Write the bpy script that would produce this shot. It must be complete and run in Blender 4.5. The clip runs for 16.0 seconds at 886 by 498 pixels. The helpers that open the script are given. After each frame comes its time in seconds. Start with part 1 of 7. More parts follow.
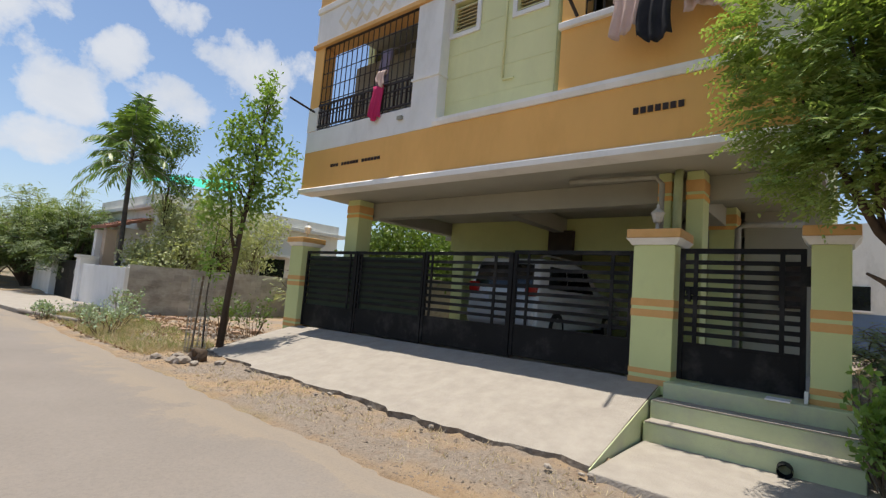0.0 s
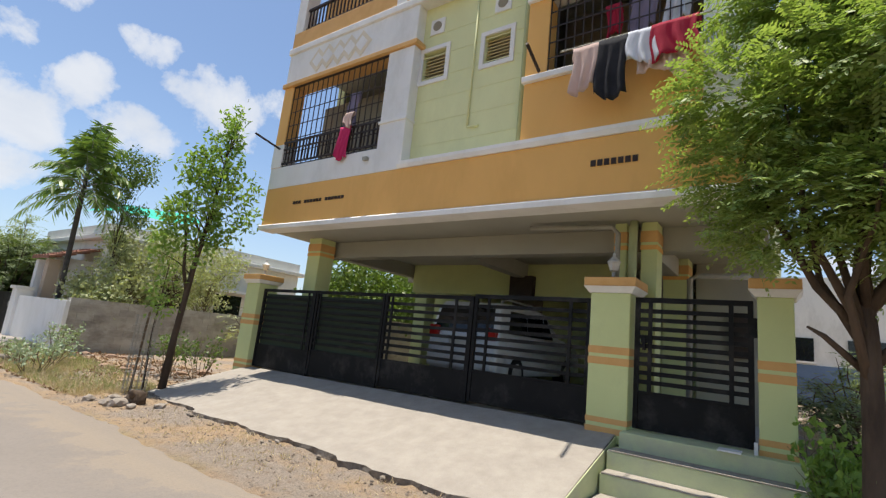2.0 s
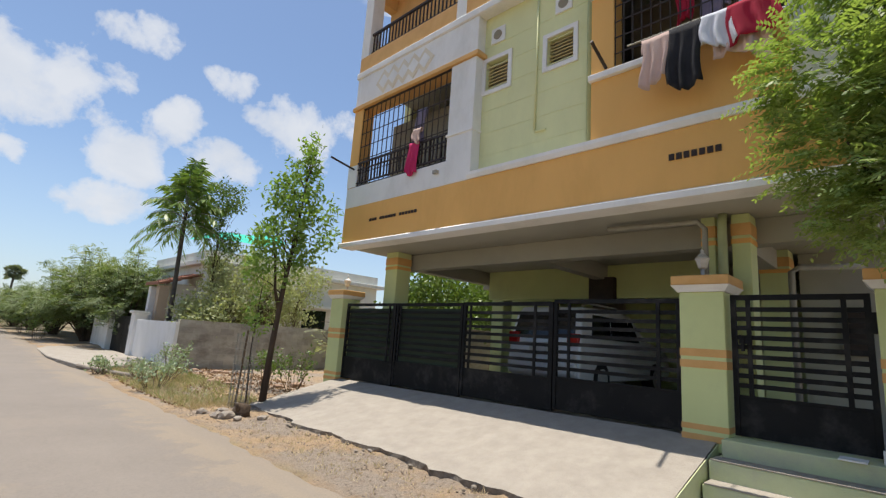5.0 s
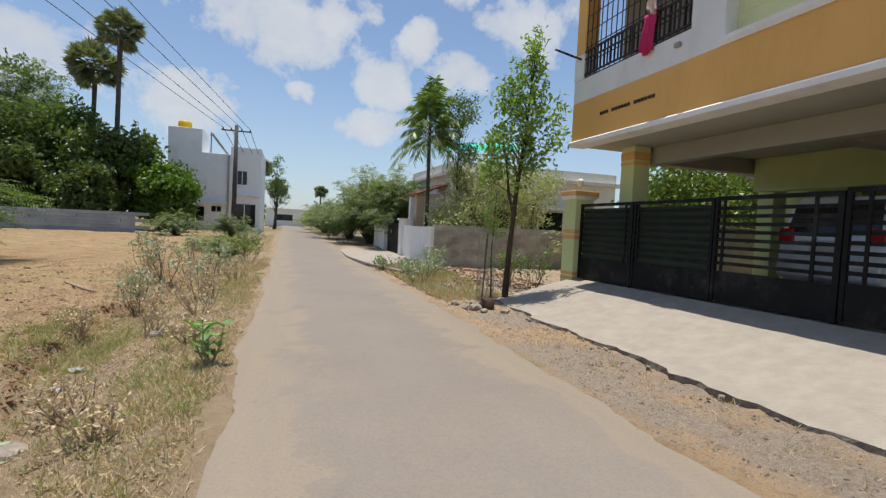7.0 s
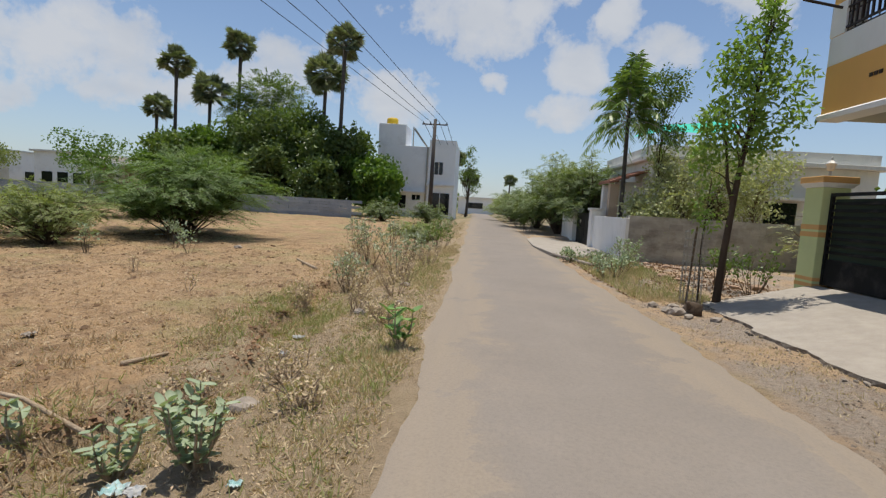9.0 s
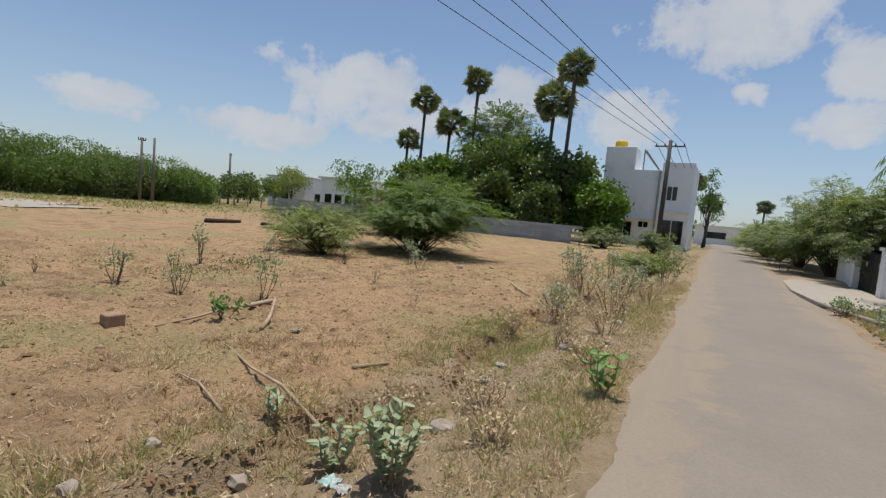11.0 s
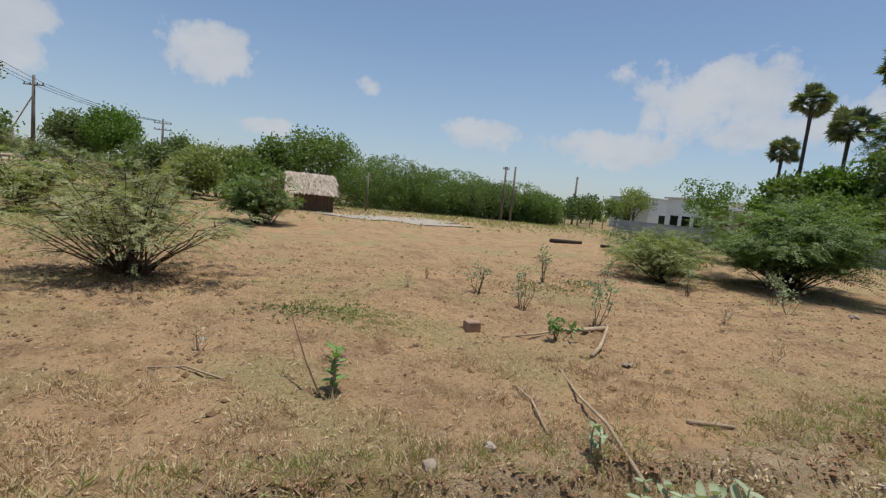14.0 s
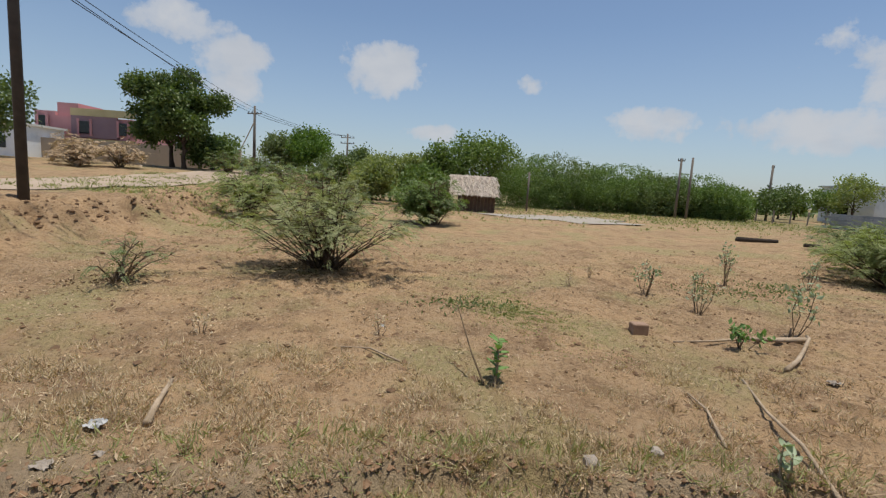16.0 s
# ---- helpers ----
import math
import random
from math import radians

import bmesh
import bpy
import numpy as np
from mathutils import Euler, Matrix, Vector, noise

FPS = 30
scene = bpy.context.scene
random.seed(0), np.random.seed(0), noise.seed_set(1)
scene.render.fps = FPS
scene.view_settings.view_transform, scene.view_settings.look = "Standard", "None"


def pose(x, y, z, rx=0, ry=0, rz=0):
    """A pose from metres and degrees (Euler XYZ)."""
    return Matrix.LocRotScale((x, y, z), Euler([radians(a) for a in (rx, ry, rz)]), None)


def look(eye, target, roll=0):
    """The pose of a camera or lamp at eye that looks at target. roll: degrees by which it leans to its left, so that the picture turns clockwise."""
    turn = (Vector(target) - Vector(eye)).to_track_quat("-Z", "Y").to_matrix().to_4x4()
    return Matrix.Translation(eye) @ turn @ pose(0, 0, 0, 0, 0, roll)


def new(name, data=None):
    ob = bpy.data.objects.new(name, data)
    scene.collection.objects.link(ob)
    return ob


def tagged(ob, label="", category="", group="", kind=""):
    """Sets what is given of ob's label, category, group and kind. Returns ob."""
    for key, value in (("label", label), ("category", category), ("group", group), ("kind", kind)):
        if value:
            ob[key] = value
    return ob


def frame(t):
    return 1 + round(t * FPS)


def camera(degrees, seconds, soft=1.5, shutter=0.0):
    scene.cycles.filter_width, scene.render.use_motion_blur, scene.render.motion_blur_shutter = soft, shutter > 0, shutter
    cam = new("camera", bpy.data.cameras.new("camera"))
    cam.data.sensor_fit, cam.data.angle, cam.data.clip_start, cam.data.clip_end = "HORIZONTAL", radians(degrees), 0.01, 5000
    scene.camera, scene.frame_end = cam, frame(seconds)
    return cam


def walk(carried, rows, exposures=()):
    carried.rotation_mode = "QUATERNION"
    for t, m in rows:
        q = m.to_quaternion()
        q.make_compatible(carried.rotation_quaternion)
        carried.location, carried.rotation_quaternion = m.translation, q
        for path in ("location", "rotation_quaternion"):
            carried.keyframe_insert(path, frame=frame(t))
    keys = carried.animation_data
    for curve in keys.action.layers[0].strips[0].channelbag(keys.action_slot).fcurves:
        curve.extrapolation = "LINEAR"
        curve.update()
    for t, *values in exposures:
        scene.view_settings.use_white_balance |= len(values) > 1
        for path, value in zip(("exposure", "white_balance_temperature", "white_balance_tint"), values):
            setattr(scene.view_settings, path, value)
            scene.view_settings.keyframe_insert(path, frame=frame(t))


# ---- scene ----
cam = camera(85.0, 16.0, soft=1.3)
PATH = [
    (0, (0.049, -0.085, 1.373), (1.573, 1.196, 1.559), 4.7),
    (0.5, (0.076, -0.096, 1.374), (1.635, 1.14, 1.584), 5.0),
    (1, (0.071, -0.097, 1.376), (1.652, 1.106, 1.604), 5.2),
    (1.5, (0.08, -0.104, 1.383), (1.673, 1.07, 1.667), 5.6),
    (2, (0.107, -0.102, 1.392), (1.691, 1.062, 1.761), 6.0),
    (2.5, (0.111, -0.108, 1.403), (1.674, 1.044, 1.882), 6.4),
    (3, (0.093, -0.107, 1.415), (1.634, 1.029, 1.994), 6.8),
    (5.5, (0.024, -0.111, 1.425), (1.311, 1.398, 1.685), 2.7),
    (6, (0.096, -0.144, 1.437), (1.187, 1.526, 1.588), 3.0),
    (6.5, (0.155, -0.144, 1.458), (0.998, 1.67, 1.48), 2.9),
    (7, (0.159, -0.141, 1.44), (0.779, 1.759, 1.348), 2.8),
    (7.5, (0.163, -0.117, 1.435), (0.552, 1.839, 1.29), 2.3),
    (8, (0.181, -0.038, 1.439), (0.4, 1.943, 1.276), 2.6),
    (8.5, (0.186, 0.071, 1.458), (0.225, 2.063, 1.285), 3.1),
    (9, (0.183, 0.144, 1.466), (0.055, 2.132, 1.285), 3.5),
    (9.5, (0.224, 0.196, 1.468), (-0.143, 2.155, 1.301), 3.5),
    (10, (0.282, 0.257, 1.484), (-0.311, 2.161, 1.327), 4.1),
    (12.5, (0.251, 0.21, 1.749), (-1.182, 1.594, 1.579), 5.6),
    (13, (0.227, 0.209, 1.735), (-1.343, 1.436, 1.559), 5.4),
    (13.5, (0.229, 0.252, 1.722), (-1.505, 1.23, 1.532), 5.4),
    (14, (0.256, 0.281, 1.724), (-1.592, 1.018, 1.518), 5.7),
    (14.5, (0.289, 0.305, 1.721), (-1.641, 0.775, 1.49), 5.4),
    (15, (0.313, 0.32, 1.718), (-1.651, 0.607, 1.469), 4.8),
    (15.5, (0.353, 0.302, 1.723), (-1.625, 0.454, 1.464), 4.1),
    (16, (0.417, 0.24, 1.717), (-1.563, 0.338, 1.457), 3.6),
]
walk(cam, [(t, look(eye, target, roll)) for t, eye, target, roll in PATH],
     [(0, 0.44, 6680, 9), (3, 0.63, 6680, 9), (5.5, 0.43, 6680, 9), (7, 0.27, 6680, 9), (9, 0.11, 6680, 9), (12.5, 0.03, 6680, 9), (16, 0.0, 6680, 9)])

# ---------------------------------------------------------------- light and sky
SUN_AWAY = Vector((0.012, -0.15, -1.0))
world = bpy.data.worlds.new("sky")
world.use_nodes = True
scene.world = world
wt = world.node_tree
bg = wt.nodes["Background"]
bg.inputs[1].default_value = 0.107


def nd(tree, kind, **inputs):
    n = tree.nodes.new(kind)
    for k, v in inputs.items():
        n.inputs[k.replace("_", " ")].default_value = v
    return n


def math_node(tree, op, a, b=None):
    n = tree.nodes.new("ShaderNodeMath")
    n.operation = op
    for i, v in enumerate((a, b)):
        if v is None:
            continue
        if isinstance(v, (int, float)):
            n.inputs[i].default_value = v
        else:
            tree.links.new(v, n.inputs[i])
    return n.outputs[0]


def ramp(tree, fac, stops):
    n = tree.nodes.new("ShaderNodeValToRGB")
    e = n.color_ramp.elements
    while len(e) < len(stops):
        e.new(0.5)
    for el, (p, c) in zip(e, stops):
        el.position, el.color = p, (*c, 1) if len(c) == 3 else c
    tree.links.new(fac, n.inputs[0])
    return n.outputs[0]


def mix(tree, fac, a, b, mode="MIX"):
    n = tree.nodes.new("ShaderNodeMix")
    n.data_type, n.blend_type = "RGBA", mode
    for slot, v in ((0, fac), (6, a), (7, b)):
        if isinstance(v, (int, float)):
            n.inputs[slot].default_value = v
        elif isinstance(v, tuple):
            n.inputs[slot].default_value = (*v, 1)
        else:
            tree.links.new(v, n.inputs[slot])
    return n.outputs[2]


sky = wt.nodes.new("ShaderNodeTexSky")
sky.sky_type, sky.sun_disc = "NISHITA", False
sky.sun_elevation = math.asin(-SUN_AWAY.normalized().z)
sky.sun_rotation = math.atan2(-SUN_AWAY.x, -SUN_AWAY.y)
sky.air_density, sky.dust_density, sky.ozone_density = 1.0, 0.6, 1.5
tc = wt.nodes.new("ShaderNodeTexCoord")
sx = wt.nodes.new("ShaderNodeSeparateXYZ")
wt.links.new(tc.outputs["Generated"], sx.inputs[0])
up = math_node(wt, "ADD", math_node(wt, "MAXIMUM", sx.outputs[2], 0.0), 0.22)
cx = wt.nodes.new("ShaderNodeCombineXYZ")
wt.links.new(math_node(wt, "DIVIDE", sx.outputs[0], up), cx.inputs[0])
wt.links.new(math_node(wt, "DIVIDE", sx.outputs[1], up), cx.inputs[1])
cx.inputs[2].default_value = 1.3
cl = nd(wt, "ShaderNodeTexNoise", Scale=3.5, Detail=10.0, Roughness=0.5, Distortion=0.1)
wt.links.new(cx.outputs[0], cl.inputs["Vector"])
cl2 = nd(wt, "ShaderNodeTexNoise", Scale=0.7, Detail=3.0)
wt.links.new(cx.outputs[0], cl2.inputs["Vector"])
cover = math_node(wt, "ADD", math_node(wt, "MULTIPLY", cl.outputs[0], 0.75), math_node(wt, "MULTIPLY", cl2.outputs[0], 0.35))
# cumulus banks: bearing, height, half width and half height, in radians
CUMULUS = [
    (0.174, 0.282, 0.058, 0.042), (0.150, 0.199, 0.060, 0.028), (0.245, 0.363, 0.034, 0.034), (0.480, 0.405, 0.090, 0.052),
    (0.325, 0.448, 0.040, 0.024), (0.326, 0.303, 0.056, 0.034), (0.153, 0.409, 0.038, 0.030), (0.178, 0.497, 0.035, 0.026),
    (0.009, 0.366, 0.160, 0.058), (0.161, 0.478, 0.061, 0.028), (0.025, 0.244, 0.027, 0.017), (-0.139, 0.209, 0.044, 0.033),
    (-0.718, 0.231, 0.150, 0.060), (-0.640, 0.165, 0.095, 0.032), (-0.190, 0.213, 0.090, 0.046), (-1.364, 0.206, 0.040, 0.017),
    (-1.127, 0.138, 0.068, 0.030), (-0.916, 0.131, 0.124, 0.030), (-0.387, 0.241, 0.095, 0.050), (-1.660, 0.225, 0.071, 0.042),
    (-1.931, 0.159, 0.056, 0.028), (-1.941, 0.205, 0.065, 0.033), (-2.021, 0.253, 0.063, 0.033), (-1.563, 0.106, 0.051, 0.014)]
az = math_node(wt, "ARCTAN2", sx.outputs[0], sx.outputs[1])
el = math_node(wt, "ARCSINE", sx.outputs[2])
edge_n = nd(wt, "ShaderNodeTexNoise", Scale=11.0, Detail=10.0, Roughness=0.6, Distortion=0.1)
wt.links.new(tc.outputs["Generated"], edge_n.inputs["Vector"])
bank = None
for c_az, c_el, c_w, c_h in CUMULUS:
    u = math_node(wt, "DIVIDE", math_node(wt, "SUBTRACT", az, c_az), c_w * 1.2)
    v = math_node(wt, "DIVIDE", math_node(wt, "SUBTRACT", el, c_el), c_h * 1.08)
    v = math_node(wt, "MULTIPLY", v, math_node(wt, "SUBTRACT", 1.0, math_node(wt, "MULTIPLY", math_node(wt, "LESS_THAN", v, 0.0), 0.25)))
    one = math_node(wt, "SUBTRACT", 1.0, math_node(wt, "ADD", math_node(wt, "MULTIPLY", u, u), math_node(wt, "MULTIPLY", v, v)))
    bank = one if bank is None else math_node(wt, "MAXIMUM", bank, one)
density = math_node(wt, "ADD", math_node(wt, "MULTIPLY", math_node(wt, "MAXIMUM", bank, -1.4), 0.45), math_node(wt, "MULTIPLY", math_node(wt, "SUBTRACT", edge_n.outputs[0], 0.5), 2.3))
billow = ramp(wt, density, [(0.0, (0, 0, 0)), (0.08, (0.30, 0.30, 0.30)), (0.24, (0.74, 0.74, 0.74)), (0.5, (0.92, 0.92, 0.92))])
elsewhere = math_node(wt, "MAXIMUM", math_node(wt, "GREATER_THAN", az, 0.85), math_node(wt, "MAXIMUM", math_node(wt, "LESS_THAN", az, -2.3), math_node(wt, "GREATER_THAN", el, 0.62)))
general = ramp(wt, cover, [(0.585, (0, 0, 0)), (0.63, (0.6, 0.6, 0.6)), (0.70, (0.95, 0.95, 0.95))])
puff = math_node(wt, "MAXIMUM", billow, math_node(wt, "MULTIPLY", general, elsewhere))
shade = ramp(wt, cl.outputs[0], [(0.45, (5.05, 5.3, 5.8)), (0.75, (4.4, 4.75, 5.4))])
haze = ramp(wt, sx.outputs[2], [(0.0, (0.5, 0.5, 0.5)), (0.30, (0, 0, 0))])
clear = mix(wt, haze, mix(wt, 1.0, sky.outputs[0], (0.98, 1.0, 1.04), "MULTIPLY"), (3.15, 4.0, 5.35))
wt.links.new(mix(wt, puff, clear, shade), bg.inputs[0])
sun = new("sun", bpy.data.lights.new("sun", "SUN"))
sun.data.energy, sun.data.angle, sun.data.color = 4.1, radians(0.53), (1.0, 0.95, 0.87)
sun.matrix_world = look(Vector((0, 0, 60)), Vector((0, 0, 60)) + SUN_AWAY)

# ---------------------------------------------------------------- materials


def mat(name, c1, c2=None, scale=2.0, rough=0.8, bump=0.15, bscale=60.0, metal=0.0, spec=0.3, stain=None, stain_scale=0.8, amount=0.5, rand=0.0, stretch=(1, 1, 1), coat=0.0):
    m = bpy.data.materials.new(name)
    m.use_nodes = True
    t = m.node_tree
    p = t.nodes["Principled BSDF"]
    co = t.nodes.new("ShaderNodeTexCoord")
    mp = t.nodes.new("ShaderNodeMapping")
    mp.inputs["Scale"].default_value = stretch
    t.links.new(co.outputs["Object"], mp.inputs[0])
    c2 = c2 or tuple(v * 0.8 for v in c1)
    n1 = nd(t, "ShaderNodeTexNoise", Scale=scale, Detail=6.0, Roughness=0.62)
    t.links.new(mp.outputs[0], n1.inputs["Vector"])
    col = mix(t, ramp(t, n1.outputs[0], [(0.35, (0, 0, 0)), (0.65, (1, 1, 1))]), c1, c2)
    if stain:
        n2 = nd(t, "ShaderNodeTexNoise", Scale=stain_scale, Detail=8.0, Roughness=0.7)
        t.links.new(mp.outputs[0], n2.inputs["Vector"])
        k = ramp(t, n2.outputs[0], [(0.5, (0, 0, 0)), (0.72, (amount, amount, amount))])
        col = mix(t, k, col, stain)
    if rand:
        oi = t.nodes.new("ShaderNodeObjectInfo")
        hsv = t.nodes.new("ShaderNodeHueSaturation")
        t.links.new(math_node(t, "ADD", math_node(t, "MULTIPLY", oi.outputs["Random"], rand), 1 - rand / 2), hsv.inputs["Value"])
        t.links.new(col, hsv.inputs["Color"])
        col = hsv.outputs[0]
    t.links.new(col, p.inputs["Base Color"])
    p.inputs["Roughness"].default_value = rough
    p.inputs["Metallic"].default_value = metal
    p.inputs["Specular IOR Level"].default_value = spec
    p.inputs["Coat Weight"].default_value = coat
    if bump:
        n3 = nd(t, "ShaderNodeTexNoise", Scale=bscale, Detail=5.0)
        t.links.new(mp.outputs[0], n3.inputs["Vector"])
        b = nd(t, "ShaderNodeBump", Strength=bump, Distance=0.02)
        t.links.new(n3.outputs[0], b.inputs["Height"])
        t.links.new(b.outputs[0], p.inputs["Normal"])
    return m


def leaf_mat(name, c1, c2, glow=0.35, rough=0.5):
    """Leaves: each leaf has its own shade, and lets some light through."""
    m = bpy.data.materials.new(name)
    m.use_nodes = True
    t = m.node_tree
    p = t.nodes["Principled BSDF"]
    g = t.nodes.new("ShaderNodeNewGeometry")
    co = t.nodes.new("ShaderNodeTexCoord")
    n = nd(t, "ShaderNodeTexNoise", Scale=1.3, Detail=3.0)
    t.links.new(co.outputs["Object"], n.inputs["Vector"])
    f = math_node(t, "ADD", math_node(t, "MULTIPLY", g.outputs["Random Per Island"], 0.6), math_node(t, "MULTIPLY", n.outputs[0], 0.4))
    col = mix(t, f, c1, c2)
    t.links.new(col, p.inputs["Base Color"])
    p.inputs["Roughness"].default_value = rough
    p.inputs["Specular IOR Level"].default_value = 0.35
    tr = t.nodes.new("ShaderNodeBsdfTranslucent")
    t.links.new(mix(t, 1.0, col, (1.0, 1.1, 0.45), "MULTIPLY"), tr.inputs[0])
    ms = t.nodes.new("ShaderNodeMixShader")
    ms.inputs[0].default_value = glow
    t.links.new(p.outputs[0], ms.inputs[1])
    t.links.new(tr.outputs[0], ms.inputs[2])
    t.links.new(ms.outputs[0], t.nodes["Material Output"].inputs[0])
    return m


GREEN_WALL = mat("pale_green_paint", (0.62, 0.675, 0.33), (0.57, 0.625, 0.30), 1.2, 0.75, 0.1, 80, stain=(0.42, 0.46, 0.26), stain_scale=0.9, amount=0.35)
STEP_PAINT = mat("worn_green_step_paint", (0.60, 0.645, 0.375), (0.53, 0.57, 0.33), 2.5, 0.85, 0.2, 60, stain=(0.42, 0.40, 0.34), stain_scale=1.5, amount=0.7)
LIME_WALL = mat("lime_cream_paint", (0.74, 0.75, 0.42), (0.68, 0.69, 0.385), 1.5, 0.75, 0.1, 80, stain=(0.46, 0.48, 0.25), stain_scale=0.7, amount=0.35, stretch=(1, 1, 0.5))
ORANGE = mat("ochre_orange_paint", (0.82, 0.46, 0.145), (0.75, 0.42, 0.13), 1.0, 0.75, 0.1, 70, stain=(0.48, 0.24, 0.05), stain_scale=0.8, amount=0.3, stretch=(1, 1, 0.4))
PEACH = mat("faded_orange_paint", (0.70, 0.41, 0.16), (0.63, 0.36, 0.13), 4, 0.75, 0.12, 70)
WHITE = mat("white_paint", (0.83, 0.82, 0.80), (0.76, 0.75, 0.72), 1.4, 0.7, 0.08, 70, stain=(0.42, 0.41, 0.36), stain_scale=1.1, amount=0.35, stretch=(1, 1, 0.5))
# white paint, its colour greyed for the shade under the building
SOFFIT = mat("shade_greyed_white_paint", (0.40, 0.395, 0.335), (0.35, 0.345, 0.295), 0.8, 0.85, 0.1, 50, stain=(0.33, 0.32, 0.28), stain_scale=0.6, amount=0.4)
CREAM = mat("cream_paint", (0.58, 0.49, 0.27), (0.52, 0.43, 0.23), 1.0, 0.8, 0.1, 50)
TRELLIS = mat("pale_yellow_plaster", (0.66, 0.56, 0.32), (0.6, 0.5, 0.28), 3, 0.8, 0.1, 60)
PALE_TAN = mat("pale_tan_plaster", (0.76, 0.69, 0.55), (0.70, 0.63, 0.50), 3, 0.8, 0.1, 60)
# room plaster darkened in its colour, for the shade behind openings
ROOM_SHADE = mat("room_shade_plaster", (0.30, 0.27, 0.20), (0.24, 0.21, 0.16), 0.8, 0.9, 0.1, 30)
BLACK_IRON = mat("black_gate_enamel", (0.010, 0.0103, 0.011), (0.015, 0.015, 0.0155), 2.0, 0.55, 0.06, 40, spec=0.12, stain=(0.13, 0.12, 0.11), stain_scale=2.2, amount=0.35)
GRILLE = mat("dark_grille_iron", (0.03, 0.022, 0.02), (0.05, 0.035, 0.028), 5, 0.55, 0.1, 80)
CONCRETE = mat("pale_concrete", (0.375, 0.335, 0.285), (0.32, 0.283, 0.24), 5.0, 0.9, 0.5, 45, stain=(0.28, 0.245, 0.21), stain_scale=1.7, amount=0.6)
RAW_EDGE = mat("broken_concrete_edge", (0.27, 0.23, 0.185), (0.15, 0.125, 0.10), 9, 0.95, 0.8, 30)
ASPHALT = mat("dusty_worn_road", (0.250, 0.218, 0.190), (0.220, 0.191, 0.166), 0.6, 0.92, 0.35, 110, stain=(0.285, 0.238, 0.193), stain_scale=0.35, amount=0.55, spec=0.2)
BLOCKWALL = mat("weathered_block_wall", (0.46, 0.435, 0.385), (0.33, 0.305, 0.265), 1.6, 0.95, 0.6, 22, stain=(0.14, 0.12, 0.095), stain_scale=1.3, amount=0.75, stretch=(1, 1, 1.6), rand=0.25)
BLUEGREY = mat("blue_grey_block", (0.27, 0.30, 0.335), (0.35, 0.37, 0.40), 1.1, 0.9, 0.4, 20, rand=0.25)
BARK = mat("brown_bark", (0.115, 0.08, 0.055), (0.06, 0.042, 0.03), 6, 0.95, 0.9, 28, stretch=(1, 1, 0.25))
GREYBARK = mat("grey_palm_bark", (0.10, 0.088, 0.078), (0.055, 0.05, 0.045), 3, 0.95, 0.7, 14, stretch=(1, 1, 3))
TWIG = mat("dry_twig", (0.20, 0.145, 0.09), (0.12, 0.085, 0.055), 8, 0.95, 0.5, 60)
PALEWOOD = mat("bleached_stick", (0.45, 0.35, 0.25), (0.31, 0.235, 0.16), 6, 0.9, 0.6, 50)
POLE = mat("weathered_concrete_pole", (0.20, 0.17, 0.145), (0.14, 0.12, 0.10), 3, 0.9, 0.3, 30)
# pole colour darkened to stand for poles seen against the light
BACKLIT_POLE = mat("backlight_dark_pole", (0.075, 0.062, 0.055), (0.05, 0.042, 0.038), 3, 0.7, 0.2, 30)
WIRE = mat("cable_sheath", (0.02, 0.02, 0.022), None, 5, 0.6, 0)
PVC = mat("grey_green_pipe", (0.42, 0.47, 0.26), (0.36, 0.4, 0.22), 4, 0.5, 0.05, 40)
GREYPIPE = mat("grey_pipe", (0.36, 0.35, 0.30), (0.28, 0.27, 0.23), 4, 0.5, 0.05, 40)
ALU = mat("cast_aluminium", (0.62, 0.62, 0.60), (0.50, 0.50, 0.48), 8, 0.4, 0.1, 60, metal=0.3)
CARPAINT = mat("silver_car_paint", (0.76, 0.78, 0.80), (0.72, 0.74, 0.76), 1.0, 0.3, 0, metal=0.1, coat=0.6)
TYRE = mat("black_rubber", (0.02, 0.02, 0.021), None, 6, 0.85, 0.1)
TAIL = mat("red_lamp_plastic", (0.5, 0.02, 0.015), (0.4, 0.015, 0.012), 4, 0.2, 0, spec=0.6)
PLATE = mat("pale_plate", (0.6, 0.6, 0.55), None, 4, 0.5, 0)
GLASS = mat("dark_tinted_glass", (0.012, 0.014, 0.016), None, 4, 0.08, 0, spec=0.45)
LETTER = mat("dark_brown_letters", (0.04, 0.022, 0.014), None, 4, 0.5, 0)
THATCH = mat("straw_thatch", (0.50, 0.42, 0.35), (0.36, 0.28, 0.23), 7, 0.95, 0.8, 50, stain=(0.48, 0.40, 0.34), stain_scale=3, amount=0.6)
MUD = mat("brown_mud_wall", (0.17, 0.11, 0.08), (0.12, 0.08, 0.058), 3, 0.95, 0.5, 20)
TILE = mat("red_clay_tile", (0.30, 0.14, 0.095), (0.21, 0.10, 0.07), 3, 0.85, 0.3, 20, rand=0.3)
NET = mat("green_shade_net", (0.03, 0.55, 0.40), (0.02, 0.46, 0.32), 3, 0.7, 0.2, 60)
TANK = mat("yellow_tank_plastic", (0.62, 0.42, 0.03), (0.52, 0.34, 0.02), 3, 0.5, 0.05)
BLUE_WHITE = mat("bluish_white_paint", (0.84, 0.86, 0.88), (0.79, 0.81, 0.83), 0.4, 0.8, 0.1, 20, stain=(0.40, 0.41, 0.42), stain_scale=0.5, amount=0.4)
PINK = mat("pink_paint", (0.60, 0.30, 0.30), (0.53, 0.26, 0.26), 0.6, 0.8, 0.1, 20)
MAUVE = mat("mauve_paint", (0.30, 0.20, 0.22), (0.26, 0.17, 0.19), 0.6, 0.8, 0.1, 20)
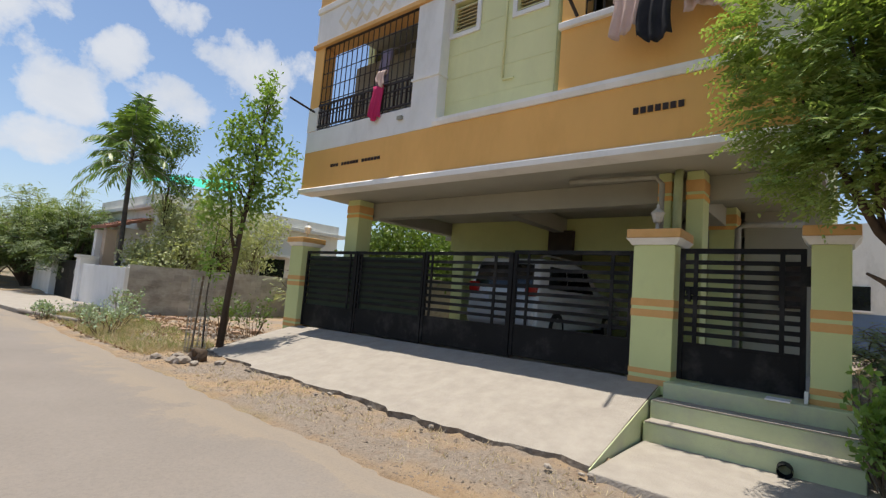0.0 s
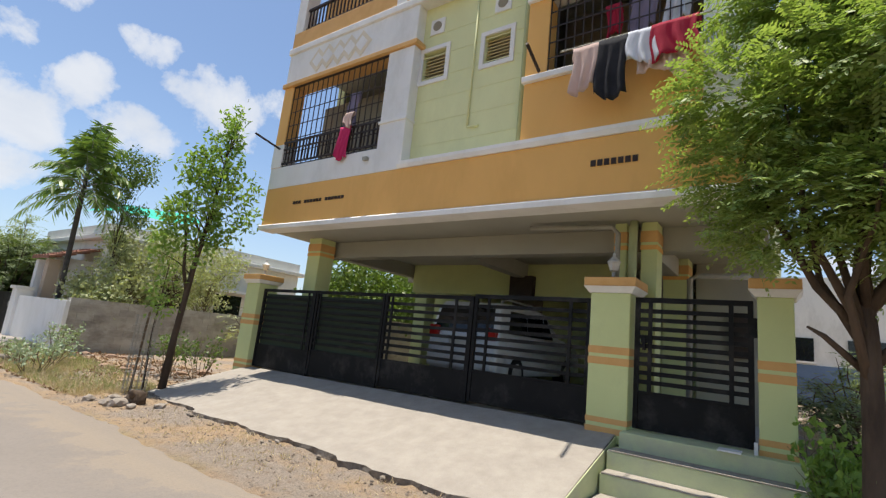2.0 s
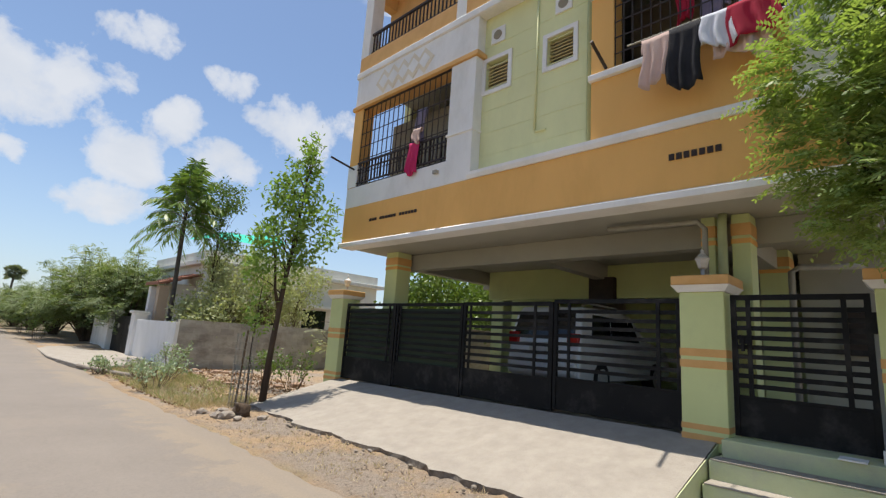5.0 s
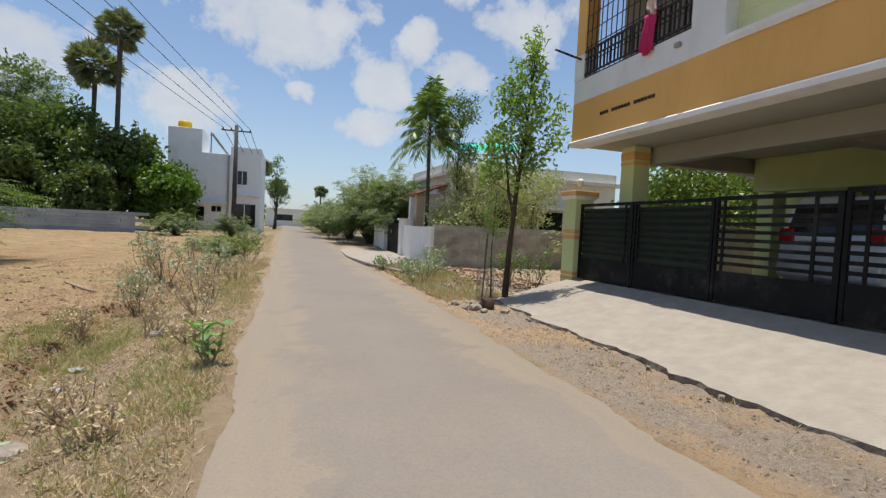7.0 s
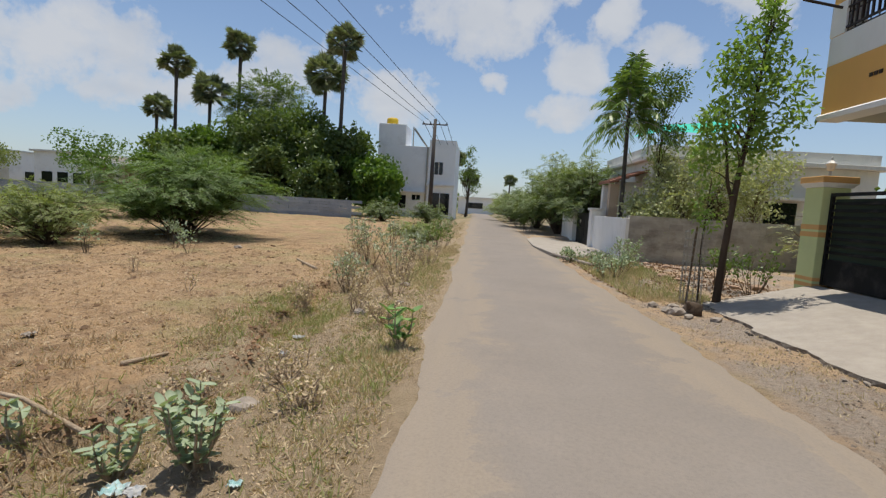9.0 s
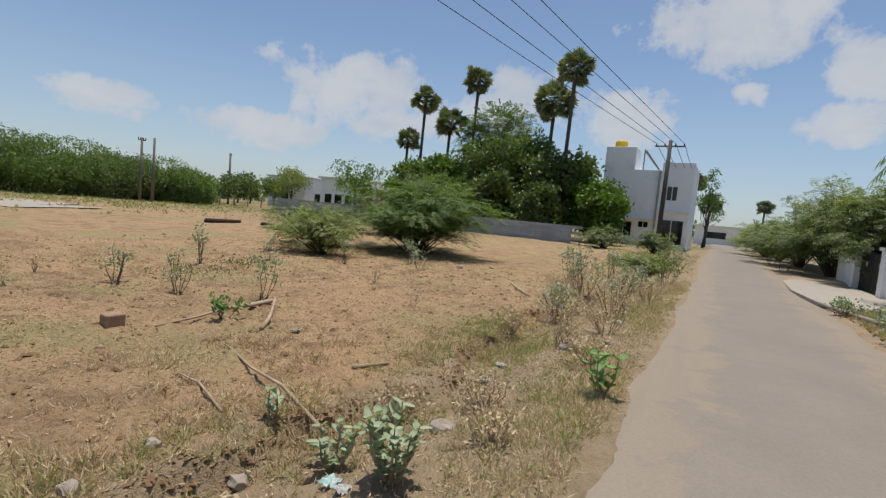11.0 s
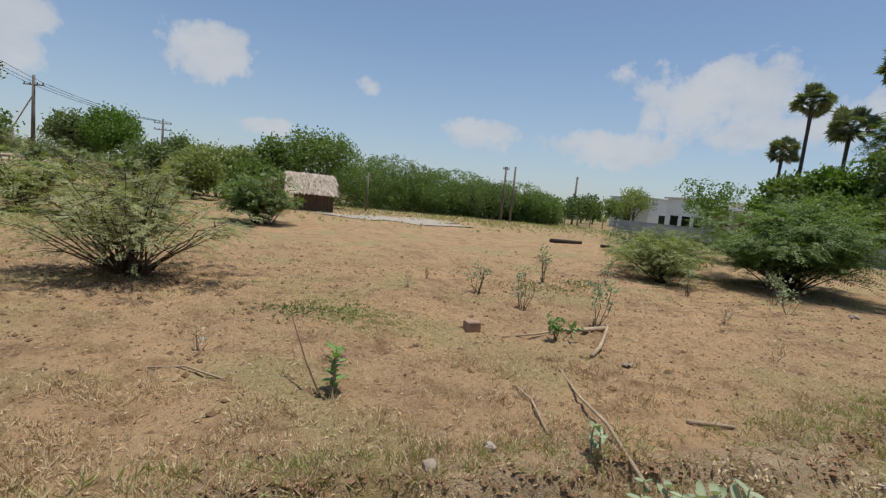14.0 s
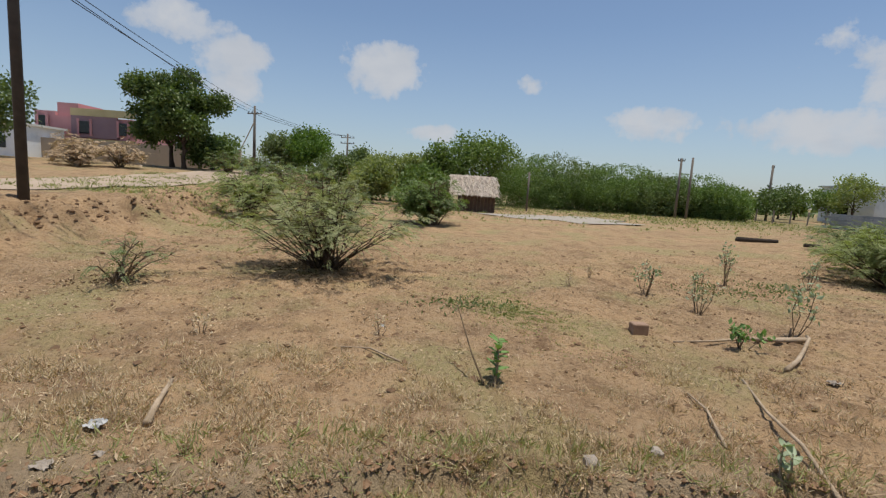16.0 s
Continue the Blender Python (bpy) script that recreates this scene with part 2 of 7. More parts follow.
BEIGE = mat("beige_plaster", (0.50, 0.40, 0.31), (0.43, 0.34, 0.26), 0.6, 0.9, 0.2, 15, stain=(0.28, 0.22, 0.17), stain_scale=0.5, amount=0.5)
GREYHOUSE = mat("grey_white_render", (0.73, 0.72, 0.68), (0.64, 0.63, 0.59), 0.5, 0.9, 0.2, 18, stain=(0.32, 0.31, 0.28), stain_scale=0.8, amount=0.55, stretch=(1, 1, 0.4))
BLUEPAINT = mat("blue_paint", (0.12, 0.18, 0.28), (0.1, 0.15, 0.24), 1, 0.8, 0.1)
BRICKM = mat("red_brown_brick", (0.37, 0.25, 0.175), (0.28, 0.185, 0.13), 8, 0.95, 0.5, 40)
STONE = mat("pale_stone", (0.36, 0.31, 0.26), (0.27, 0.23, 0.19), 6, 0.95, 0.5, 30)
PLASTIC = mat("white_plastic_litter", (0.50, 0.50, 0.49), (0.38, 0.38, 0.38), 12, 0.5, 0.3, 30)
TEALPL = mat("teal_plastic_litter", (0.25, 0.45, 0.44), (0.55, 0.6, 0.6), 14, 0.5, 0.3, 30)
BLACKPL = mat("black_plastic_litter", (0.02, 0.02, 0.025), None, 8, 0.45, 0.4, 30)
BLACKOUT = mat("charred_wood", (0.035, 0.028, 0.022), (0.06, 0.045, 0.035), 8, 0.95, 0.5, 30)
C_PINK = mat("beige_pink_cotton", (0.60, 0.44, 0.38), (0.54, 0.39, 0.34), 5, 0.95, 0.3, 90)
C_BLACK = mat("black_cotton", (0.018, 0.018, 0.022), (0.03, 0.03, 0.035), 5, 0.95, 0.3, 90)
C_WHITE = mat("white_cotton", (0.66, 0.67, 0.72), (0.6, 0.61, 0.66), 5, 0.95, 0.3, 90)
C_RED = mat("crimson_cotton", (0.42, 0.02, 0.05), (0.36, 0.016, 0.042), 5, 0.9, 0.3, 90)
C_ROSE = mat("bright_pink_cotton", (0.55, 0.035, 0.13), (0.48, 0.03, 0.12), 5, 0.9, 0.3, 90)
C_GREY = mat("grey_violet_cotton", (0.28, 0.24, 0.33), (0.22, 0.19, 0.27), 5, 0.95, 0.3, 90)
L_NEEM = leaf_mat("neem_leaf", (0.14, 0.225, 0.06), (0.45, 0.53, 0.20), 0.44)
L_YOUNG = leaf_mat("young_tree_leaf", (0.13, 0.225, 0.05), (0.36, 0.49, 0.135), 0.48)
L_DARK = leaf_mat("dark_grove_leaf", (0.05, 0.09, 0.025), (0.19, 0.25, 0.08), 0.3, 0.4)
L_MID = leaf_mat("mid_green_leaf", (0.08, 0.135, 0.03), (0.22, 0.30, 0.085), 0.35, 0.42)
L_BRIGHT = leaf_mat("bright_grove_leaf", (0.08, 0.16, 0.03), (0.17, 0.26, 0.05), 0.4)
L_ACACIA = leaf_mat("mesquite_leaf", (0.18, 0.225, 0.075), (0.34, 0.375, 0.155), 0.4)
L_DUSTY = leaf_mat("dusty_mesquite_leaf", (0.22, 0.245, 0.11), (0.40, 0.42, 0.22), 0.35)
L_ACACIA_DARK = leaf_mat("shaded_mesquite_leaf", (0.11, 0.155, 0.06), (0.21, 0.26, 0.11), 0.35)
L_PALM = leaf_mat("palmyra_leaf", (0.045, 0.07, 0.03), (0.32, 0.36, 0.22), 0.25, 0.32)
L_THORN = leaf_mat("fresh_thorn_leaf", (0.09, 0.155, 0.045), (0.23, 0.315, 0.11), 0.4)
L_ARECA = leaf_mat("areca_leaf", (0.09, 0.16, 0.045), (0.24, 0.33, 0.10), 0.4, 0.4)
L_CALO = leaf_mat("milkweed_leaf", (0.25, 0.325, 0.20), (0.44, 0.50, 0.35), 0.25, 0.6)
L_CALO_GREEN = leaf_mat("fresh_milkweed_leaf", (0.13, 0.25, 0.08), (0.24, 0.38, 0.13), 0.3, 0.6)
L_CREEPER = leaf_mat("yellowing_shrub_leaf", (0.28, 0.31, 0.14), (0.60, 0.60, 0.37), 0.3, 0.6)
L_PALE = leaf_mat("pale_weed_leaf", (0.28, 0.33, 0.22), (0.50, 0.52, 0.40), 0.25, 0.7)
STRAW = leaf_mat("dry_grass_blade", (0.46, 0.345, 0.22), (0.71, 0.585, 0.41), 0.2, 0.8)
GREENGRASS = leaf_mat("green_grass_blade", (0.24, 0.26, 0.10), (0.44, 0.44, 0.21), 0.3, 0.7)
LITTER = leaf_mat("dry_leaf_litter", (0.30, 0.195, 0.12), (0.66, 0.51, 0.35), 0.15, 0.9)


def ground_material():
    m = bpy.data.materials.new("dry_soil")
    m.use_nodes = True
    t = m.node_tree
    p = t.nodes["Principled BSDF"]
    co = t.nodes.new("ShaderNodeTexCoord")
    o = co.outputs["Object"]
    s = t.nodes.new("ShaderNodeSeparateXYZ")
    t.links.new(o, s.inputs[0])

    def noise_tex(scale, detail=6.0, rough=0.6):
        n = nd(t, "ShaderNodeTexNoise", Scale=scale, Detail=detail, Roughness=rough)
        t.links.new(o, n.inputs["Vector"])
        return n.outputs[0]

    def grey(fac, a, b, top=1.0):
        return ramp(t, fac, [(a, (0, 0, 0)), (b, (top, top, top))])

    soil = mix(t, grey(noise_tex(0.35), 0.38, 0.62), (0.445, 0.298, 0.168), (0.365, 0.25, 0.145))
    soil = mix(t, grey(noise_tex(1.7, 8, 0.7), 0.46, 0.66, 0.85), soil, (0.185, 0.115, 0.066))
    soil = mix(t, grey(noise_tex(0.5, 5), 0.50, 0.63, 0.8), soil, (0.31, 0.27, 0.13))
    soil = mix(t, grey(noise_tex(9, 6, 0.7), 0.5, 0.68, 0.8), soil, (0.43, 0.315, 0.20))
    soil = mix(t, grey(noise_tex(24, 4, 0.7), 0.52, 0.68, 0.8), soil, (0.125, 0.082, 0.05))
    soil = mix(t, grey(noise_tex(5.5, 7, 0.72), 0.57, 0.66, 0.6), soil, (0.165, 0.10, 0.058))
    # straw-covered verge beside the road
    x = s.outputs[0]
    w = math_node(t, "ADD", x, math_node(t, "MULTIPLY", math_node(t, "SUBTRACT", noise_tex(0.9), 0.5), 2.2))
    verge = math_node(t, "MULTIPLY", grey(math_node(t, "ADD", math_node(t, "MULTIPLY", w, 0.25), 1.0), 0.30, 0.42), grey(math_node(t, "SUBTRACT", 0.5, math_node(t, "MULTIPLY", w, 0.25)), 0.42, 0.52))
    dry = mix(t, grey(noise_tex(3, 8, 0.7), 0.4, 0.65), (0.36, 0.28, 0.19), (0.26, 0.20, 0.13))
    soil = mix(t, math_node(t, "MULTIPLY", verge, 0.85), soil, dry)
    # gravel and sand between the road and the ramp
    g = grey(math_node(t, "MULTIPLY", math_node(t, "ADD", x, math_node(t, "MULTIPLY", noise_tex(1.2), 0.6)), 0.1), 0.29, 0.33)
    grit = mix(t, grey(noise_tex(30, 5, 0.75), 0.42, 0.62), (0.28, 0.232, 0.188), (0.385, 0.318, 0.255))
    grit = mix(t, grey(noise_tex(0.8, 4), 0.46, 0.58), grit, (0.415, 0.298, 0.19))
    grit = mix(t, grey(noise_tex(7, 6, 0.7), 0.54, 0.68, 0.8), grit, (0.22, 0.15, 0.10))
    soil = mix(t, g, soil, grit)
    # faint green of the far land
    d = t.nodes.new("ShaderNodeVectorMath")
    d.operation = "LENGTH"
    t.links.new(o, d.inputs[0])
    far = math_node(t, "MULTIPLY", grey(math_node(t, "MULTIPLY", d.outputs["Value"], 0.01), 0.3, 0.55), grey(noise_tex(0.12), 0.35, 0.6, 0.8))
    soil = mix(t, far, soil, (0.15, 0.15, 0.07))
    t.links.new(soil, p.inputs["Base Color"])
    p.inputs["Roughness"].default_value = 0.95
    p.inputs["Specular IOR Level"].default_value = 0.15
    h = math_node(t, "ADD", math_node(t, "MULTIPLY", noise_tex(14, 8, 0.7), 0.6), math_node(t, "MULTIPLY", noise_tex(60, 4), 0.3))
    b = nd(t, "ShaderNodeBump", Strength=1.0, Distance=0.08)
    t.links.new(h, b.inputs["Height"])
    t.links.new(b.outputs[0], p.inputs["Normal"])
    return m


GROUND = ground_material()

# ---------------------------------------------------------------- mesh helpers


class Shape:
    """Vertices and faces of one mesh."""

    def __init__(self):
        self.v, self.f = [], []

    def add(self, verts, faces):
        k = len(self.v)
        self.v += [tuple(p) for p in verts]
        self.f += [tuple(i + k for i in f) for f in faces]
        return self

    def box(self, x0, x1, y0, y1, z0, z1):
        return self.add([(x, y, z) for z in (z0, z1) for x, y in ((x0, y0), (x1, y0), (x1, y1), (x0, y1))],
                        [(3, 2, 1, 0), (4, 5, 6, 7), (0, 1, 5, 4), (1, 2, 6, 5), (2, 3, 7, 6), (3, 0, 4, 7)])

    def tube(self, pts, radii, n=7, caps=True):
        pts = [Vector(p) for p in pts]
        if not hasattr(radii, "__len__"):
            radii = [radii] * len(pts)
        rings, verts, faces = len(pts), [], []
        side = None
        for i, p in enumerate(pts):
            d = (pts[min(i + 1, rings - 1)] - pts[max(i - 1, 0)]).normalized()
            if side is None:
                side = d.cross(Vector((0.31, 0.95, 0.1))).normalized()
                if side.length < 0.1:
                    side = d.cross(Vector((1, 0, 0))).normalized()
            side = (side - d * side.dot(d)).normalized()
            o = d.cross(side)
            verts += [p + (side * math.cos(2 * math.pi * j / n) + o * math.sin(2 * math.pi * j / n)) * radii[i] for j in range(n)]
        for i in range(rings - 1):
            faces += [(i * n + j, i * n + (j + 1) % n, (i + 1) * n + (j + 1) % n, (i + 1) * n + j) for j in range(n)]
        if caps:
            faces += [tuple(range(n - 1, -1, -1)), tuple(range((rings - 1) * n, rings * n))]
        return self.add(verts, faces)

    def lathe(self, cx, cy, profile, n=12):
        """profile: (radius, z) from the bottom up."""
        verts = [(cx + r * math.cos(2 * math.pi * j / n), cy + r * math.sin(2 * math.pi * j / n), z) for r, z in profile for j in range(n)]
        k = len(profile)
        faces = [(i * n + j, i * n + (j + 1) % n, (i + 1) * n + (j + 1) % n, (i + 1) * n + j) for i in range(k - 1) for j in range(n)]
        faces += [tuple(range(n - 1, -1, -1)), tuple(range((k - 1) * n, k * n))]
        return self.add(verts, faces)

    def prism(self, outline, axis, a, b):
        """An outline of (u, v) pushed along an axis: x takes (y, z), y takes (x, z), z takes (x, y)."""
        def put(u, v, w):
            return {"x": (w, u, v), "y": (u, w, v), "z": (u, v, w)}[axis]
        n = len(outline)
        verts = [put(u, v, a) for u, v in outline] + [put(u, v, b) for u, v in outline]
        faces = [(i, (i + 1) % n, n + (i + 1) % n, n + i) for i in range(n)] + [tuple(range(n - 1, -1, -1)), tuple(range(n, 2 * n))]
        return self.add(verts, faces)

    def lump(self, c, r, seed, squash=(1, 1, 1), rough=0.25, level=2):
        bm = bmesh.new()
        bmesh.ops.create_icosphere(bm, subdivisions=level, radius=1)
        for v in bm.verts:
            k = 1 + rough * noise.noise(v.co * 1.7 + Vector((seed * 3.1, seed * 1.7, 0)))
            v.co = Vector((v.co.x * r * k * squash[0], v.co.y * r * k * squash[1], v.co.z * r * k * squash[2]))
        self.add([v.co + Vector(c) for v in bm.verts], [[v.index for v in f.verts] for f in bm.faces])
        bm.free()
        return self


def mesh_ob(name, sh, material, smooth=False, bevel=0.0):
    me = bpy.data.meshes.new(name)
    me.from_pydata([tuple(p) for p in sh.v], [], sh.f)
    bm = bmesh.new()
    bm.from_mesh(me)
    if len(bm.faces) < 6000:
        bmesh.ops.recalc_face_normals(bm, faces=bm.faces)
    bm.to_mesh(me)
    bm.free()
    me.materials.append(material)
    if smooth:
        me.polygons.foreach_set("use_smooth", [True] * len(me.polygons))
    ob = new(name, me)
    if bevel:
        b = ob.modifiers.new("rounded_edges", "BEVEL")
        b.width, b.segments, b.limit_method = bevel, 2, "ANGLE"
    return ob


def thing(name, at, label, category, group="", kind=""):
    ob = new(name)
    ob.empty_display_size = 0.2
    ob.location = at
    return tagged(ob, label, category, group, kind)


def part(name, sh, material, parent, label="", smooth=False, bevel=0.0, kind=""):
    ob = mesh_ob(name, sh, material, smooth, bevel)
    ob.parent = parent
    ob.matrix_parent_inverse = Matrix.Translation(-parent.location) if parent.type == "EMPTY" else Matrix()
    return tagged(ob, label, kind=kind)


def solo(name, sh, material, label="", category="", group="", kind="", smooth=False, bevel=0.0):
    return tagged(mesh_ob(name, sh, material, smooth, bevel), label, category, group, kind)


def bx(*a):
    return Shape().box(*a)


def smooth_step(a, b, v):
    k = np.clip((v - a) / (b - a), 0, 1)
    return k * k * (3 - 2 * k)


# ---------------------------------------------------------------- ground and road


def land(x, y):
    """Height of the land."""
    x, y = np.asarray(x, float), np.asarray(y, float)
    d = np.hypot(x, y)
    wob = x + 0.22 * np.sin(y * 0.9 + 0.6) + 0.12 * np.sin(y * 2.3)
    ditch = -0.16 * smooth_step(-0.45, -1.3, x) - 0.20 * smooth_step(-1.3, -1.9, wob) + 0.19 * smooth_step(-2.33, -2.47, wob + 0.05 * np.sin(y * 7.0)) - 0.04 * smooth_step(-3.0, -6, wob)
    z = ditch + 0.30 * smooth_step(14, 38, d)
    rag = 0.4 * np.sin(x * 0.5) + 0.28 * np.sin(1.7 * x + 0.6) * np.sin(0.9 * x + 1.1) + 0.16 * np.sin(4.3 * x + 1.3 * y) + 0.10 * np.sin(9.7 * x - 2.1 * y)
    bank = 0.95 * (0.5 * smooth_step(-7.2, -9.2, y + rag) + 0.5 * smooth_step(-8.5, -9.6, y + 1.2 * rag)) * smooth_step(-3, -9, x)
    on_bank = smooth_step(-6.5, -8.5, y) * smooth_step(-11.5, -10, y) * smooth_step(-3, -9, x)
    bank = bank + on_bank * (0.07 * np.sin(3.1 * x + 2 * y) * np.sin(2.7 * y - x) + 0.05 * np.sin(7.3 * x + 1.7) * np.sin(6.1 * y + 0.4))
    z = z + bank + 0.85 * smooth_step(24, 46, d) * smooth_step(-3, -12, y) * smooth_step(-8, -18, x)
    off = smooth_step(0.3, 1.2, np.maximum(-0.35 - x, x - 2.9))
    bumps = 0.032 * np.sin(1.9 * x + 0.8 * y) * np.sin(1.3 * y - 0.7 * x) + 0.02 * np.sin(4.3 * x - 2.0 * y + 1) * np.sin(3.7 * y + 1.1 * x) + 0.012 * np.sin(9.1 * x + 3 * y) * np.sin(8.3 * y - 4 * x) + smooth_step(-2.2, -3.0, x) * smooth_step(26, 14, d) * (0.016 * np.sin(5.7 * x + 2.9 * np.sin(1.1 * y)) * np.sin(6.3 * y + 2.2 * np.sin(0.9 * x)) + 0.012 * np.sin(13.0 * x + 2 * np.sin(3.1 * y)) * np.sin(12.1 * y + 2 * np.sin(2.7 * x)))
    z = z + bumps * off
    z = z + 0.10 * smooth_step(9.4, 10.2, y) * smooth_step(15.5, 14.8, y) * smooth_step(3.6, 4.6, x) * smooth_step(14, 12, x)
    inside = smooth_step(-0.25, -0.1, x) * smooth_step(2.8, 2.65, x)
    return z - 0.04 * inside


def at_land(x, y, lift=0.0):
    return (x, y, float(land(x, y)) + lift)


def spread(near, far, fine, growth):
    v, step = [0.0], fine
    while v[-1] < far:
        if v[-1] > near:
            step *= growth
        v.append(v[-1] + step)
    return v


px, py = spread(11.5, 900, 0.075, 1.08), spread(8, 900, 0.09, 1.07)
gx = np.array([-a for a in px[:0:-1]] + px) - 1.0
gy = np.array([-a for a in spread(10, 900, 0.09, 1.1)[:0:-1]] + py)
GX, GY = np.meshgrid(gx, gy)
rngn = np.random.default_rng(5)
jag = rngn.normal(0, 1, GX.shape) * np.where(GX < -2.2, 0.014, 0.009) * (np.hypot(GX, GY) < 16) * ((GX < -0.5) | (GX > 3.0))
GZ = land(GX, GY) + jag
nx_, ny_ = len(gx), len(gy)
gs = Shape()
gs.v = list(zip(GX.ravel().tolist(), GY.ravel().tolist(), GZ.ravel().tolist()))
gs.f = [(j * nx_ + i, j * nx_ + i + 1, (j + 1) * nx_ + i + 1, (j + 1) * nx_ + i) for j in range(ny_ - 1) for i in range(nx_ - 1)]
solo("ground", gs, GROUND, "dry brown soil with sparse dead grass", "ground", kind="structure", smooth=True)

rs, ys, cols = Shape(), [-30 + 0.1 * i for i in range(1150)], 9
for y in ys:
    l = -0.34 + 0.1 * math.sin(1.2 * (y - 2.3)) + 0.05 * math.sin(y * 2.1) + 0.03 * math.sin(y * 5.3 + 1) + random.uniform(-0.02, 0.02) - 0.012 * max(0, y - 20) * 0.3
    r = 2.86 + 0.07 * math.sin(y * 0.8 + 2) + 0.05 * math.sin(y * 2.1) + 0.04 * math.sin(y * 4.1) + 0.03 * math.sin(y * 9.7 + 2) + random.uniform(-0.05, 0.05) - 0.012 * max(0, y - 20)
    for i in range(cols):
        k = i / (cols - 1)
        x = l + (r - l) * k
        z = 0.30 * float(smooth_step(14, 38, abs(y))) + 0.018 + 0.02 * (1 - (2 * k - 1) ** 2) - (0.03 if i in (0, cols - 1) else 0)
        rs.v.append((x, y, z))
rs.f = [(j * cols + i, j * cols + i + 1, (j + 1) * cols + i + 1, (j + 1) * cols + i) for j in range(len(ys) - 1) for i in range(cols - 1)]
rt = ASPHALT.node_tree
rp = rt.nodes["Principled BSDF"]
under = rp.inputs["Base Color"].links[0].from_socket
rc = rt.nodes.new("ShaderNodeTexCoord")
rx = rt.nodes.new("ShaderNodeSeparateXYZ")
rt.links.new(rc.outputs["Object"], rx.inputs[0])
rn = nd(rt, "ShaderNodeTexNoise", Scale=1.1, Detail=8.0, Roughness=0.65)
rt.links.new(rc.outputs["Object"], rn.inputs["Vector"])
away = math_node(rt, "ABSOLUTE", math_node(rt, "SUBTRACT", rx.outputs[0], 1.25))
dusty = math_node(rt, "ADD", math_node(rt, "MULTIPLY", away, 0.42), math_node(rt, "MULTIPLY", rn.outputs[0], 1.15))
dust = ramp(rt, dusty, [(0.88, (0, 0, 0)), (1.04, (0.45, 0.45, 0.45)), (1.24, (0.97, 0.97, 0.97))])
grain = nd(rt, "ShaderNodeTexNoise", Scale=42.0, Detail=4.0, Roughness=0.75)
rt.links.new(rc.outputs["Object"], grain.inputs["Vector"])
long_map = rt.nodes.new("ShaderNodeMapping")
long_map.inputs["Scale"].default_value = (3.2, 0.22, 1)
rt.links.new(rc.outputs["Object"], long_map.inputs[0])
tracks = nd(rt, "ShaderNodeTexNoise", Scale=1.0, Detail=5.0, Roughness=0.6)
rt.links.new(long_map.outputs[0], tracks.inputs["Vector"])
worn = mix(rt, ramp(rt, tracks.outputs[0], [(0.4, (0, 0, 0)), (0.65, (0.45, 0.45, 0.45))]), mix(rt, dust, under, (0.282, 0.234, 0.184)), (0.232, 0.202, 0.176))
speck = ramp(rt, grain.outputs[0], [(0.32, (0.89, 0.89, 0.89)), (0.5, (1, 1, 1)), (0.7, (1.07, 1.07, 1.06))])
rt.links.new(mix(rt, 1.0, worn, speck, "MULTIPLY"), rp.inputs["Base Color"])
solo("road", rs, ASPHALT, "narrow dusty grey asphalt lane with ragged edges", "road", kind="structure", smooth=True)

ds = Shape()
way = [(-2, -15.5), (-14, -14.2), (-26, -13.4), (-42, -12.8), (-60, -12), (-90, -11)]
k = 0
for (xa, ya), (xb, yb) in zip(way, way[1:]):
    for i in range(12):
        x, y = xa + (xb - xa) * i / 12, ya + (yb - ya) * i / 12
        for j in range(5):
            yy = y - 2.2 + 1.1 * j
            ds.v.append((x, yy, float(land(x, yy)) + 0.05))
        k += 1
ds.f = [(5 * i + j, 5 * i + j + 1, 5 * i + j + 6, 5 * i + j + 5) for i in range(k - 1) for j in range(4)]
solo("dirt_road", ds, mat("pale_dirt_road", (0.42, 0.33, 0.25), (0.36, 0.28, 0.21), 0.5, 0.95, 0.3, 20), "pale dusty side road on a low bank", "road", kind="structure", smooth=True)

# ---------------------------------------------------------------- forecourt
XF, XG = 5.6, 6.0        # planes of the upper front and of the gate

rng = random.Random(11)
ramp_s = Shape()
edge = []
for i in range(49):
    y = 1.55 + (8.75 - 1.55) * i / 48
    edge.append((4.08 - 0.05 * (i / 48) + 0.035 * math.sin(i * 0.7) + rng.uniform(-0.055, 0.055) + 0.05 * math.sin(i * 0.31 + 1) + (0.10 * (i - 40) / 8 if i > 40 else 0), y))
rows = 7
for x0, y in edge:
    back = 0.575 - 0.10 * (y - 1.55) / 7.2
    for j in range(rows):
        u = j / (rows - 1)
        yy = y + (0.15 * u if y > 8.6 else 0)
        ramp_s.v.append((x0 + (6.1 - x0) * u, yy, 0.048 + (back - 0.048) * u + (rng.uniform(-0.003, 0.003))))
ramp_s.f = [(i * rows + j, i * rows + j + 1, (i + 1) * rows + j + 1, (i + 1) * rows + j) for i in range(48) for j in range(rows - 1)]
ramp_ob = thing("driveway_ramp", (5, 5, 0), "cracked pale concrete driveway ramp before the gate", "ramp", kind="structure")
part("slab", ramp_s, CONCRETE, ramp_ob)
es = Shape()
for i, (x0, y) in enumerate(edge):
    es.v += [(x0, y, 0.049), (x0 + rng.uniform(-0.03, 0.025), y, -0.05)]
es.f = [(2 * i, 2 * i + 1, 2 * i + 3, 2 * i + 2) for i in range(48)]
part("broken_edge", es, RAW_EDGE, ramp_ob, "dark broken edge of the slab")
part("side_wall", Shape().prism([(4.09, -0.05), (6.1, -0.05), (6.1, 0.56), (4.09, 0.034)], "y", 1.538, 1.549), STEP_PAINT, ramp_ob, "green painted side of the ramp")
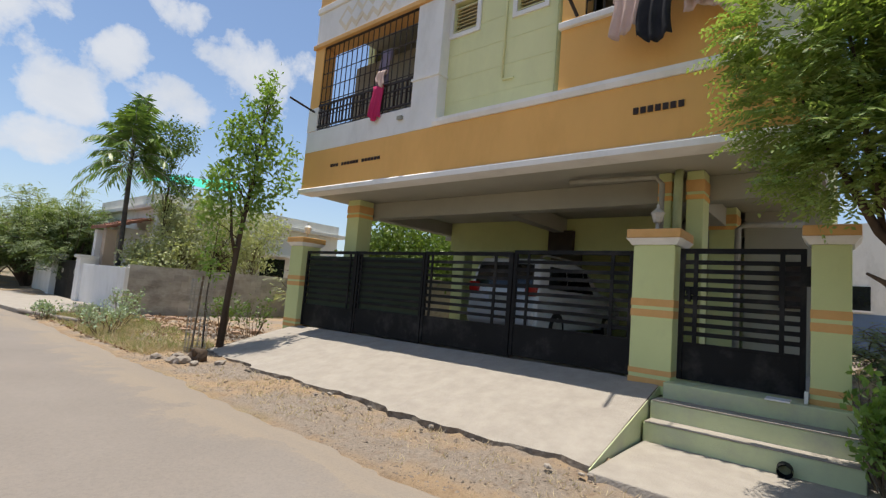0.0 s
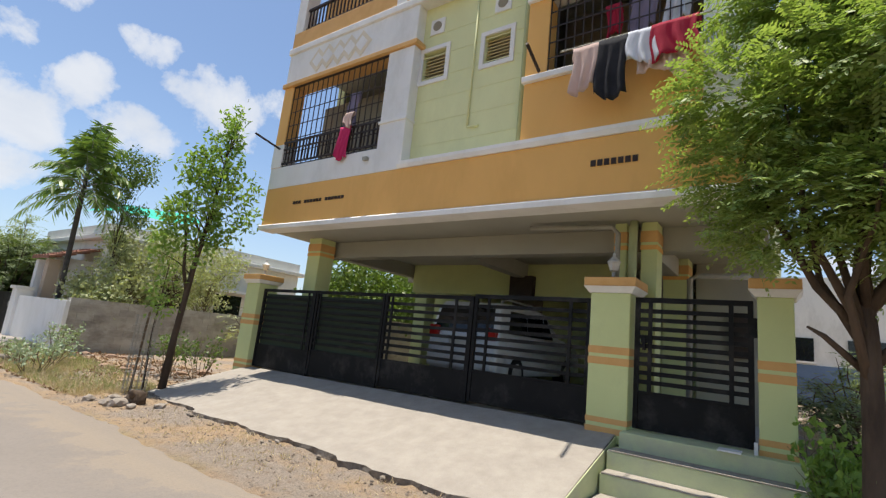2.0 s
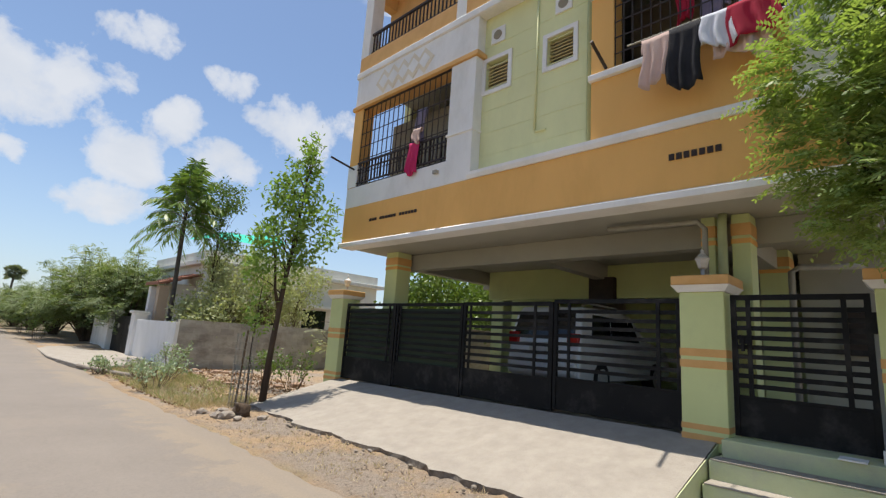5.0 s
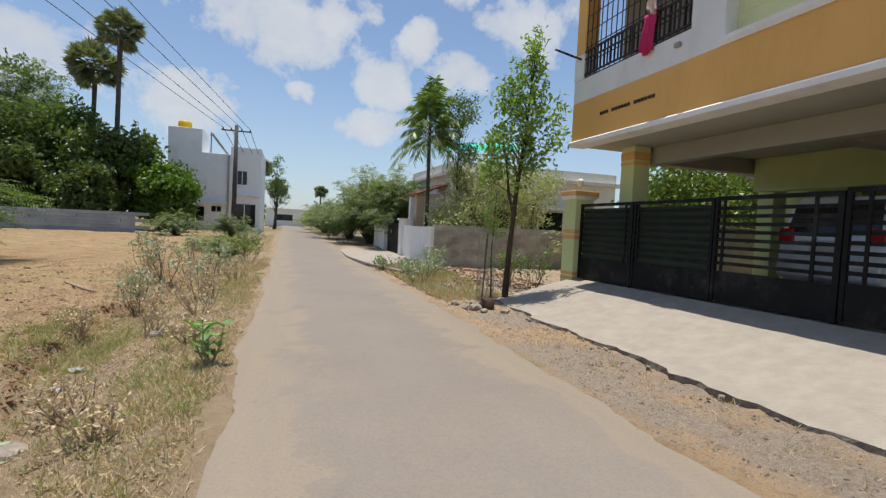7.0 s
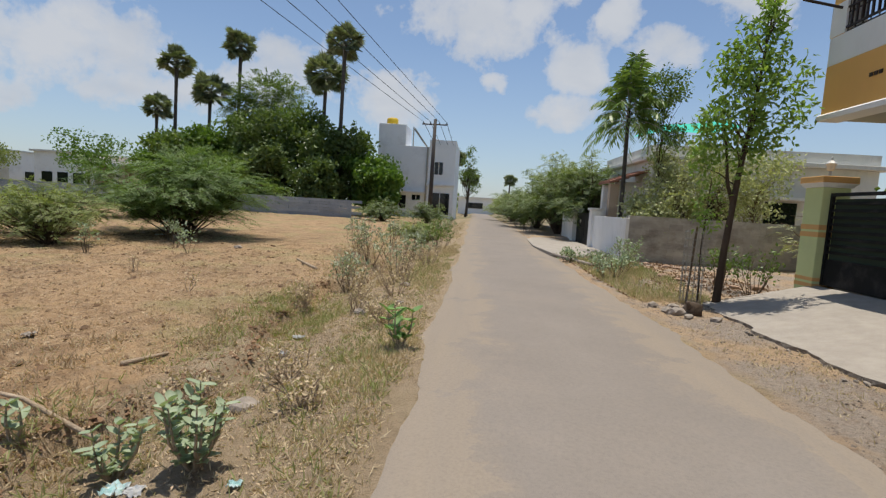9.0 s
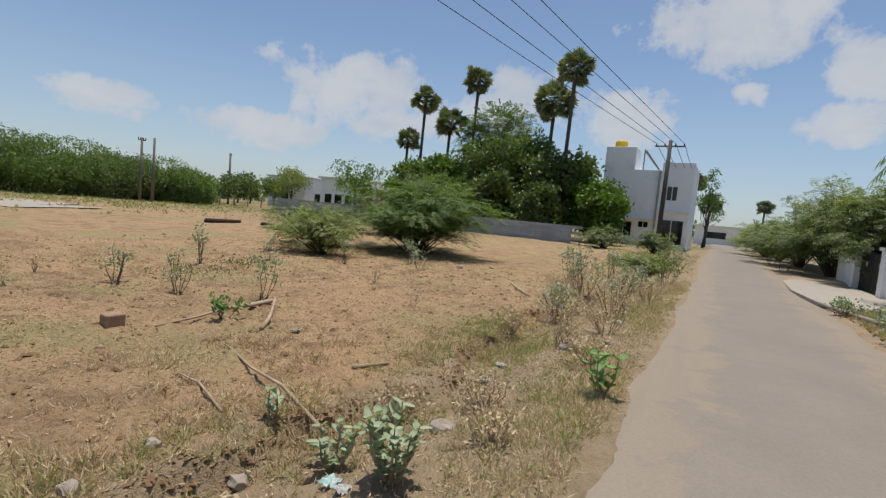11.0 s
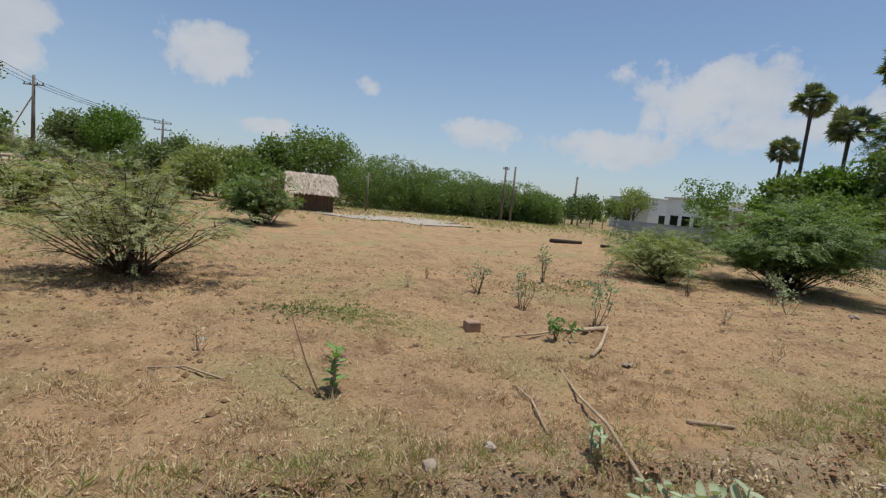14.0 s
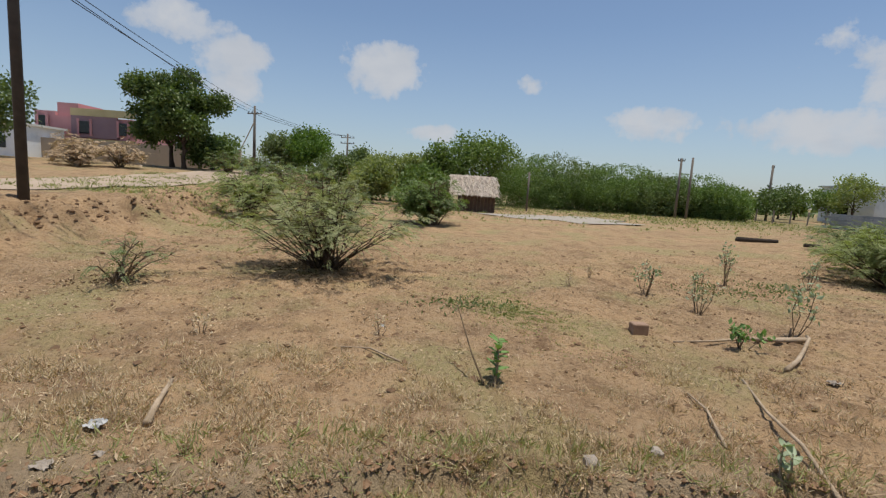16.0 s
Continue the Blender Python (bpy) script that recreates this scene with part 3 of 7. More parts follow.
part("left_side", Shape().prism([(4.2, -0.05), (6.1, -0.05), (6.1, 0.47), (4.2, 0.062)], "y", 8.72, 8.74), RAW_EDGE, ramp_ob)
for i in range(26):
    y = rng.uniform(1.4, 8.3)
    r = rng.uniform(0.012, 0.034)
    solo("concrete_chip", Shape().lump((3.98 + rng.uniform(-0.18, 0.06), y, r * 0.5 + 0.005), r, i, (1, 1.3, 0.7), 0.5, 1), RAW_EDGE if i % 3 else STONE, "grey broken concrete chip beside the ramp", "rubble", "chips along the ramp")

st = thing("entrance_steps", (5.6, 0.7, 0), "green painted masonry steps to the small gate", "steps", kind="structure")
part("landing_slab", Shape().prism([(3.98, -0.06), (5.6, -0.06), (5.6, 0.06), (4.0, 0.045)], "y", -0.75, 1.515), CONCRETE, st, bevel=0.01)
part("step", bx(5.36, 6.05, -0.22, 1.515, -0.05, 0.245), STEP_PAINT, st, bevel=0.012)
part("step", bx(5.58, 6.05, -0.22, 1.515, 0.245, 0.435), STEP_PAINT, st, bevel=0.012)
part("step", bx(5.82, 6.3, -0.2, 1.46, 0.435, 0.615), STEP_PAINT, st, bevel=0.012)
for x0, z in ((5.352, 0.2455), (5.572, 0.4355)):
    part("tread_topping", bx(x0, x0 + 0.232, -0.2, 1.5, z, z + 0.012), CONCRETE, st, bevel=0.003)
part("tile_scrap", bx(5.78, 5.98, 0.32, 0.52, 0.616, 0.63), WHITE, st)
part("tile_scrap", bx(5.93, 5.99, 0.19, 0.22, 0.616, 0.73), WHITE, st)
dp = Shape().tube([(5.55, 0.33, 0.12), (5.24, 0.31, 0.115)], 0.06, 14, caps=False)
dp.tube([(5.24, 0.31, 0.115), (5.5, 0.33, 0.118)], 0.05, 14, caps=False)
part("drain_pipe", dp, TYRE, st, "dark plastic drain pipe end", smooth=True)


def gate_pillar(y0, y1, z0, label):
    x0, x1 = XG, XG + (y1 - y0 if y1 - y0 > 0.4 else 0.42)
    p = thing("gate_pillar", ((x0 + x1) / 2, (y0 + y1) / 2, z0), label, "pillar", "pillars of the gate")
    part("shaft", bx(x0, x1, y0, y1, z0 - 0.12, 2.16), GREEN_WALL, p, bevel=0.012)
    for a, b in ((1.31, 1.395), (1.435, 1.52), (z0 - 0.02, z0 + 0.045), (z0 + 0.09, z0 + 0.15)):
        part("band", bx(x0 - 0.004, x1 + 0.004, y0 - 0.004, y1 + 0.004, a, b), PEACH, p)
    s = Shape()
    lo, mid, hi = 0.02, 0.045, 0.075
    for e, z in ((lo, 2.16), (mid, 2.20), (hi, 2.235)):
        s.v += [(x0 - e, y0 - e, z), (x1 + e, y0 - e, z), (x1 + e, y1 + e, z), (x0 - e, y1 + e, z)]
    s.f = [(3, 2, 1, 0)] + [(4 * k + i, 4 * k + (i + 1) % 4, 4 * k + 4 + (i + 1) % 4, 4 * k + 4 + i) for k in (0, 1) for i in range(4)] + [(8, 9, 10, 11)]
    part("cap_moulding", s, WHITE, p, "white flared cap moulding")
    part("cap", bx(x0 - 0.07, x1 + 0.07, y0 - 0.07, y1 + 0.07, 2.236, 2.345), PEACH, p, "orange cap block", bevel=0.012)
    return p


gate_pillar(1.43, 1.90, 0.56, "pale green gate pillar with orange bands between two gates")
gate_pillar(-0.13, 0.18, 0.62, "narrow pale green gate pillar with orange bands beside the steps")
gate_pillar(8.80, 9.25, 0.46, "pale green gate pillar with orange bands at the ramp's end")
for ly, lx in ((1.70, 6.22), (9.02, 6.22)):
    lm = thing("pillar_lantern", (lx, ly, 2.345), "cast aluminium lantern standing on a gate pillar", "lamp", "lanterns on the pillars")
    part("stem", Shape().lathe(lx, ly, [(0.05, 2.345), (0.05, 2.36), (0.022, 2.375), (0.022, 2.46)]), ALU, lm, smooth=True)
    part("shade", Shape().lathe(lx, ly, [(0.03, 2.455), (0.05, 2.47), (0.075, 2.56), (0.088, 2.575), (0.085, 2.585), (0.05, 2.615), (0.03, 2.64)], 8), ALU, lm)
    part("finial", Shape().lathe(lx, ly, [(0.03, 2.64), (0.014, 2.655), (0.022, 2.675), (0.005, 2.70)]), ALU, lm, smooth=True)


def gate_leaf(y0, y1, z0, z1, panel, label, n_bars, sheet=None, posts=()):
    x = XG + 0.14
    g = thing("gate_leaf", (x, (y0 + y1) / 2, z0), label, "gate", "leaves of the gate")
    w = 0.05
    part("stile", bx(x - 0.025, x + 0.025, y0, y0 + w, z0, z1), BLACK_IRON, g)
    part("stile", bx(x - 0.025, x + 0.025, y1 - w, y1, z0, z1), BLACK_IRON, g)
    part("top_rail", bx(x - 0.025, x + 0.025, y0 + w, y1 - w, z1 - 0.055, z1), BLACK_IRON, g)
    part("sheet_panel", bx(x - 0.012, x + 0.012, y0 + w, y1 - w, z0, panel), BLACK_IRON, g, "scuffed black sheet steel panel", bevel=0.004)
    part("panel_rail", bx(x - 0.02, x + 0.02, y0 + w, y1 - w, panel, panel + 0.03), BLACK_IRON, g)
    gap = (z1 - 0.055 - panel - 0.03) / (n_bars + 1)
    for i in range(n_bars):
        z = panel + 0.03 + gap * (i + 1)
        part("bar", bx(x - 0.012, x + 0.012, y0 + w, y1 - w, z - 0.024, z + 0.024), BLACK_IRON, g)
    for off, half in posts:
        yy = y0 + off if off > 0 else y1 + off
        part("inner_post", bx(x - 0.03, x - 0.012, yy - half, yy + half, panel + 0.03, z1 - 0.055), BLACK_IRON, g)
    if sheet:
        part("backing_sheet", bx(x + 0.03, x + 0.036, y0 + 0.06, y1 - 0.06, panel, z1 - 0.1), sheet, g, "dark green backing sheet")
    return g


GSHEET = mat("dark_green_sheet", (0.05, 0.068, 0.045), (0.038, 0.052, 0.034), 2, 0.7, 0.05, spec=0.1)
gate_leaf(7.14, 8.78, 0.50, 2.06, 0.92, "black iron gate leaf with horizontal bars over a sheet panel", 8, GSHEET, ((0.2, 0.018), (0.045, 0.045)))
gate_leaf(5.40, 7.12, 0.53, 2.06, 0.95, "black iron gate leaf backed with a green sheet", 8, GSHEET, ((-0.12, 0.018),))
gate_leaf(3.66, 5.38, 0.56, 2.07, 0.97, "black iron gate leaf with horizontal bars and scuffed panel", 8, None, ((-0.16, 0.02), (0.3, 0.022), (0.03, 0.035)))
gate_leaf(1.93, 3.64, 0.59, 2.10, 1.00, "black iron gate leaf hung beside the lantern pillar", 8, None, ((-0.24, 0.02), (0.26, 0.022)))
sg = gate_leaf(0.22, 1.40, 0.64, 2.13, 1.03, "small black iron gate at the top of the steps", 9, None, ((0.2, 0.022), (-0.17, 0.022)))
part("latch", Shape().box(6.08, 6.11, 1.20, 1.32, 1.60, 1.66).box(6.06, 6.1, 1.27, 1.30, 1.52, 1.66), BLACK_IRON, sg)
part("hinge", Shape().box(6.1, 6.18, 0.17, 0.23, 1.75, 1.95), BLACK_IRON, sg)

pw_ = thing("plot_wall", (12.5, 9.05, 0), "weathered grey masonry wall along the plot's side", "wall")
part("masonry", bx(6.44, 18.5, 8.95, 9.12, -0.05, 1.7), BLOCKWALL, pw_, bevel=0.01)
part("coping", bx(6.44, 18.52, 8.91, 9.16, 1.7, 1.76), RAW_EDGE, pw_, bevel=0.01)

# ---------------------------------------------------------------- apartment building
bd = thing("apartment_building", (11, 4.3, 0), "ochre, green and white apartment block raised on parking columns", "building")
XB, YL, YR, TOP = 18.5, 8.5, 0.12, 10.6
part("plinth", bx(6.3, XB, YR - 0.1, 8.7, -0.05, 0.57), CONCRETE, bd)
part("soffit", bx(XF + 0.02, XB, YR, YL - 0.02, 3.19, 3.40), SOFFIT, bd, "white painted soffit of the parking floor, greyed for shade")


def column(x, y, w=0.38, w2=0.38):
    c = part("column", bx(x, x + w, y, y + w2, 0.55, 3.19), GREEN_WALL, bd, bevel=0.012)
    for a, b in ((2.82, 2.88), (2.92, 3.07)):
        part("band", bx(x - 0.006, x + w + 0.006, y - 0.006, y + w2 + 0.006, a, b), PEACH if a > 2.9 else ORANGE, c)


column(6.5, 7.68)
column(10.2, 7.68)
column(6.62, 1.66, 0.32, 0.16)
column(6.62, 1.28, 0.32, 0.2)
column(9.1, 1.30, 0.4, 0.40)
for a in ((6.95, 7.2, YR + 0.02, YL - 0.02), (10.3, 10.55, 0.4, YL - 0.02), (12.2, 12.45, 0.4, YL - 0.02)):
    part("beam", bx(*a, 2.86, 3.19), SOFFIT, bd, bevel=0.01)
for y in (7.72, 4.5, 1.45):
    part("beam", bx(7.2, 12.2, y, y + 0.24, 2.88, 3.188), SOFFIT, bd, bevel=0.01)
part("rear_wall", bx(12.45, 12.65, 0.3, 7.5, 0.57, 3.19), GREEN_WALL, bd)
part("store_room", bx(11.2, 12.4495, 6.6, 8.24, 0.57, 3.19), GREEN_WALL, bd, "pale green store room wall")
part("drop_beam", bx(9.55, 9.85, 2.4, 7.66, 2.5, 3.189), GREEN_WALL, bd, "pale green drop beam over the car", bevel=0.01)
part("meter_cupboard", bx(9.40, 9.548, 4.3, 4.85, 2.44, 2.92), GRILLE, bd, "dark meter cupboard on the beam", bevel=0.01)
# closed slab, its dark colour stands for the doorway's shade
part("rear_door", bx(12.38, 12.445, 5.4, 6.3, 0.57, 2.75), ROOM_SHADE, bd, "doorway slab in the rear wall, coloured dark for shade")
part("rear_window", bx(12.38, 12.445, 2.6, 3.5, 1.3, 2.75), GLASS, bd)
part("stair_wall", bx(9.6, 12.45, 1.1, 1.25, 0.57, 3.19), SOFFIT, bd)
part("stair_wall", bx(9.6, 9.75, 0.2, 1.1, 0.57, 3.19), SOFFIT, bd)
part("meter_box", bx(9.5, 9.6, 0.45, 0.75, 1.6, 2.3), GRILLE, bd)
dr = Shape().tube([(6.5, 1.55, 0.6), (6.5, 1.55, 3.05), (6.55, 1.55, 3.18)], 0.055, 10)
part("down_pipe", dr, PVC, bd, smooth=True)
part("down_pipe", Shape().tube([(6.42, 1.72, 0.6), (6.42, 1.72, 3.0), (6.42, 1.8, 3.09), (6.35, 2.95, 3.11)], 0.035, 10), GREYPIPE, bd, smooth=True)
part("down_pipe", Shape().tube([(8.6, 1.2, 0.6), (8.6, 1.2, 2.75), (8.65, 1.1, 2.82), (8.9, 0.4, 2.84)], 0.045, 10), GREYPIPE, bd, smooth=True)

# upper front
part("fascia", bx(XF, XF + 0.25, YR, YL, 3.27, 4.02), ORANGE, bd, "ochre fascia band", bevel=0.008)
part("lower_trim", Shape().prism([(XF - 0.05, 3.17), (XF + 0.3, 3.17), (XF + 0.3, 3.27), (XF - 0.02, 3.27), (XF - 0.05, 3.245)], "y", YR - 0.02, YL + 0.03), WHITE, bd)
part("upper_trim", Shape().prism([(XF - 0.03, 4.02), (XF + 0.3, 4.02), (XF + 0.3, 4.13), (XF - 0.055, 4.13), (XF - 0.055, 4.08)], "y", YR - 0.02, 5.0), WHITE, bd)
part("side_fascia", bx(XF + 0.25, XB, YL - 0.25, YL, 3.27, 4.02), ORANGE, bd)
part("side_wall", bx(XF + 1.4, XB, YL - 0.22, YL, 4.02, TOP), LIME_WALL, bd)
part("right_side_wall", bx(XF + 0.25, XB, YR, YR + 0.22, 3.4, TOP), LIME_WALL, bd)
part("back_wall", bx(XB - 0.2, XB, YR + 0.22, YL - 0.22, 3.4, TOP), LIME_WALL, bd)
part("roof_slab", bx(XF + 0.3, XB - 0.2, YR + 0.22, YL - 0.22, 10.2, 10.4), SOFFIT, bd)
part("floor_slab", bx(XF + 0.3, XB - 0.2, YR + 0.22, YL - 0.22, 6.85, 7.0), SOFFIT, bd)
part("parapet", bx(XF, XF + 0.25, YR, YL, 9.7, TOP), ORANGE, bd)
# left bay, first floor balcony
part("balcony_wall", bx(XF, XF + 0.15, 5.52, YL, 4.02, 4.46), WHITE, bd, "white balcony parapet", bevel=0.01)
part("bay_column", bx(XF - 0.01, XF + 0.35, 4.96, 5.54, 4.02, 6.24), WHITE, bd, "white painted column", bevel=0.012)
part("column_collar", bx(XF - 0.035, XF + 0.37, 4.94, 5.56, 4.88, 4.93), WHITE, bd, bevel=0.008)
part("corner_column", bx(XF, XF + 0.3, 8.2, YL, 4.46, 6.24), ORANGE, bd, bevel=0.01)
part("corner_column_base", bx(XF - 0.008, XF + 0.308, 8.19, YL + 0.008, 4.464, 4.95), WHITE, bd)
part("balcony_ledge", bx(XF - 0.05, XF + 0.36, 4.9, YL + 0.04, 6.24, 6.33), PEACH, bd, "ochre ledge over the balcony", bevel=0.012)
part("balcony_inner_wall", bx(XF + 0.95, XF + 1.1, 5.102, 8.3, 4.02, 6.2), ROOM_SHADE, bd)
part("balcony_return", bx(XF + 0.36, XF + 1.4, 4.96, 5.1, 4.02, 6.9), CREAM, bd)
part("bay_panel", bx(XF, XF + 0.3, 4.96, YL, 6.33, 7.02), WHITE, bd, "white upper panel", bevel=0.01)
part("trim", bx(XF - 0.04, XF + 0.3, 3.86, YL + 0.03, 7.02, 7.16), WHITE, bd, "white ledge under the second floor", bevel=0.02)
part("second_floor_panel", bx(XF, XF + 0.2, 5.5, YL, 7.16, 7.54), PEACH, bd, bevel=0.01)
part("second_floor_panel", bx(XF, XF + 0.2, 3.88, 5.3, 7.16, 7.98), PEACH, bd, bevel=0.01)
part("second_floor_column", bx(XF, XF + 0.3, 8.22, YL, 7.54, 9.5), WHITE, bd)
part("second_floor_column", bx(XF - 0.005, XF + 0.3, 5.28, 5.52, 7.16, 9.5), WHITE, bd)
part("second_floor_column", bx(XF, XF + 0.3, 3.88, 4.1, 7.98, 9.5), ORANGE, bd)
part("second_floor_lintel", bx(XF, XF + 0.25, 3.88, YL, 9.5, 9.7), PEACH, bd)
part("second_floor_inner_wall", bx(XF + 0.7, XF + 0.8, 3.9, 8.48, 7.0, 9.7), PEACH, bd)
part("second_floor_side_beam", bx(XF + 0.3, XF + 1.4, 8.26, 8.48, 9.05, 9.7), PEACH, bd)
part("second_floor_ceiling", bx(XF + 0.25, XF + 0.698, 4.12, 8.258, 9.43, 9.49), PEACH, bd)
# green middle wall
gw = Shape()
wy, wz = [2.7, 3.22, 3.68, 4.42, 4.90, 5.0], [4.02, 5.62, 6.11, 6.16, 10.2]
solid = {(a, b) for a in range(5) for b in range(4)} - {(1, 1), (3, 1), (3, 2)}
gw.v = [(x, y, z) for x in (XF + 0.2, XF + 0.4) for y in wy for z in wz]
for a, b in sorted(solid):
    c = [a * 5 + b, (a + 1) * 5 + b, (a + 1) * 5 + b + 1, a * 5 + b + 1]
    gw.f += [tuple(c), tuple(k + 30 for k in reversed(c))]
    for k, (da, db) in enumerate(((0, -1), (1, 0), (0, 1), (-1, 0))):
        if (a + da, b + db) not in solid:
            gw.f.append((c[k], c[(k + 1) % 4], c[(k + 1) % 4] + 30, c[k] + 30))
part("middle_wall", gw, LIME_WALL, bd, "lime green wall with shallow grooves")
for z in (4.45, 4.85, 5.25, 5.65, 6.05, 6.45):
    part("groove_rib", bx(XF + 0.194, XF + 0.2, 2.9, 4.955, z, z + 0.012), LIME_WALL, bd)


def slat_window(y0, y1, z0, z1):
    x = XF + 0.2
    w = part("window", bx(x - 0.03, x - 0.001, y0 - 0.07, y1 + 0.07, z0 - 0.07, z0), WHITE, bd, "white framed louvred window")
    for a in ((y0 - 0.07, y0, z0, z1), (y1, y1 + 0.07, z0, z1), (y0 - 0.07, y1 + 0.07, z1, z1 + 0.07)):
        part("frame", bx(x - 0.03, x - 0.001, *a), WHITE, w)
    # dark back panel: shade behind the slats as colour
    part("reveal", bx(x + 0.17, x + 0.19, y0, y1, z0, z1), ROOM_SHADE, w)
    part("shutter_frame", bx(x + 0.06, x + 0.11, y0, y1, z0, z0 + 0.03), CREAM, w)
    n = 8
    for i in range(n):
        z = z0 + 0.03 + (z1 - z0 - 0.05) * (i + 0.5) / n
        s = Shape()
        a, b, k = x + 0.06, x + 0.115, 0.006
        s.add([(a, y0, z - 0.014), (b, y0, z + 0.01), (b, y1, z + 0.01), (a, y1, z - 0.014),
               (a + k, y0, z - 0.026), (b + k, y0, z - 0.002), (b + k, y1, z - 0.002), (a + k, y1, z - 0.026)],
              [(0, 1, 2, 3), (7, 6, 5, 4), (0, 4, 5, 1), (3, 2, 6, 7), (0, 3, 7, 4), (1, 5, 6, 2)])
        part("slat", s, CREAM, w)


slat_window(4.42, 4.90, 5.62, 6.16)
slat_window(3.22, 3.68, 5.62, 6.11)
for y in (4.66, 3.40):
    v = part("vent", bx(XF + 0.17, XF + 0.199, y - 0.14, y + 0.14, 6.46, 6.74), WHITE, bd, "square white exhaust vent")
    # a dark disc on the vent stands for the shade inside it
    h = Shape()
    h.tube([(XF + 0.155, y, 6.60), (XF + 0.168, y, 6.60)], 0.085, 16)
    part("hole_shade", h, ROOM_SHADE, v)
part("rain_pipe", Shape().tube([(XF + 0.12, 2.92, 4.15), (XF + 0.12, 2.92, 9.6)], 0.045, 10), PVC, bd, smooth=True)
part("rain_pipe", Shape().tube([(XF + 0.18, 3.86, 4.62), (XF + 0.18, 3.86, 7.0)], 0.016, 8), LIME_WALL, bd, smooth=True)
part("pipe_elbow", Shape().tube([(XF + 0.18, 3.86, 4.62), (XF + 0.18, 3.66, 4.61)], 0.018, 8), LIME_WALL, bd)
part("sun_shade", bx(XF - 0.02, XF + 0.2, 3.25, 3.6, 6.9, 6.98), LIME_WALL, bd)
# right bay
part("right_panel", bx(XF, XF + 0.25, 0.62, 2.84, 4.13, 4.98), ORANGE, bd, "ochre wall under the window", bevel=0.008)
part("window_sill", bx(XF - 0.06, XF + 0.25, 0.62, 2.86, 4.98, 5.07), WHITE, bd, bevel=0.012)
part("right_strip", bx(XF, XF + 0.25, 2.52, 2.84, 5.07, 6.24), ORANGE, bd)
part("right_trim", bx(XF - 0.05, XF + 0.25, 0.62, 2.86, 6.24, 6.36), WHITE, bd, bevel=0.012)
part("right_upper_panel", bx(XF, XF + 0.25, 0.62, 2.84, 6.36, 7.02), ORANGE, bd)
part("right_top_panel", bx(XF - 0.01, XF + 0.25, 0.62, 2.84, 7.02, 7.5), WHITE, bd)
part("right_top_wall", bx(XF, XF + 0.25, 0.62, 2.84, 7.5, 9.7), ORANGE, bd)
part("right_return", bx(XF + 0.05, XF + 0.25, 2.842, 2.85, 4.13, 9.7), ORANGE, bd)
part("right_column", bx(XF - 0.03, XF + 0.3, YR, 0.62, 4.13, 9.7), WHITE, bd, "white corner column", bevel=0.01)
part("right_inner_wall", bx(XF + 1.3, XF + 1.4, 0.34, 2.84, 4.1, 7.0), ROOM_SHADE, bd)


def diamonds(y0, y1, zc, n, wide, high, material, inner):
    for i in range(n):
        y = y0 + (y1 - y0) * i / (n - 1)
        f = 0.012 + 0.006 * (i % 2)
        o = part("diamond", Shape().prism([(y - wide, zc), (y, zc - high), (y + wide, zc), (y, zc + high)], "x", XF - f, XF - 0.001), material, bd, "raised diamond ornament")
        part("inset", Shape().prism([(y - wide * 0.6, zc), (y, zc - high * 0.6), (y + wide * 0.6, zc), (y, zc + high * 0.6)], "x", XF - f - 0.008, XF - f - 0.0005), inner, o)


diamonds(6.3, 7.55, 6.67, 5, 0.26, 0.27, PALE_TAN, WHITE)
diamonds(1.0, 2.25, 6.69, 5, 0.27, 0.27, TRELLIS, WHITE)


def grille(y0, y1, z0, z1, dark, every=0.11, rows=4, lower=None):
    g = part("window_grille", bx(XF + 0.02, XF + 0.05, y0, y1, z1 - 0.03, z1), GRILLE, bd, "dark iron bar grille")
    part("rail", bx(XF + 0.02, XF + 0.05, y0, y1, z0, z0 + 0.03), GRILLE, g)
    n = int((y1 - y0) / every)
    for i in range(n + 1):
        y = y0 + (y1 - y0 - 0.014) * i / n
        part("bar", bx(XF + 0.028, XF + 0.042, y, y + 0.014, z0 + 0.03, z1 - 0.03), GRILLE, g)
    for i in range(1, rows):
        z = z0 + (z1 - z0) * i / rows
        part("cross_bar", bx(XF + 0.022, XF + 0.028, y0, y1, z - 0.009, z + 0.009), GRILLE, g)
    if lower:
        part("hand_rail", bx(XF + 0.0, XF + 0.028, y0, y1, z0 + lower, z0 + lower + 0.04), GRILLE, g)
        part("foot_rail", bx(XF + 0.0, XF + 0.028, y0, y1, z0 + 0.06, z0 + 0.09), GRILLE, g)
        part("mid_rail", bx(XF + 0.0, XF + 0.028, y0, y1, z0 + lower - 0.14, z0 + lower - 0.115), GRILLE, g)
        for i in range(int((y1 - y0) / 0.1)):
            y = y0 + 0.1 * i + 0.05
            part("baluster", bx(XF + 0.002, XF + 0.027, y, y + 0.02, z0 + 0.09, z0 + lower), GRILLE, g)


grille(5.54, 8.2, 4.46, 6.24, True, 0.14, 6, 0.5)
grille(0.62, 2.52, 5.07, 6.24, True, 0.115, 5)
g2 = part("balcony_railing", bx(XF + 0.05, XF + 0.1, 5.52, 8.22, 8.04, 8.09), GRILLE, bd, "dark iron balcony railing")
part("foot_rail", bx(XF + 0.06, XF + 0.09, 5.52, 8.22, 7.6, 7.63), GRILLE, g2)
for i in range(25):
    y = 5.56 + 0.108 * i
    part("baluster", bx(XF + 0.062, XF + 0.088, y, y + 0.022, 7.54, 8.04), GRILLE, g2)
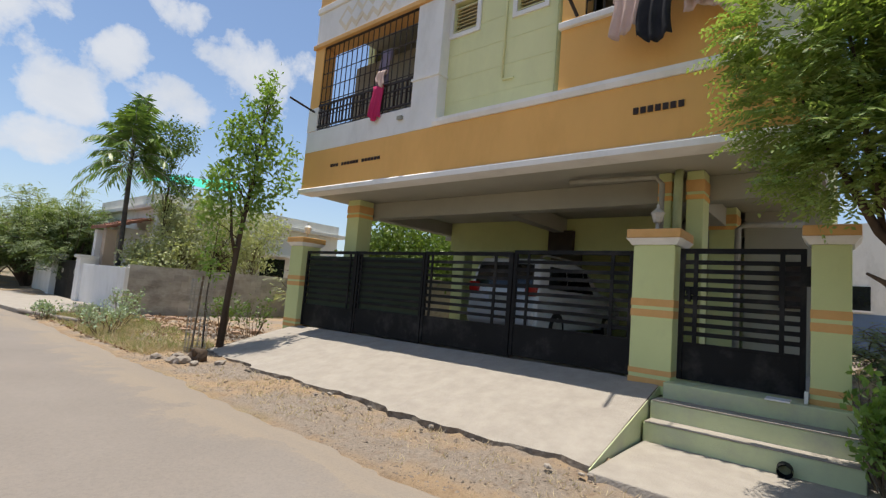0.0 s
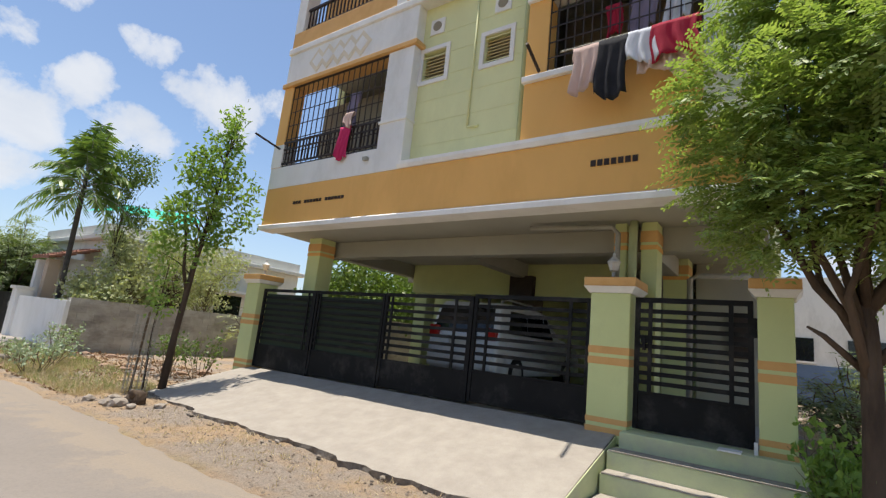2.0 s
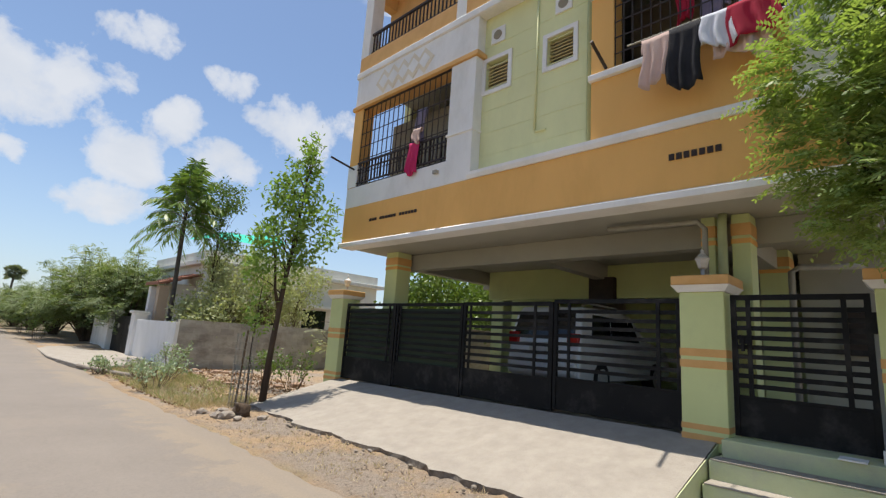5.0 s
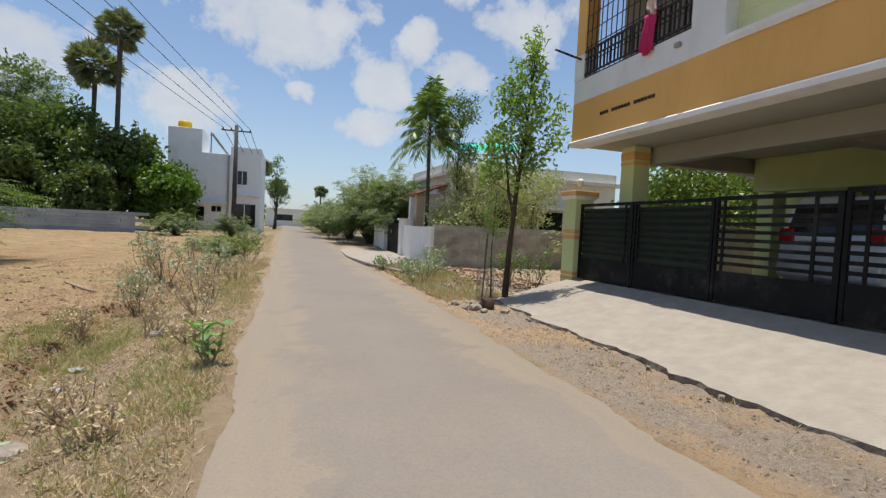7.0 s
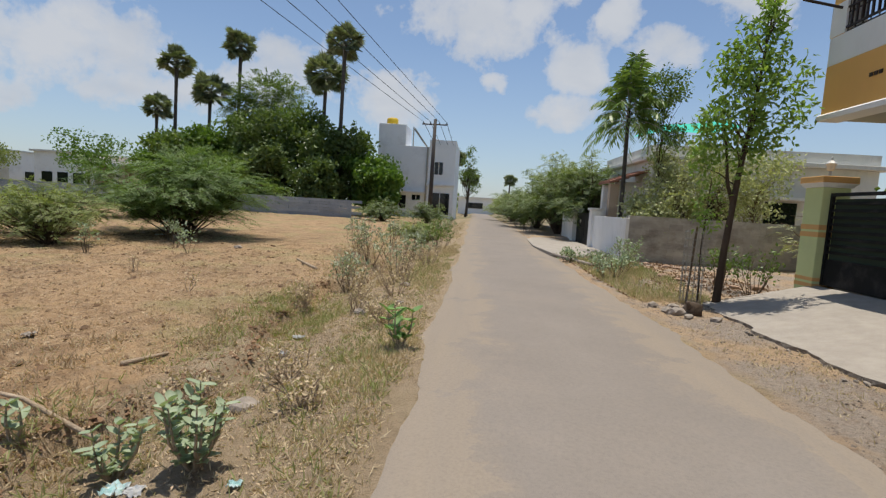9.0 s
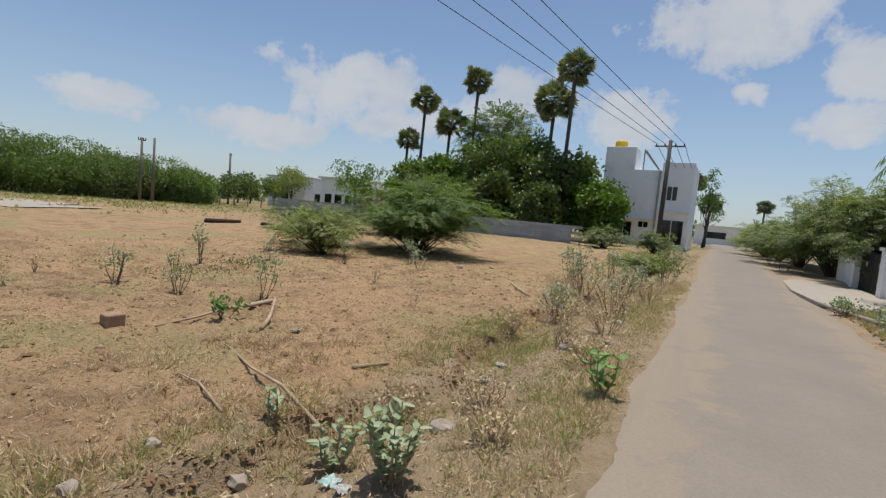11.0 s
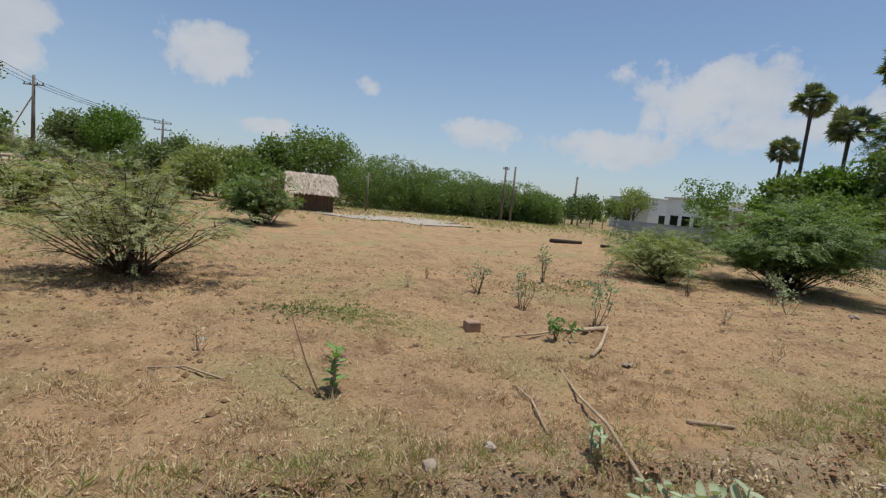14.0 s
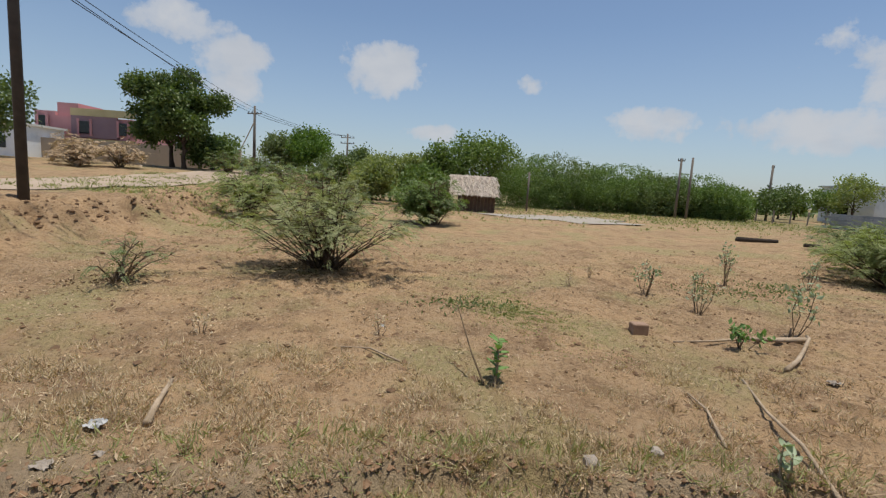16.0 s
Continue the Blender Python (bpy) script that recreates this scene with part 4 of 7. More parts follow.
# raised name letters, as plain bars
for i in range(7):
    y = 1.84 - 0.082 * i
    part("letter_bar", bx(XF - 0.018, XF - 0.001, y - 0.058, y, 3.645, 3.72), LETTER, bd)
for i in range(17):
    y = 7.58 - 0.083 * i
    if i not in (3, 10):
        part("letter_bar", bx(XF - 0.014, XF - 0.001, y - 0.06, y, 3.635, 3.69), LETTER, bd)
part("outlet", bx(XF - 0.06, XF - 0.001, 5.7, 5.8, 4.26, 4.32), GREYPIPE, bd)
part("spout", Shape().tube([(XF + 0.02, 8.3, 4.86), (XF - 0.55, 8.38, 5.0)], 0.022, 8), GRILLE, bd)
part("spout", Shape().tube([(XF - 0.01, 2.62, 5.12), (XF - 0.42, 2.62, 5.3)], 0.022, 8), GRILLE, bd)
part("clothes_rod", Shape().tube([(XF - 0.3, 0.5, 5.12), (XF - 0.3, 2.2, 5.12)], 0.012, 6), GREYPIPE, bd)
for y in (0.7, 2.0):
    part("rod_bracket", Shape().tube([(XF - 0.05, y, 5.03), (XF - 0.3, y, 5.12)], 0.01, 6), GREYPIPE, bd)


def cloth(y0, y1, z_top, z_bot, x, material, label, seed, skew=0.0, back=0.5):
    """A cloth folded over a rod: a front flap, and a shorter back flap."""
    s, nu, nv = Shape(), 18, 14
    for i in range(nu + 1):
        u = i / nu
        for j in range(nv + 1):
            v = j / nv
            drop = (v - back * 0.5) / (1 - back * 0.5)
            fold = 0.035 * math.sin(u * 17 + seed) * abs(drop) + 0.02 * math.sin(u * 31 + seed * 2 + v * 3) * abs(drop)
            if drop < 0:
                xx, zz = x + 0.025 + fold, z_top + drop * (z_top - z_bot) * 0.9
            else:
                low = z_bot + 0.06 * math.sin(u * 5 + seed) + skew * (u - 0.5)
                xx, zz = x - 0.02 - 0.02 * drop + fold, z_top + (low - z_top) * drop
            pinch = 1 - 0.12 * max(drop, 0) * math.sin(seed + 2)
            s.v.append((xx, (y0 + y1) / 2 + (y1 - y0) * (u - 0.5) * pinch + 0.02 * math.sin(v * 7 + seed), zz))
    s.f = [(i * (nv + 1) + j, i * (nv + 1) + j + 1, (i + 1) * (nv + 1) + j + 1, (i + 1) * (nv + 1) + j) for i in range(nu) for j in range(nv)]
    ob = solo("hanging_cloth", s, material, label, "laundry", "laundry on the building", smooth=True)
    ob.modifiers.new("thickness", "SOLIDIFY").thickness = 0.006


XR = XF - 0.3
cloth(1.68, 2.02, 5.13, 4.50, XR, C_PINK, "beige pink trousers drying on a rod", 1.0)
cloth(1.38, 1.72, 5.14, 4.36, XR, C_BLACK, "black shirt drying over the window", 2.3, 0.05)
cloth(1.02, 1.38, 5.14, 4.72, XR, C_WHITE, "white vest drying on a rod", 3.1)
cloth(0.62, 1.10, 5.14, 4.68, XR - 0.02, C_RED, "crimson sheet drying over the window", 4.2, -0.15)
cloth(0.72, 1.3, 5.12, 4.52, XR + 0.05, C_PINK, "pale pink sheet drying behind a crimson one", 5.2, 0.2)
cloth(1.55, 1.75, 5.9, 5.4, XF + 0.09, C_RED, "small red cloth inside the grille", 6.0)
cloth(0.75, 1.05, 6.0, 5.35, XF + 0.09, C_WHITE, "white shirt hung inside the grille", 7.0)
cloth(1.15, 1.45, 5.95, 5.4, XF + 0.12, C_GREY, "grey cloth hung inside the grille", 7.7)
cloth(6.25, 6.5, 5.02, 4.38, XF - 0.03, C_ROSE, "bright pink cloth over the balcony rail", 8.0, 0.1)
cloth(6.2, 6.42, 5.26, 4.98, XF - 0.035, C_PINK, "pale pink towel over the balcony rail", 9.6)
cloth(6.25, 6.5, 5.75, 4.95, XF + 0.09, C_GREY, "grey violet shirt hung in the balcony", 9.0)


# ---------------------------------------------------------------- parked car
def car(xr, yc, z0):
    c = thing("parked_car", (xr + 2.1, yc, z0), "silver estate car parked under the building", "car")
    w = 0.78
    side = [(0.0, 0.35), (0.02, 0.75), (0.06, 1.0), (0.18, 1.45), (0.32, 1.62), (1.6, 1.68), (2.3, 1.6), (2.95, 1.12), (3.9, 1.0), (4.25, 0.8), (4.3, 0.4), (4.1, 0.28), (0.2, 0.28)]
    s = Shape()
    n = len(side)
    for yy, inset in ((-w, 0.06), (-w * 0.93, 0), (w * 0.93, 0), (w, 0.06)):
        for x, z in side:
            tuck = 0.13 * max(0, z - 1.0) if abs(yy) > 0 else 0
            yk = yy - math.copysign(tuck, yy)
            s.v.append((xr + x + (0.04 if inset and x < 1 else 0) - (0.04 if inset and x > 3 else 0), yc + yk, z0 + z - (0.03 if inset and z > 1.5 else 0)))
    s.f = [(k * n + i, k * n + (i + 1) % n, (k + 1) * n + (i + 1) % n, (k + 1) * n + i) for k in range(3) for i in range(n)] + [tuple(range(n)), tuple(range(4 * n - 1, 3 * n - 1, -1))]
    part("body", s, CARPAINT, c, smooth=False, bevel=0.03)
    part("rear_window", Shape().add([(xr + 0.075, yc - 0.66, z0 + 1.04), (xr + 0.075, yc + 0.66, z0 + 1.04), (xr + 0.2, yc + 0.6, z0 + 1.5), (xr + 0.2, yc - 0.6, z0 + 1.5),
                                     (xr + 0.05, yc - 0.66, z0 + 1.04), (xr + 0.05, yc + 0.66, z0 + 1.04), (xr + 0.16, yc + 0.6, z0 + 1.5), (xr + 0.16, yc - 0.6, z0 + 1.5)],
                                    [(4, 5, 6, 7), (0, 3, 2, 1), (0, 1, 5, 4), (2, 3, 7, 6), (1, 2, 6, 5), (0, 4, 7, 3)]), GLASS, c)
    for x0, x1 in ((0.5, 1.25), (1.33, 2.05), (2.12, 2.55)):
        y = yc - w - 0.004
        s = Shape()
        for dy in (-0.012, 0.03):
            s.v += [(xr + x0, y + dy + 0.01, z0 + 1.06), (xr + x1, y + dy + 0.01, z0 + 1.06), (xr + x1 - (0.3 if x1 > 2.3 else 0), y + dy + 0.065, z0 + 1.5), (xr + x0 + (0.1 if x0 < 1 else 0), y + dy + 0.065, z0 + 1.5)]
        s.f = [(0, 1, 2, 3), (7, 6, 5, 4), (0, 4, 5, 1), (1, 5, 6, 2), (2, 6, 7, 3), (3, 7, 4, 0)]
        part("side_window", s, GLASS, c)
    for sg_ in (-1, 1):
        y = yc + sg_ * 0.64
        part("tail_lamp", bx(xr - 0.005, xr + 0.14, y - 0.11, y + 0.11, z0 + 0.9, z0 + 1.12), TAIL, c, "red tail lamp", bevel=0.02)
    part("bumper", bx(xr - 0.06, xr + 0.12, yc - 0.73, yc + 0.73, z0 + 0.36, z0 + 0.62), CARPAINT, c, bevel=0.05)
    part("number_plate", bx(xr - 0.012, xr + 0.012, yc - 0.25, yc + 0.25, z0 + 0.76, z0 + 0.87), PLATE, c)
    part("trim_strip", bx(xr - 0.014, xr + 0.03, yc - 0.4, yc + 0.4, z0 + 0.9, z0 + 0.94), ALU, c)
    for x in (0.85, 3.4):
        for sg_ in (-1, 1):
            y = yc + sg_ * 0.69
            wh = part("wheel", Shape().tube([(xr + x, y - 0.11, z0 + 0.32), (xr + x, y - 0.09, z0 + 0.32), (xr + x, y + 0.09, z0 + 0.32), (xr + x, y + 0.11, z0 + 0.32)], [0.29, 0.32, 0.32, 0.29], 20), TYRE, c)
            part("rim", Shape().tube([(xr + x, y - 0.116, z0 + 0.32), (xr + x, y + 0.116, z0 + 0.32)], 0.2, 14), ALU, wh)
    for y in (-0.55, 0.55):
        part("roof_rail", Shape().tube([(xr + 0.5, yc + y, z0 + 1.66), (xr + 0.7, yc + y, z0 + 1.73), (xr + 1.9, yc + y, z0 + 1.73), (xr + 2.1, yc + y, z0 + 1.65)], 0.02, 6), ALU, c)


car(7.9, 5.0, 0.57)

# ---------------------------------------------------------------- plants: helpers


def unit(a):
    return a / np.maximum(np.linalg.norm(a, axis=-1, keepdims=True), 1e-6)


class Leaves:
    """Many single leaves, each a folded blade of two triangles or more."""

    def __init__(self, seed):
        self.r = np.random.default_rng(seed)
        self.parts = []

    def blades(self, p, d, length, width, fold=0.15):
        p, d = np.asarray(p, float), unit(np.asarray(d, float))
        n = len(p)
        side = unit(np.cross(d, unit(self.r.normal(0, 1, (n, 3)))))
        up_ = np.cross(side, d)
        l = np.broadcast_to(np.asarray(length, float), (n,))[:, None]
        w = np.broadcast_to(np.asarray(width, float), (n,))[:, None]
        m = p + d * l * 0.45
        self.parts.append(np.stack([p, m + side * w * 0.5 + up_ * w * fold, p + d * l, m - side * w * 0.5 + up_ * w * fold], 1))

    def flat_blades(self, p, d, side, length, width):
        p, d, side = np.asarray(p, float), unit(np.asarray(d, float)), unit(np.asarray(side, float))
        l, w = np.reshape(length, (-1, 1)), np.reshape(width, (-1, 1))
        m = p + d * l * 0.45
        self.parts.append(np.stack([p, m + side * w * 0.5, p + d * l, m - side * w * 0.5], 1))

    def pinnate(self, p, d, length, pairs, leaf, width, droop=0.35):
        """Feather leaves: pairs of leaflets along a drooping stalk."""
        p, d = np.asarray(p, float), unit(np.asarray(d, float))
        n = len(p)
        length = np.broadcast_to(np.asarray(length, float), (n,))[:, None]
        side = unit(np.cross(d, np.array([0, 0, 1.0])) + self.r.normal(0, 0.25, (n, 3)))
        for k in range(pairs):
            u = (k + 0.7) / pairs
            q = p + d * length * u + np.array([0, 0, -1.0]) * droop * length * u * u
            dd = unit(d - np.array([0, 0, 1.0]) * droop * 2 * u)
            taper = 1.0 - 0.5 * abs(u - 0.4)
            for s in (-1, 1):
                out = unit(side * s + dd * 0.55 + self.r.normal(0, 0.15, (n, 3)) - np.array([0, 0, 0.2]))
                wide = unit(np.cross(out, np.cross(dd, side)) + self.r.normal(0, 0.2, (n, 3)))
                self.flat_blades(q, out, wide, np.full(n, leaf * taper), np.full(n, width))

    def shell(self, blobs, n, inner=0.6):
        """Places in and near the skin of a set of ellipsoids: (centre, radii)."""
        vol = np.array([r[0] * r[1] + r[2] * r[1] for c, r in blobs])
        pick = self.r.choice(len(blobs), n, p=vol / vol.sum())
        c = np.array([b[0] for b in blobs])[pick]
        rad = np.array([b[1] for b in blobs])[pick]
        d = unit(self.r.normal(0, 1, (n, 3)))
        k = self.r.uniform(inner, 1.05, (n, 1))
        return c + d * rad * k, d

    def clumps(self, blobs, n, per, cr, length, width, inner=0.6, hang=0.2):
        c, d = self.shell(blobs, n, inner)
        p = np.repeat(c, per, 0) + self.r.normal(0, cr * 0.5, (n * per, 3))
        dd = unit(self.r.normal(0, 1, (n * per, 3)) + np.repeat(d, per, 0) * 0.3 - np.array([0, 0, hang]))
        self.blades(p, dd, self.r.uniform(0.7, 1.2, n * per) * length, self.r.uniform(0.7, 1.2, n * per) * width)
        return c

    def shape(self):
        v = np.concatenate(self.parts).reshape(-1, 3)
        s = Shape()
        s.v = v.tolist()
        s.f = [(4 * i, 4 * i + 1, 4 * i + 2, 4 * i + 3) for i in range(len(v) // 4)]
        return s


def limbs(base, top, radius, tips, seed, n=6):
    """A tapered trunk with limbs that reach for the given tips."""
    r = random.Random(seed)
    base, top = Vector(base), Vector(top)
    s = Shape()
    pts, rad = [], []
    for i in range(9):
        u = i / 8
        w = (Vector((r.uniform(-1, 1), r.uniform(-1, 1), 0)) * radius * 0.5) if 0 < i else Vector()
        pts.append(base.lerp(top, u) + w)
        rad.append(radius * (1.35 if i == 0 else 1.0 - 0.75 * u))
    s.tube(pts, rad, 9)
    for tip in tips:
        tip = Vector(tip)
        u = min(0.95, max(0.3, (tip.z - base.z) / max(0.2, top.z - base.z) - 0.35 + r.uniform(-0.1, 0.1)))
        i = u * 8
        a = pts[int(i)].lerp(pts[min(8, int(i) + 1)], i % 1)
        ra = radius * (1.0 - 0.75 * u) * 0.6
        m1 = a.lerp(tip, 0.4) + Vector((r.uniform(-1, 1), r.uniform(-1, 1), r.uniform(0, 1))) * (tip - a).length * 0.12
        m2 = a.lerp(tip, 0.75) + Vector((r.uniform(-1, 1), r.uniform(-1, 1), r.uniform(-0.5, 1))) * (tip - a).length * 0.1
        s.tube([a, m1, m2, tip], [ra, ra * 0.65, ra * 0.4, ra * 0.15], n)
    return s


def tree(name, base, height, blobs, leaf_material, label, seed, trunk=0.15, clumps=260, per=12, cr=0.4, leaf=0.2, width=0.12, bark=BARK, group="", inner=0.55, lean=(0, 0), category="tree", tips=14):
    t = thing(name, base, label, category, group)
    lv = Leaves(seed)
    c = lv.clumps(blobs, clumps, per, cr, leaf, width, inner)
    top = (base[0] + lean[0], base[1] + lean[1], base[2] + height * 0.8)
    part("trunk", limbs((base[0], base[1], base[2] - 0.1), top, trunk, [tuple(c[i]) for i in range(0, len(c), max(1, len(c) // tips))], seed), bark, t, smooth=True)
    part("crown", lv.shape(), leaf_material, t)
    return t


def round_blobs(x, y, z, r, seed, n=6, flat=0.75):
    g = random.Random(seed)
    out = [((x, y, z), (r * 0.75, r * 0.75, r * 0.65 * flat / 0.75))]
    for i in range(n):
        a = 2 * math.pi * i / n + g.uniform(-0.4, 0.4)
        k = g.uniform(0.4, 0.75)
        rr = r * g.uniform(0.32, 0.5)
        out.append(((x + r * k * math.cos(a), y + r * k * math.sin(a), z + r * flat * g.uniform(-0.5, 0.6)), (rr, rr, rr * 0.8)))
    return out


def mesquite(x, y, r, h, label, seed, stems=26, sprays=900, material=L_ACACIA, category="bush", zbase=None, leaflet=0.07, group="thorn bushes", droop=0.3, spray=0.34, bare=0.0, base_r=0.15, vase=False):
    """A thorn bush: many arching stems from one foot, with feathery leaves."""
    g = random.Random(seed)
    z0 = float(land(x, y)) if zbase is None else zbase
    t = thing("thorn_bush", (x, y, z0), label, category, group)
    s, pp, dd = Shape(), [], []
    for i in range(stems):
        a, k = g.uniform(0, 2 * math.pi), math.sqrt(g.uniform(0.02, 1.0)) ** (1.5 if vase else 1.0)
        tip = Vector((x + r * k * math.cos(a), y + r * k * math.sin(a), z0 + h * (1.0 - 0.62 * k * k) * g.uniform(0.72, 1.05)))
        foot = Vector((x + base_r * g.uniform(-1, 1), y + base_r * g.uniform(-1, 1), z0 - 0.05))
        mid = foot.lerp(tip, 0.5) + Vector((0, 0, h * 0.14 * (1 + k)))
        if vase:
            tip.z = z0 + h * (0.98 - 0.42 * k * k) * g.uniform(0.74, 1.02)
            mid = foot.lerp(tip, 0.5) + Vector((0, 0, h * 0.05))
        pts = []
        for j in range(7):
            u = j / 6
            p = foot * (1 - u) ** 2 + mid * 2 * u * (1 - u) + tip * u * u
            pts.append(p + Vector((g.uniform(-1, 1), g.uniform(-1, 1), g.uniform(-1, 1))) * 0.03 * r * u)
        w = (0.02 if vase else 0.028) * (0.6 + 0.4 * h / 2)
        s.tube(pts, [w * (1 - 0.85 * j / 6) for j in range(7)], 5, caps=False)
        for j in range(3):
            b = pts[g.randint(2, 5)]
            e = b + Vector((g.uniform(-1, 1), g.uniform(-1, 1), g.uniform(-0.12, 0.25) if vase else g.uniform(-0.25, 0.5))) * r * 0.36
            s.tube([b, b.lerp(e, 0.5) + Vector((0, 0, 0.04)), e], [w * 0.45, w * 0.3, w * 0.1], 4, caps=False)
            if g.random() > bare:
                for k2 in range(4):
                    pp.append(b.lerp(e, 0.3 + 0.23 * k2)), dd.append(e - b)
        if g.random() > bare:
            for j in range(2, 7):
                for k2 in range(2):
                    pp.append(pts[j]), dd.append((pts[j] - pts[j - 1]))
    part("stem", s, TWIG if bare else BARK, t, kind="stuff")
    lv = Leaves(seed)
    idx = lv.r.integers(0, len(pp), sprays)
    p = np.array([tuple(q) for q in pp])[idx] + lv.r.normal(0, 0.085 * r, (sprays, 3)) * np.array([1, 1, 0.7])
    if vase:
        p = p + (np.array([tuple(q) for q in pp])[idx] - p) * 0.45
        out = np.hypot(p[:, 0] - x, p[:, 1] - y) / r
        keep = p[:, 2] > z0 + h * (0.38 - 0.26 * out + lv.r.normal(0, 0.1, sprays))
        idx, p = idx[keep], p[keep]
        sprays = len(p)
    p[:, 2] = np.maximum(p[:, 2], z0 + 0.1 * h)
    d = unit(np.array([tuple(q) for q in dd])[idx]) * np.array([1, 1, 0.35]) + lv.r.normal(0, 0.3 if vase else 0.5, (sprays, 3)) * np.array([1, 1, 0.3 if vase else 0.5])
    lv.pinnate(p, d, lv.r.uniform(0.6, 1.2, sprays) * spray, 9 if vase else 6, leaflet * 1.6, leaflet * 0.42, droop)
    part("foliage", lv.shape(), material, t)
    return t


def palmyra(x, y, crown_z, r, seed, lean=0.3):
    g = random.Random(seed)
    z0 = float(land(x, y))
    t = thing("palmyra_palm", (x, y, z0), "tall palmyra palm with a round crown of fan leaves", "palm tree", "palmyra palms")
    top = Vector((x, y, crown_z))
    s = Shape()
    pts = [Vector((x - lean + lean * u, y, z0 - 0.1 + (crown_z - z0 + 0.1) * u)) for u in (0, 0.05, 0.2, 0.5, 0.8, 1.0)]
    s.tube(pts, [0.3, 0.23, 0.19, 0.165, 0.15, 0.2], 10)
    part("trunk", s, GREYBARK, t, smooth=True)
    f = Shape()
    for i in range(54):
        a = g.uniform(0, 2 * math.pi)
        e = math.asin(g.uniform(-0.8, 1.0))
        d = Vector((math.cos(a) * math.cos(e), math.sin(a) * math.cos(e), math.sin(e)))
        hub = top + d * r * g.uniform(0.3, 0.68)
        side = d.cross(Vector((0, 0, 1)))
        side = side.normalized() if side.length > 0.05 else Vector((1, 0, 0))
        nor = (d.cross(side) + Vector((g.uniform(-1, 1), g.uniform(-1, 1), g.uniform(-1, 1))) * 0.8).normalized()
        side = nor.cross(d).normalized()
        f.tube([top, hub], [0.03, 0.02], 4, caps=False)
        fan = r * g.uniform(0.38, 0.6)
        n = 15
        for k in range(n):
            b = math.radians(-95 + 190 * (k + 0.5) / n)
            w = d * math.cos(b) + side * math.sin(b)
            tip = hub + w * fan * g.uniform(0.72, 1.08) - Vector((0, 0, 0.12 * fan * g.random()))
            m = hub + w * fan * 0.55
            o = (side * math.cos(b) - d * math.sin(b)) * fan * 0.095
            f.add([hub, m + o + nor * 0.03, tip, m - o - nor * 0.02], [(0, 1, 2, 3)])
    part("crown", f, L_PALM, t)


def milkweed(x, y, h, stems, seed, label="grey green milkweed plant with broad leaves", leaf=0.11, material=None, bare=0.0, spread_=0.35, group="milkweed plants", z=None):
    g = random.Random(seed)
    z0 = float(land(x, y)) if z is None else z
    t = thing("milkweed_plant", (x, y, z0), label, "plant", group)
    s, f = Shape(), Shape()
    for i in range(stems):
        a = 2 * math.pi * i / stems + g.uniform(-0.5, 0.5)
        hh = h * g.uniform(0.65, 1.0)
        tip = Vector((x + math.cos(a) * spread_ * hh, y + math.sin(a) * spread_ * hh, z0 + hh))
        foot = Vector((x + 0.02 * math.cos(a), y + 0.02 * math.sin(a), z0 - 0.02))
        mid = foot.lerp(tip, 0.5) + Vector((math.cos(a), math.sin(a), 0)) * 0.1 * hh
        s.tube([foot, mid, tip], [0.012, 0.009, 0.004], 5)
        n = max(3, int(hh / (leaf * 0.55)))
        for k in range(n):
            u = bare + (1 - bare) * (k + 0.6) / n
            p = foot * (1 - u) ** 2 + mid * 2 * u * (1 - u) + tip * u * u
            turn = a + k * math.pi / 2 + g.uniform(-0.6, 0.6)
            for q in (0, math.pi):
                d = Vector((math.cos(turn + q), math.sin(turn + q), g.uniform(0.1, 1.3))).normalized()
                side = d.cross(Vector((0, 0, 1))).normalized()
                up_ = side.cross(d)
                l, w = leaf * g.uniform(0.55, 1.1), leaf * g.uniform(0.45, 0.6)
                rows_ = ((0.0, 0.06), (0.2, 0.42), (0.5, 0.5), (0.8, 0.36), (1.0, 0.03))
                k0 = len(f.v)
                for uu, ww in rows_:
                    c = p + d * l * uu - up_ * 0.15 * l * uu * uu
                    f.v += [tuple(c - side * w * ww + up_ * w * 0.18), tuple(c), tuple(c + side * w * ww + up_ * w * 0.18)]
                for j in range(4):
                    b = k0 + 3 * j
                    f.f += [(b, b + 1, b + 4, b + 3), (b + 1, b + 2, b + 5, b + 4)]
    part("stem", s, PALEWOOD, t, kind="stuff")
    part("foliage", f, material or L_CALO, t, smooth=True)
    return t


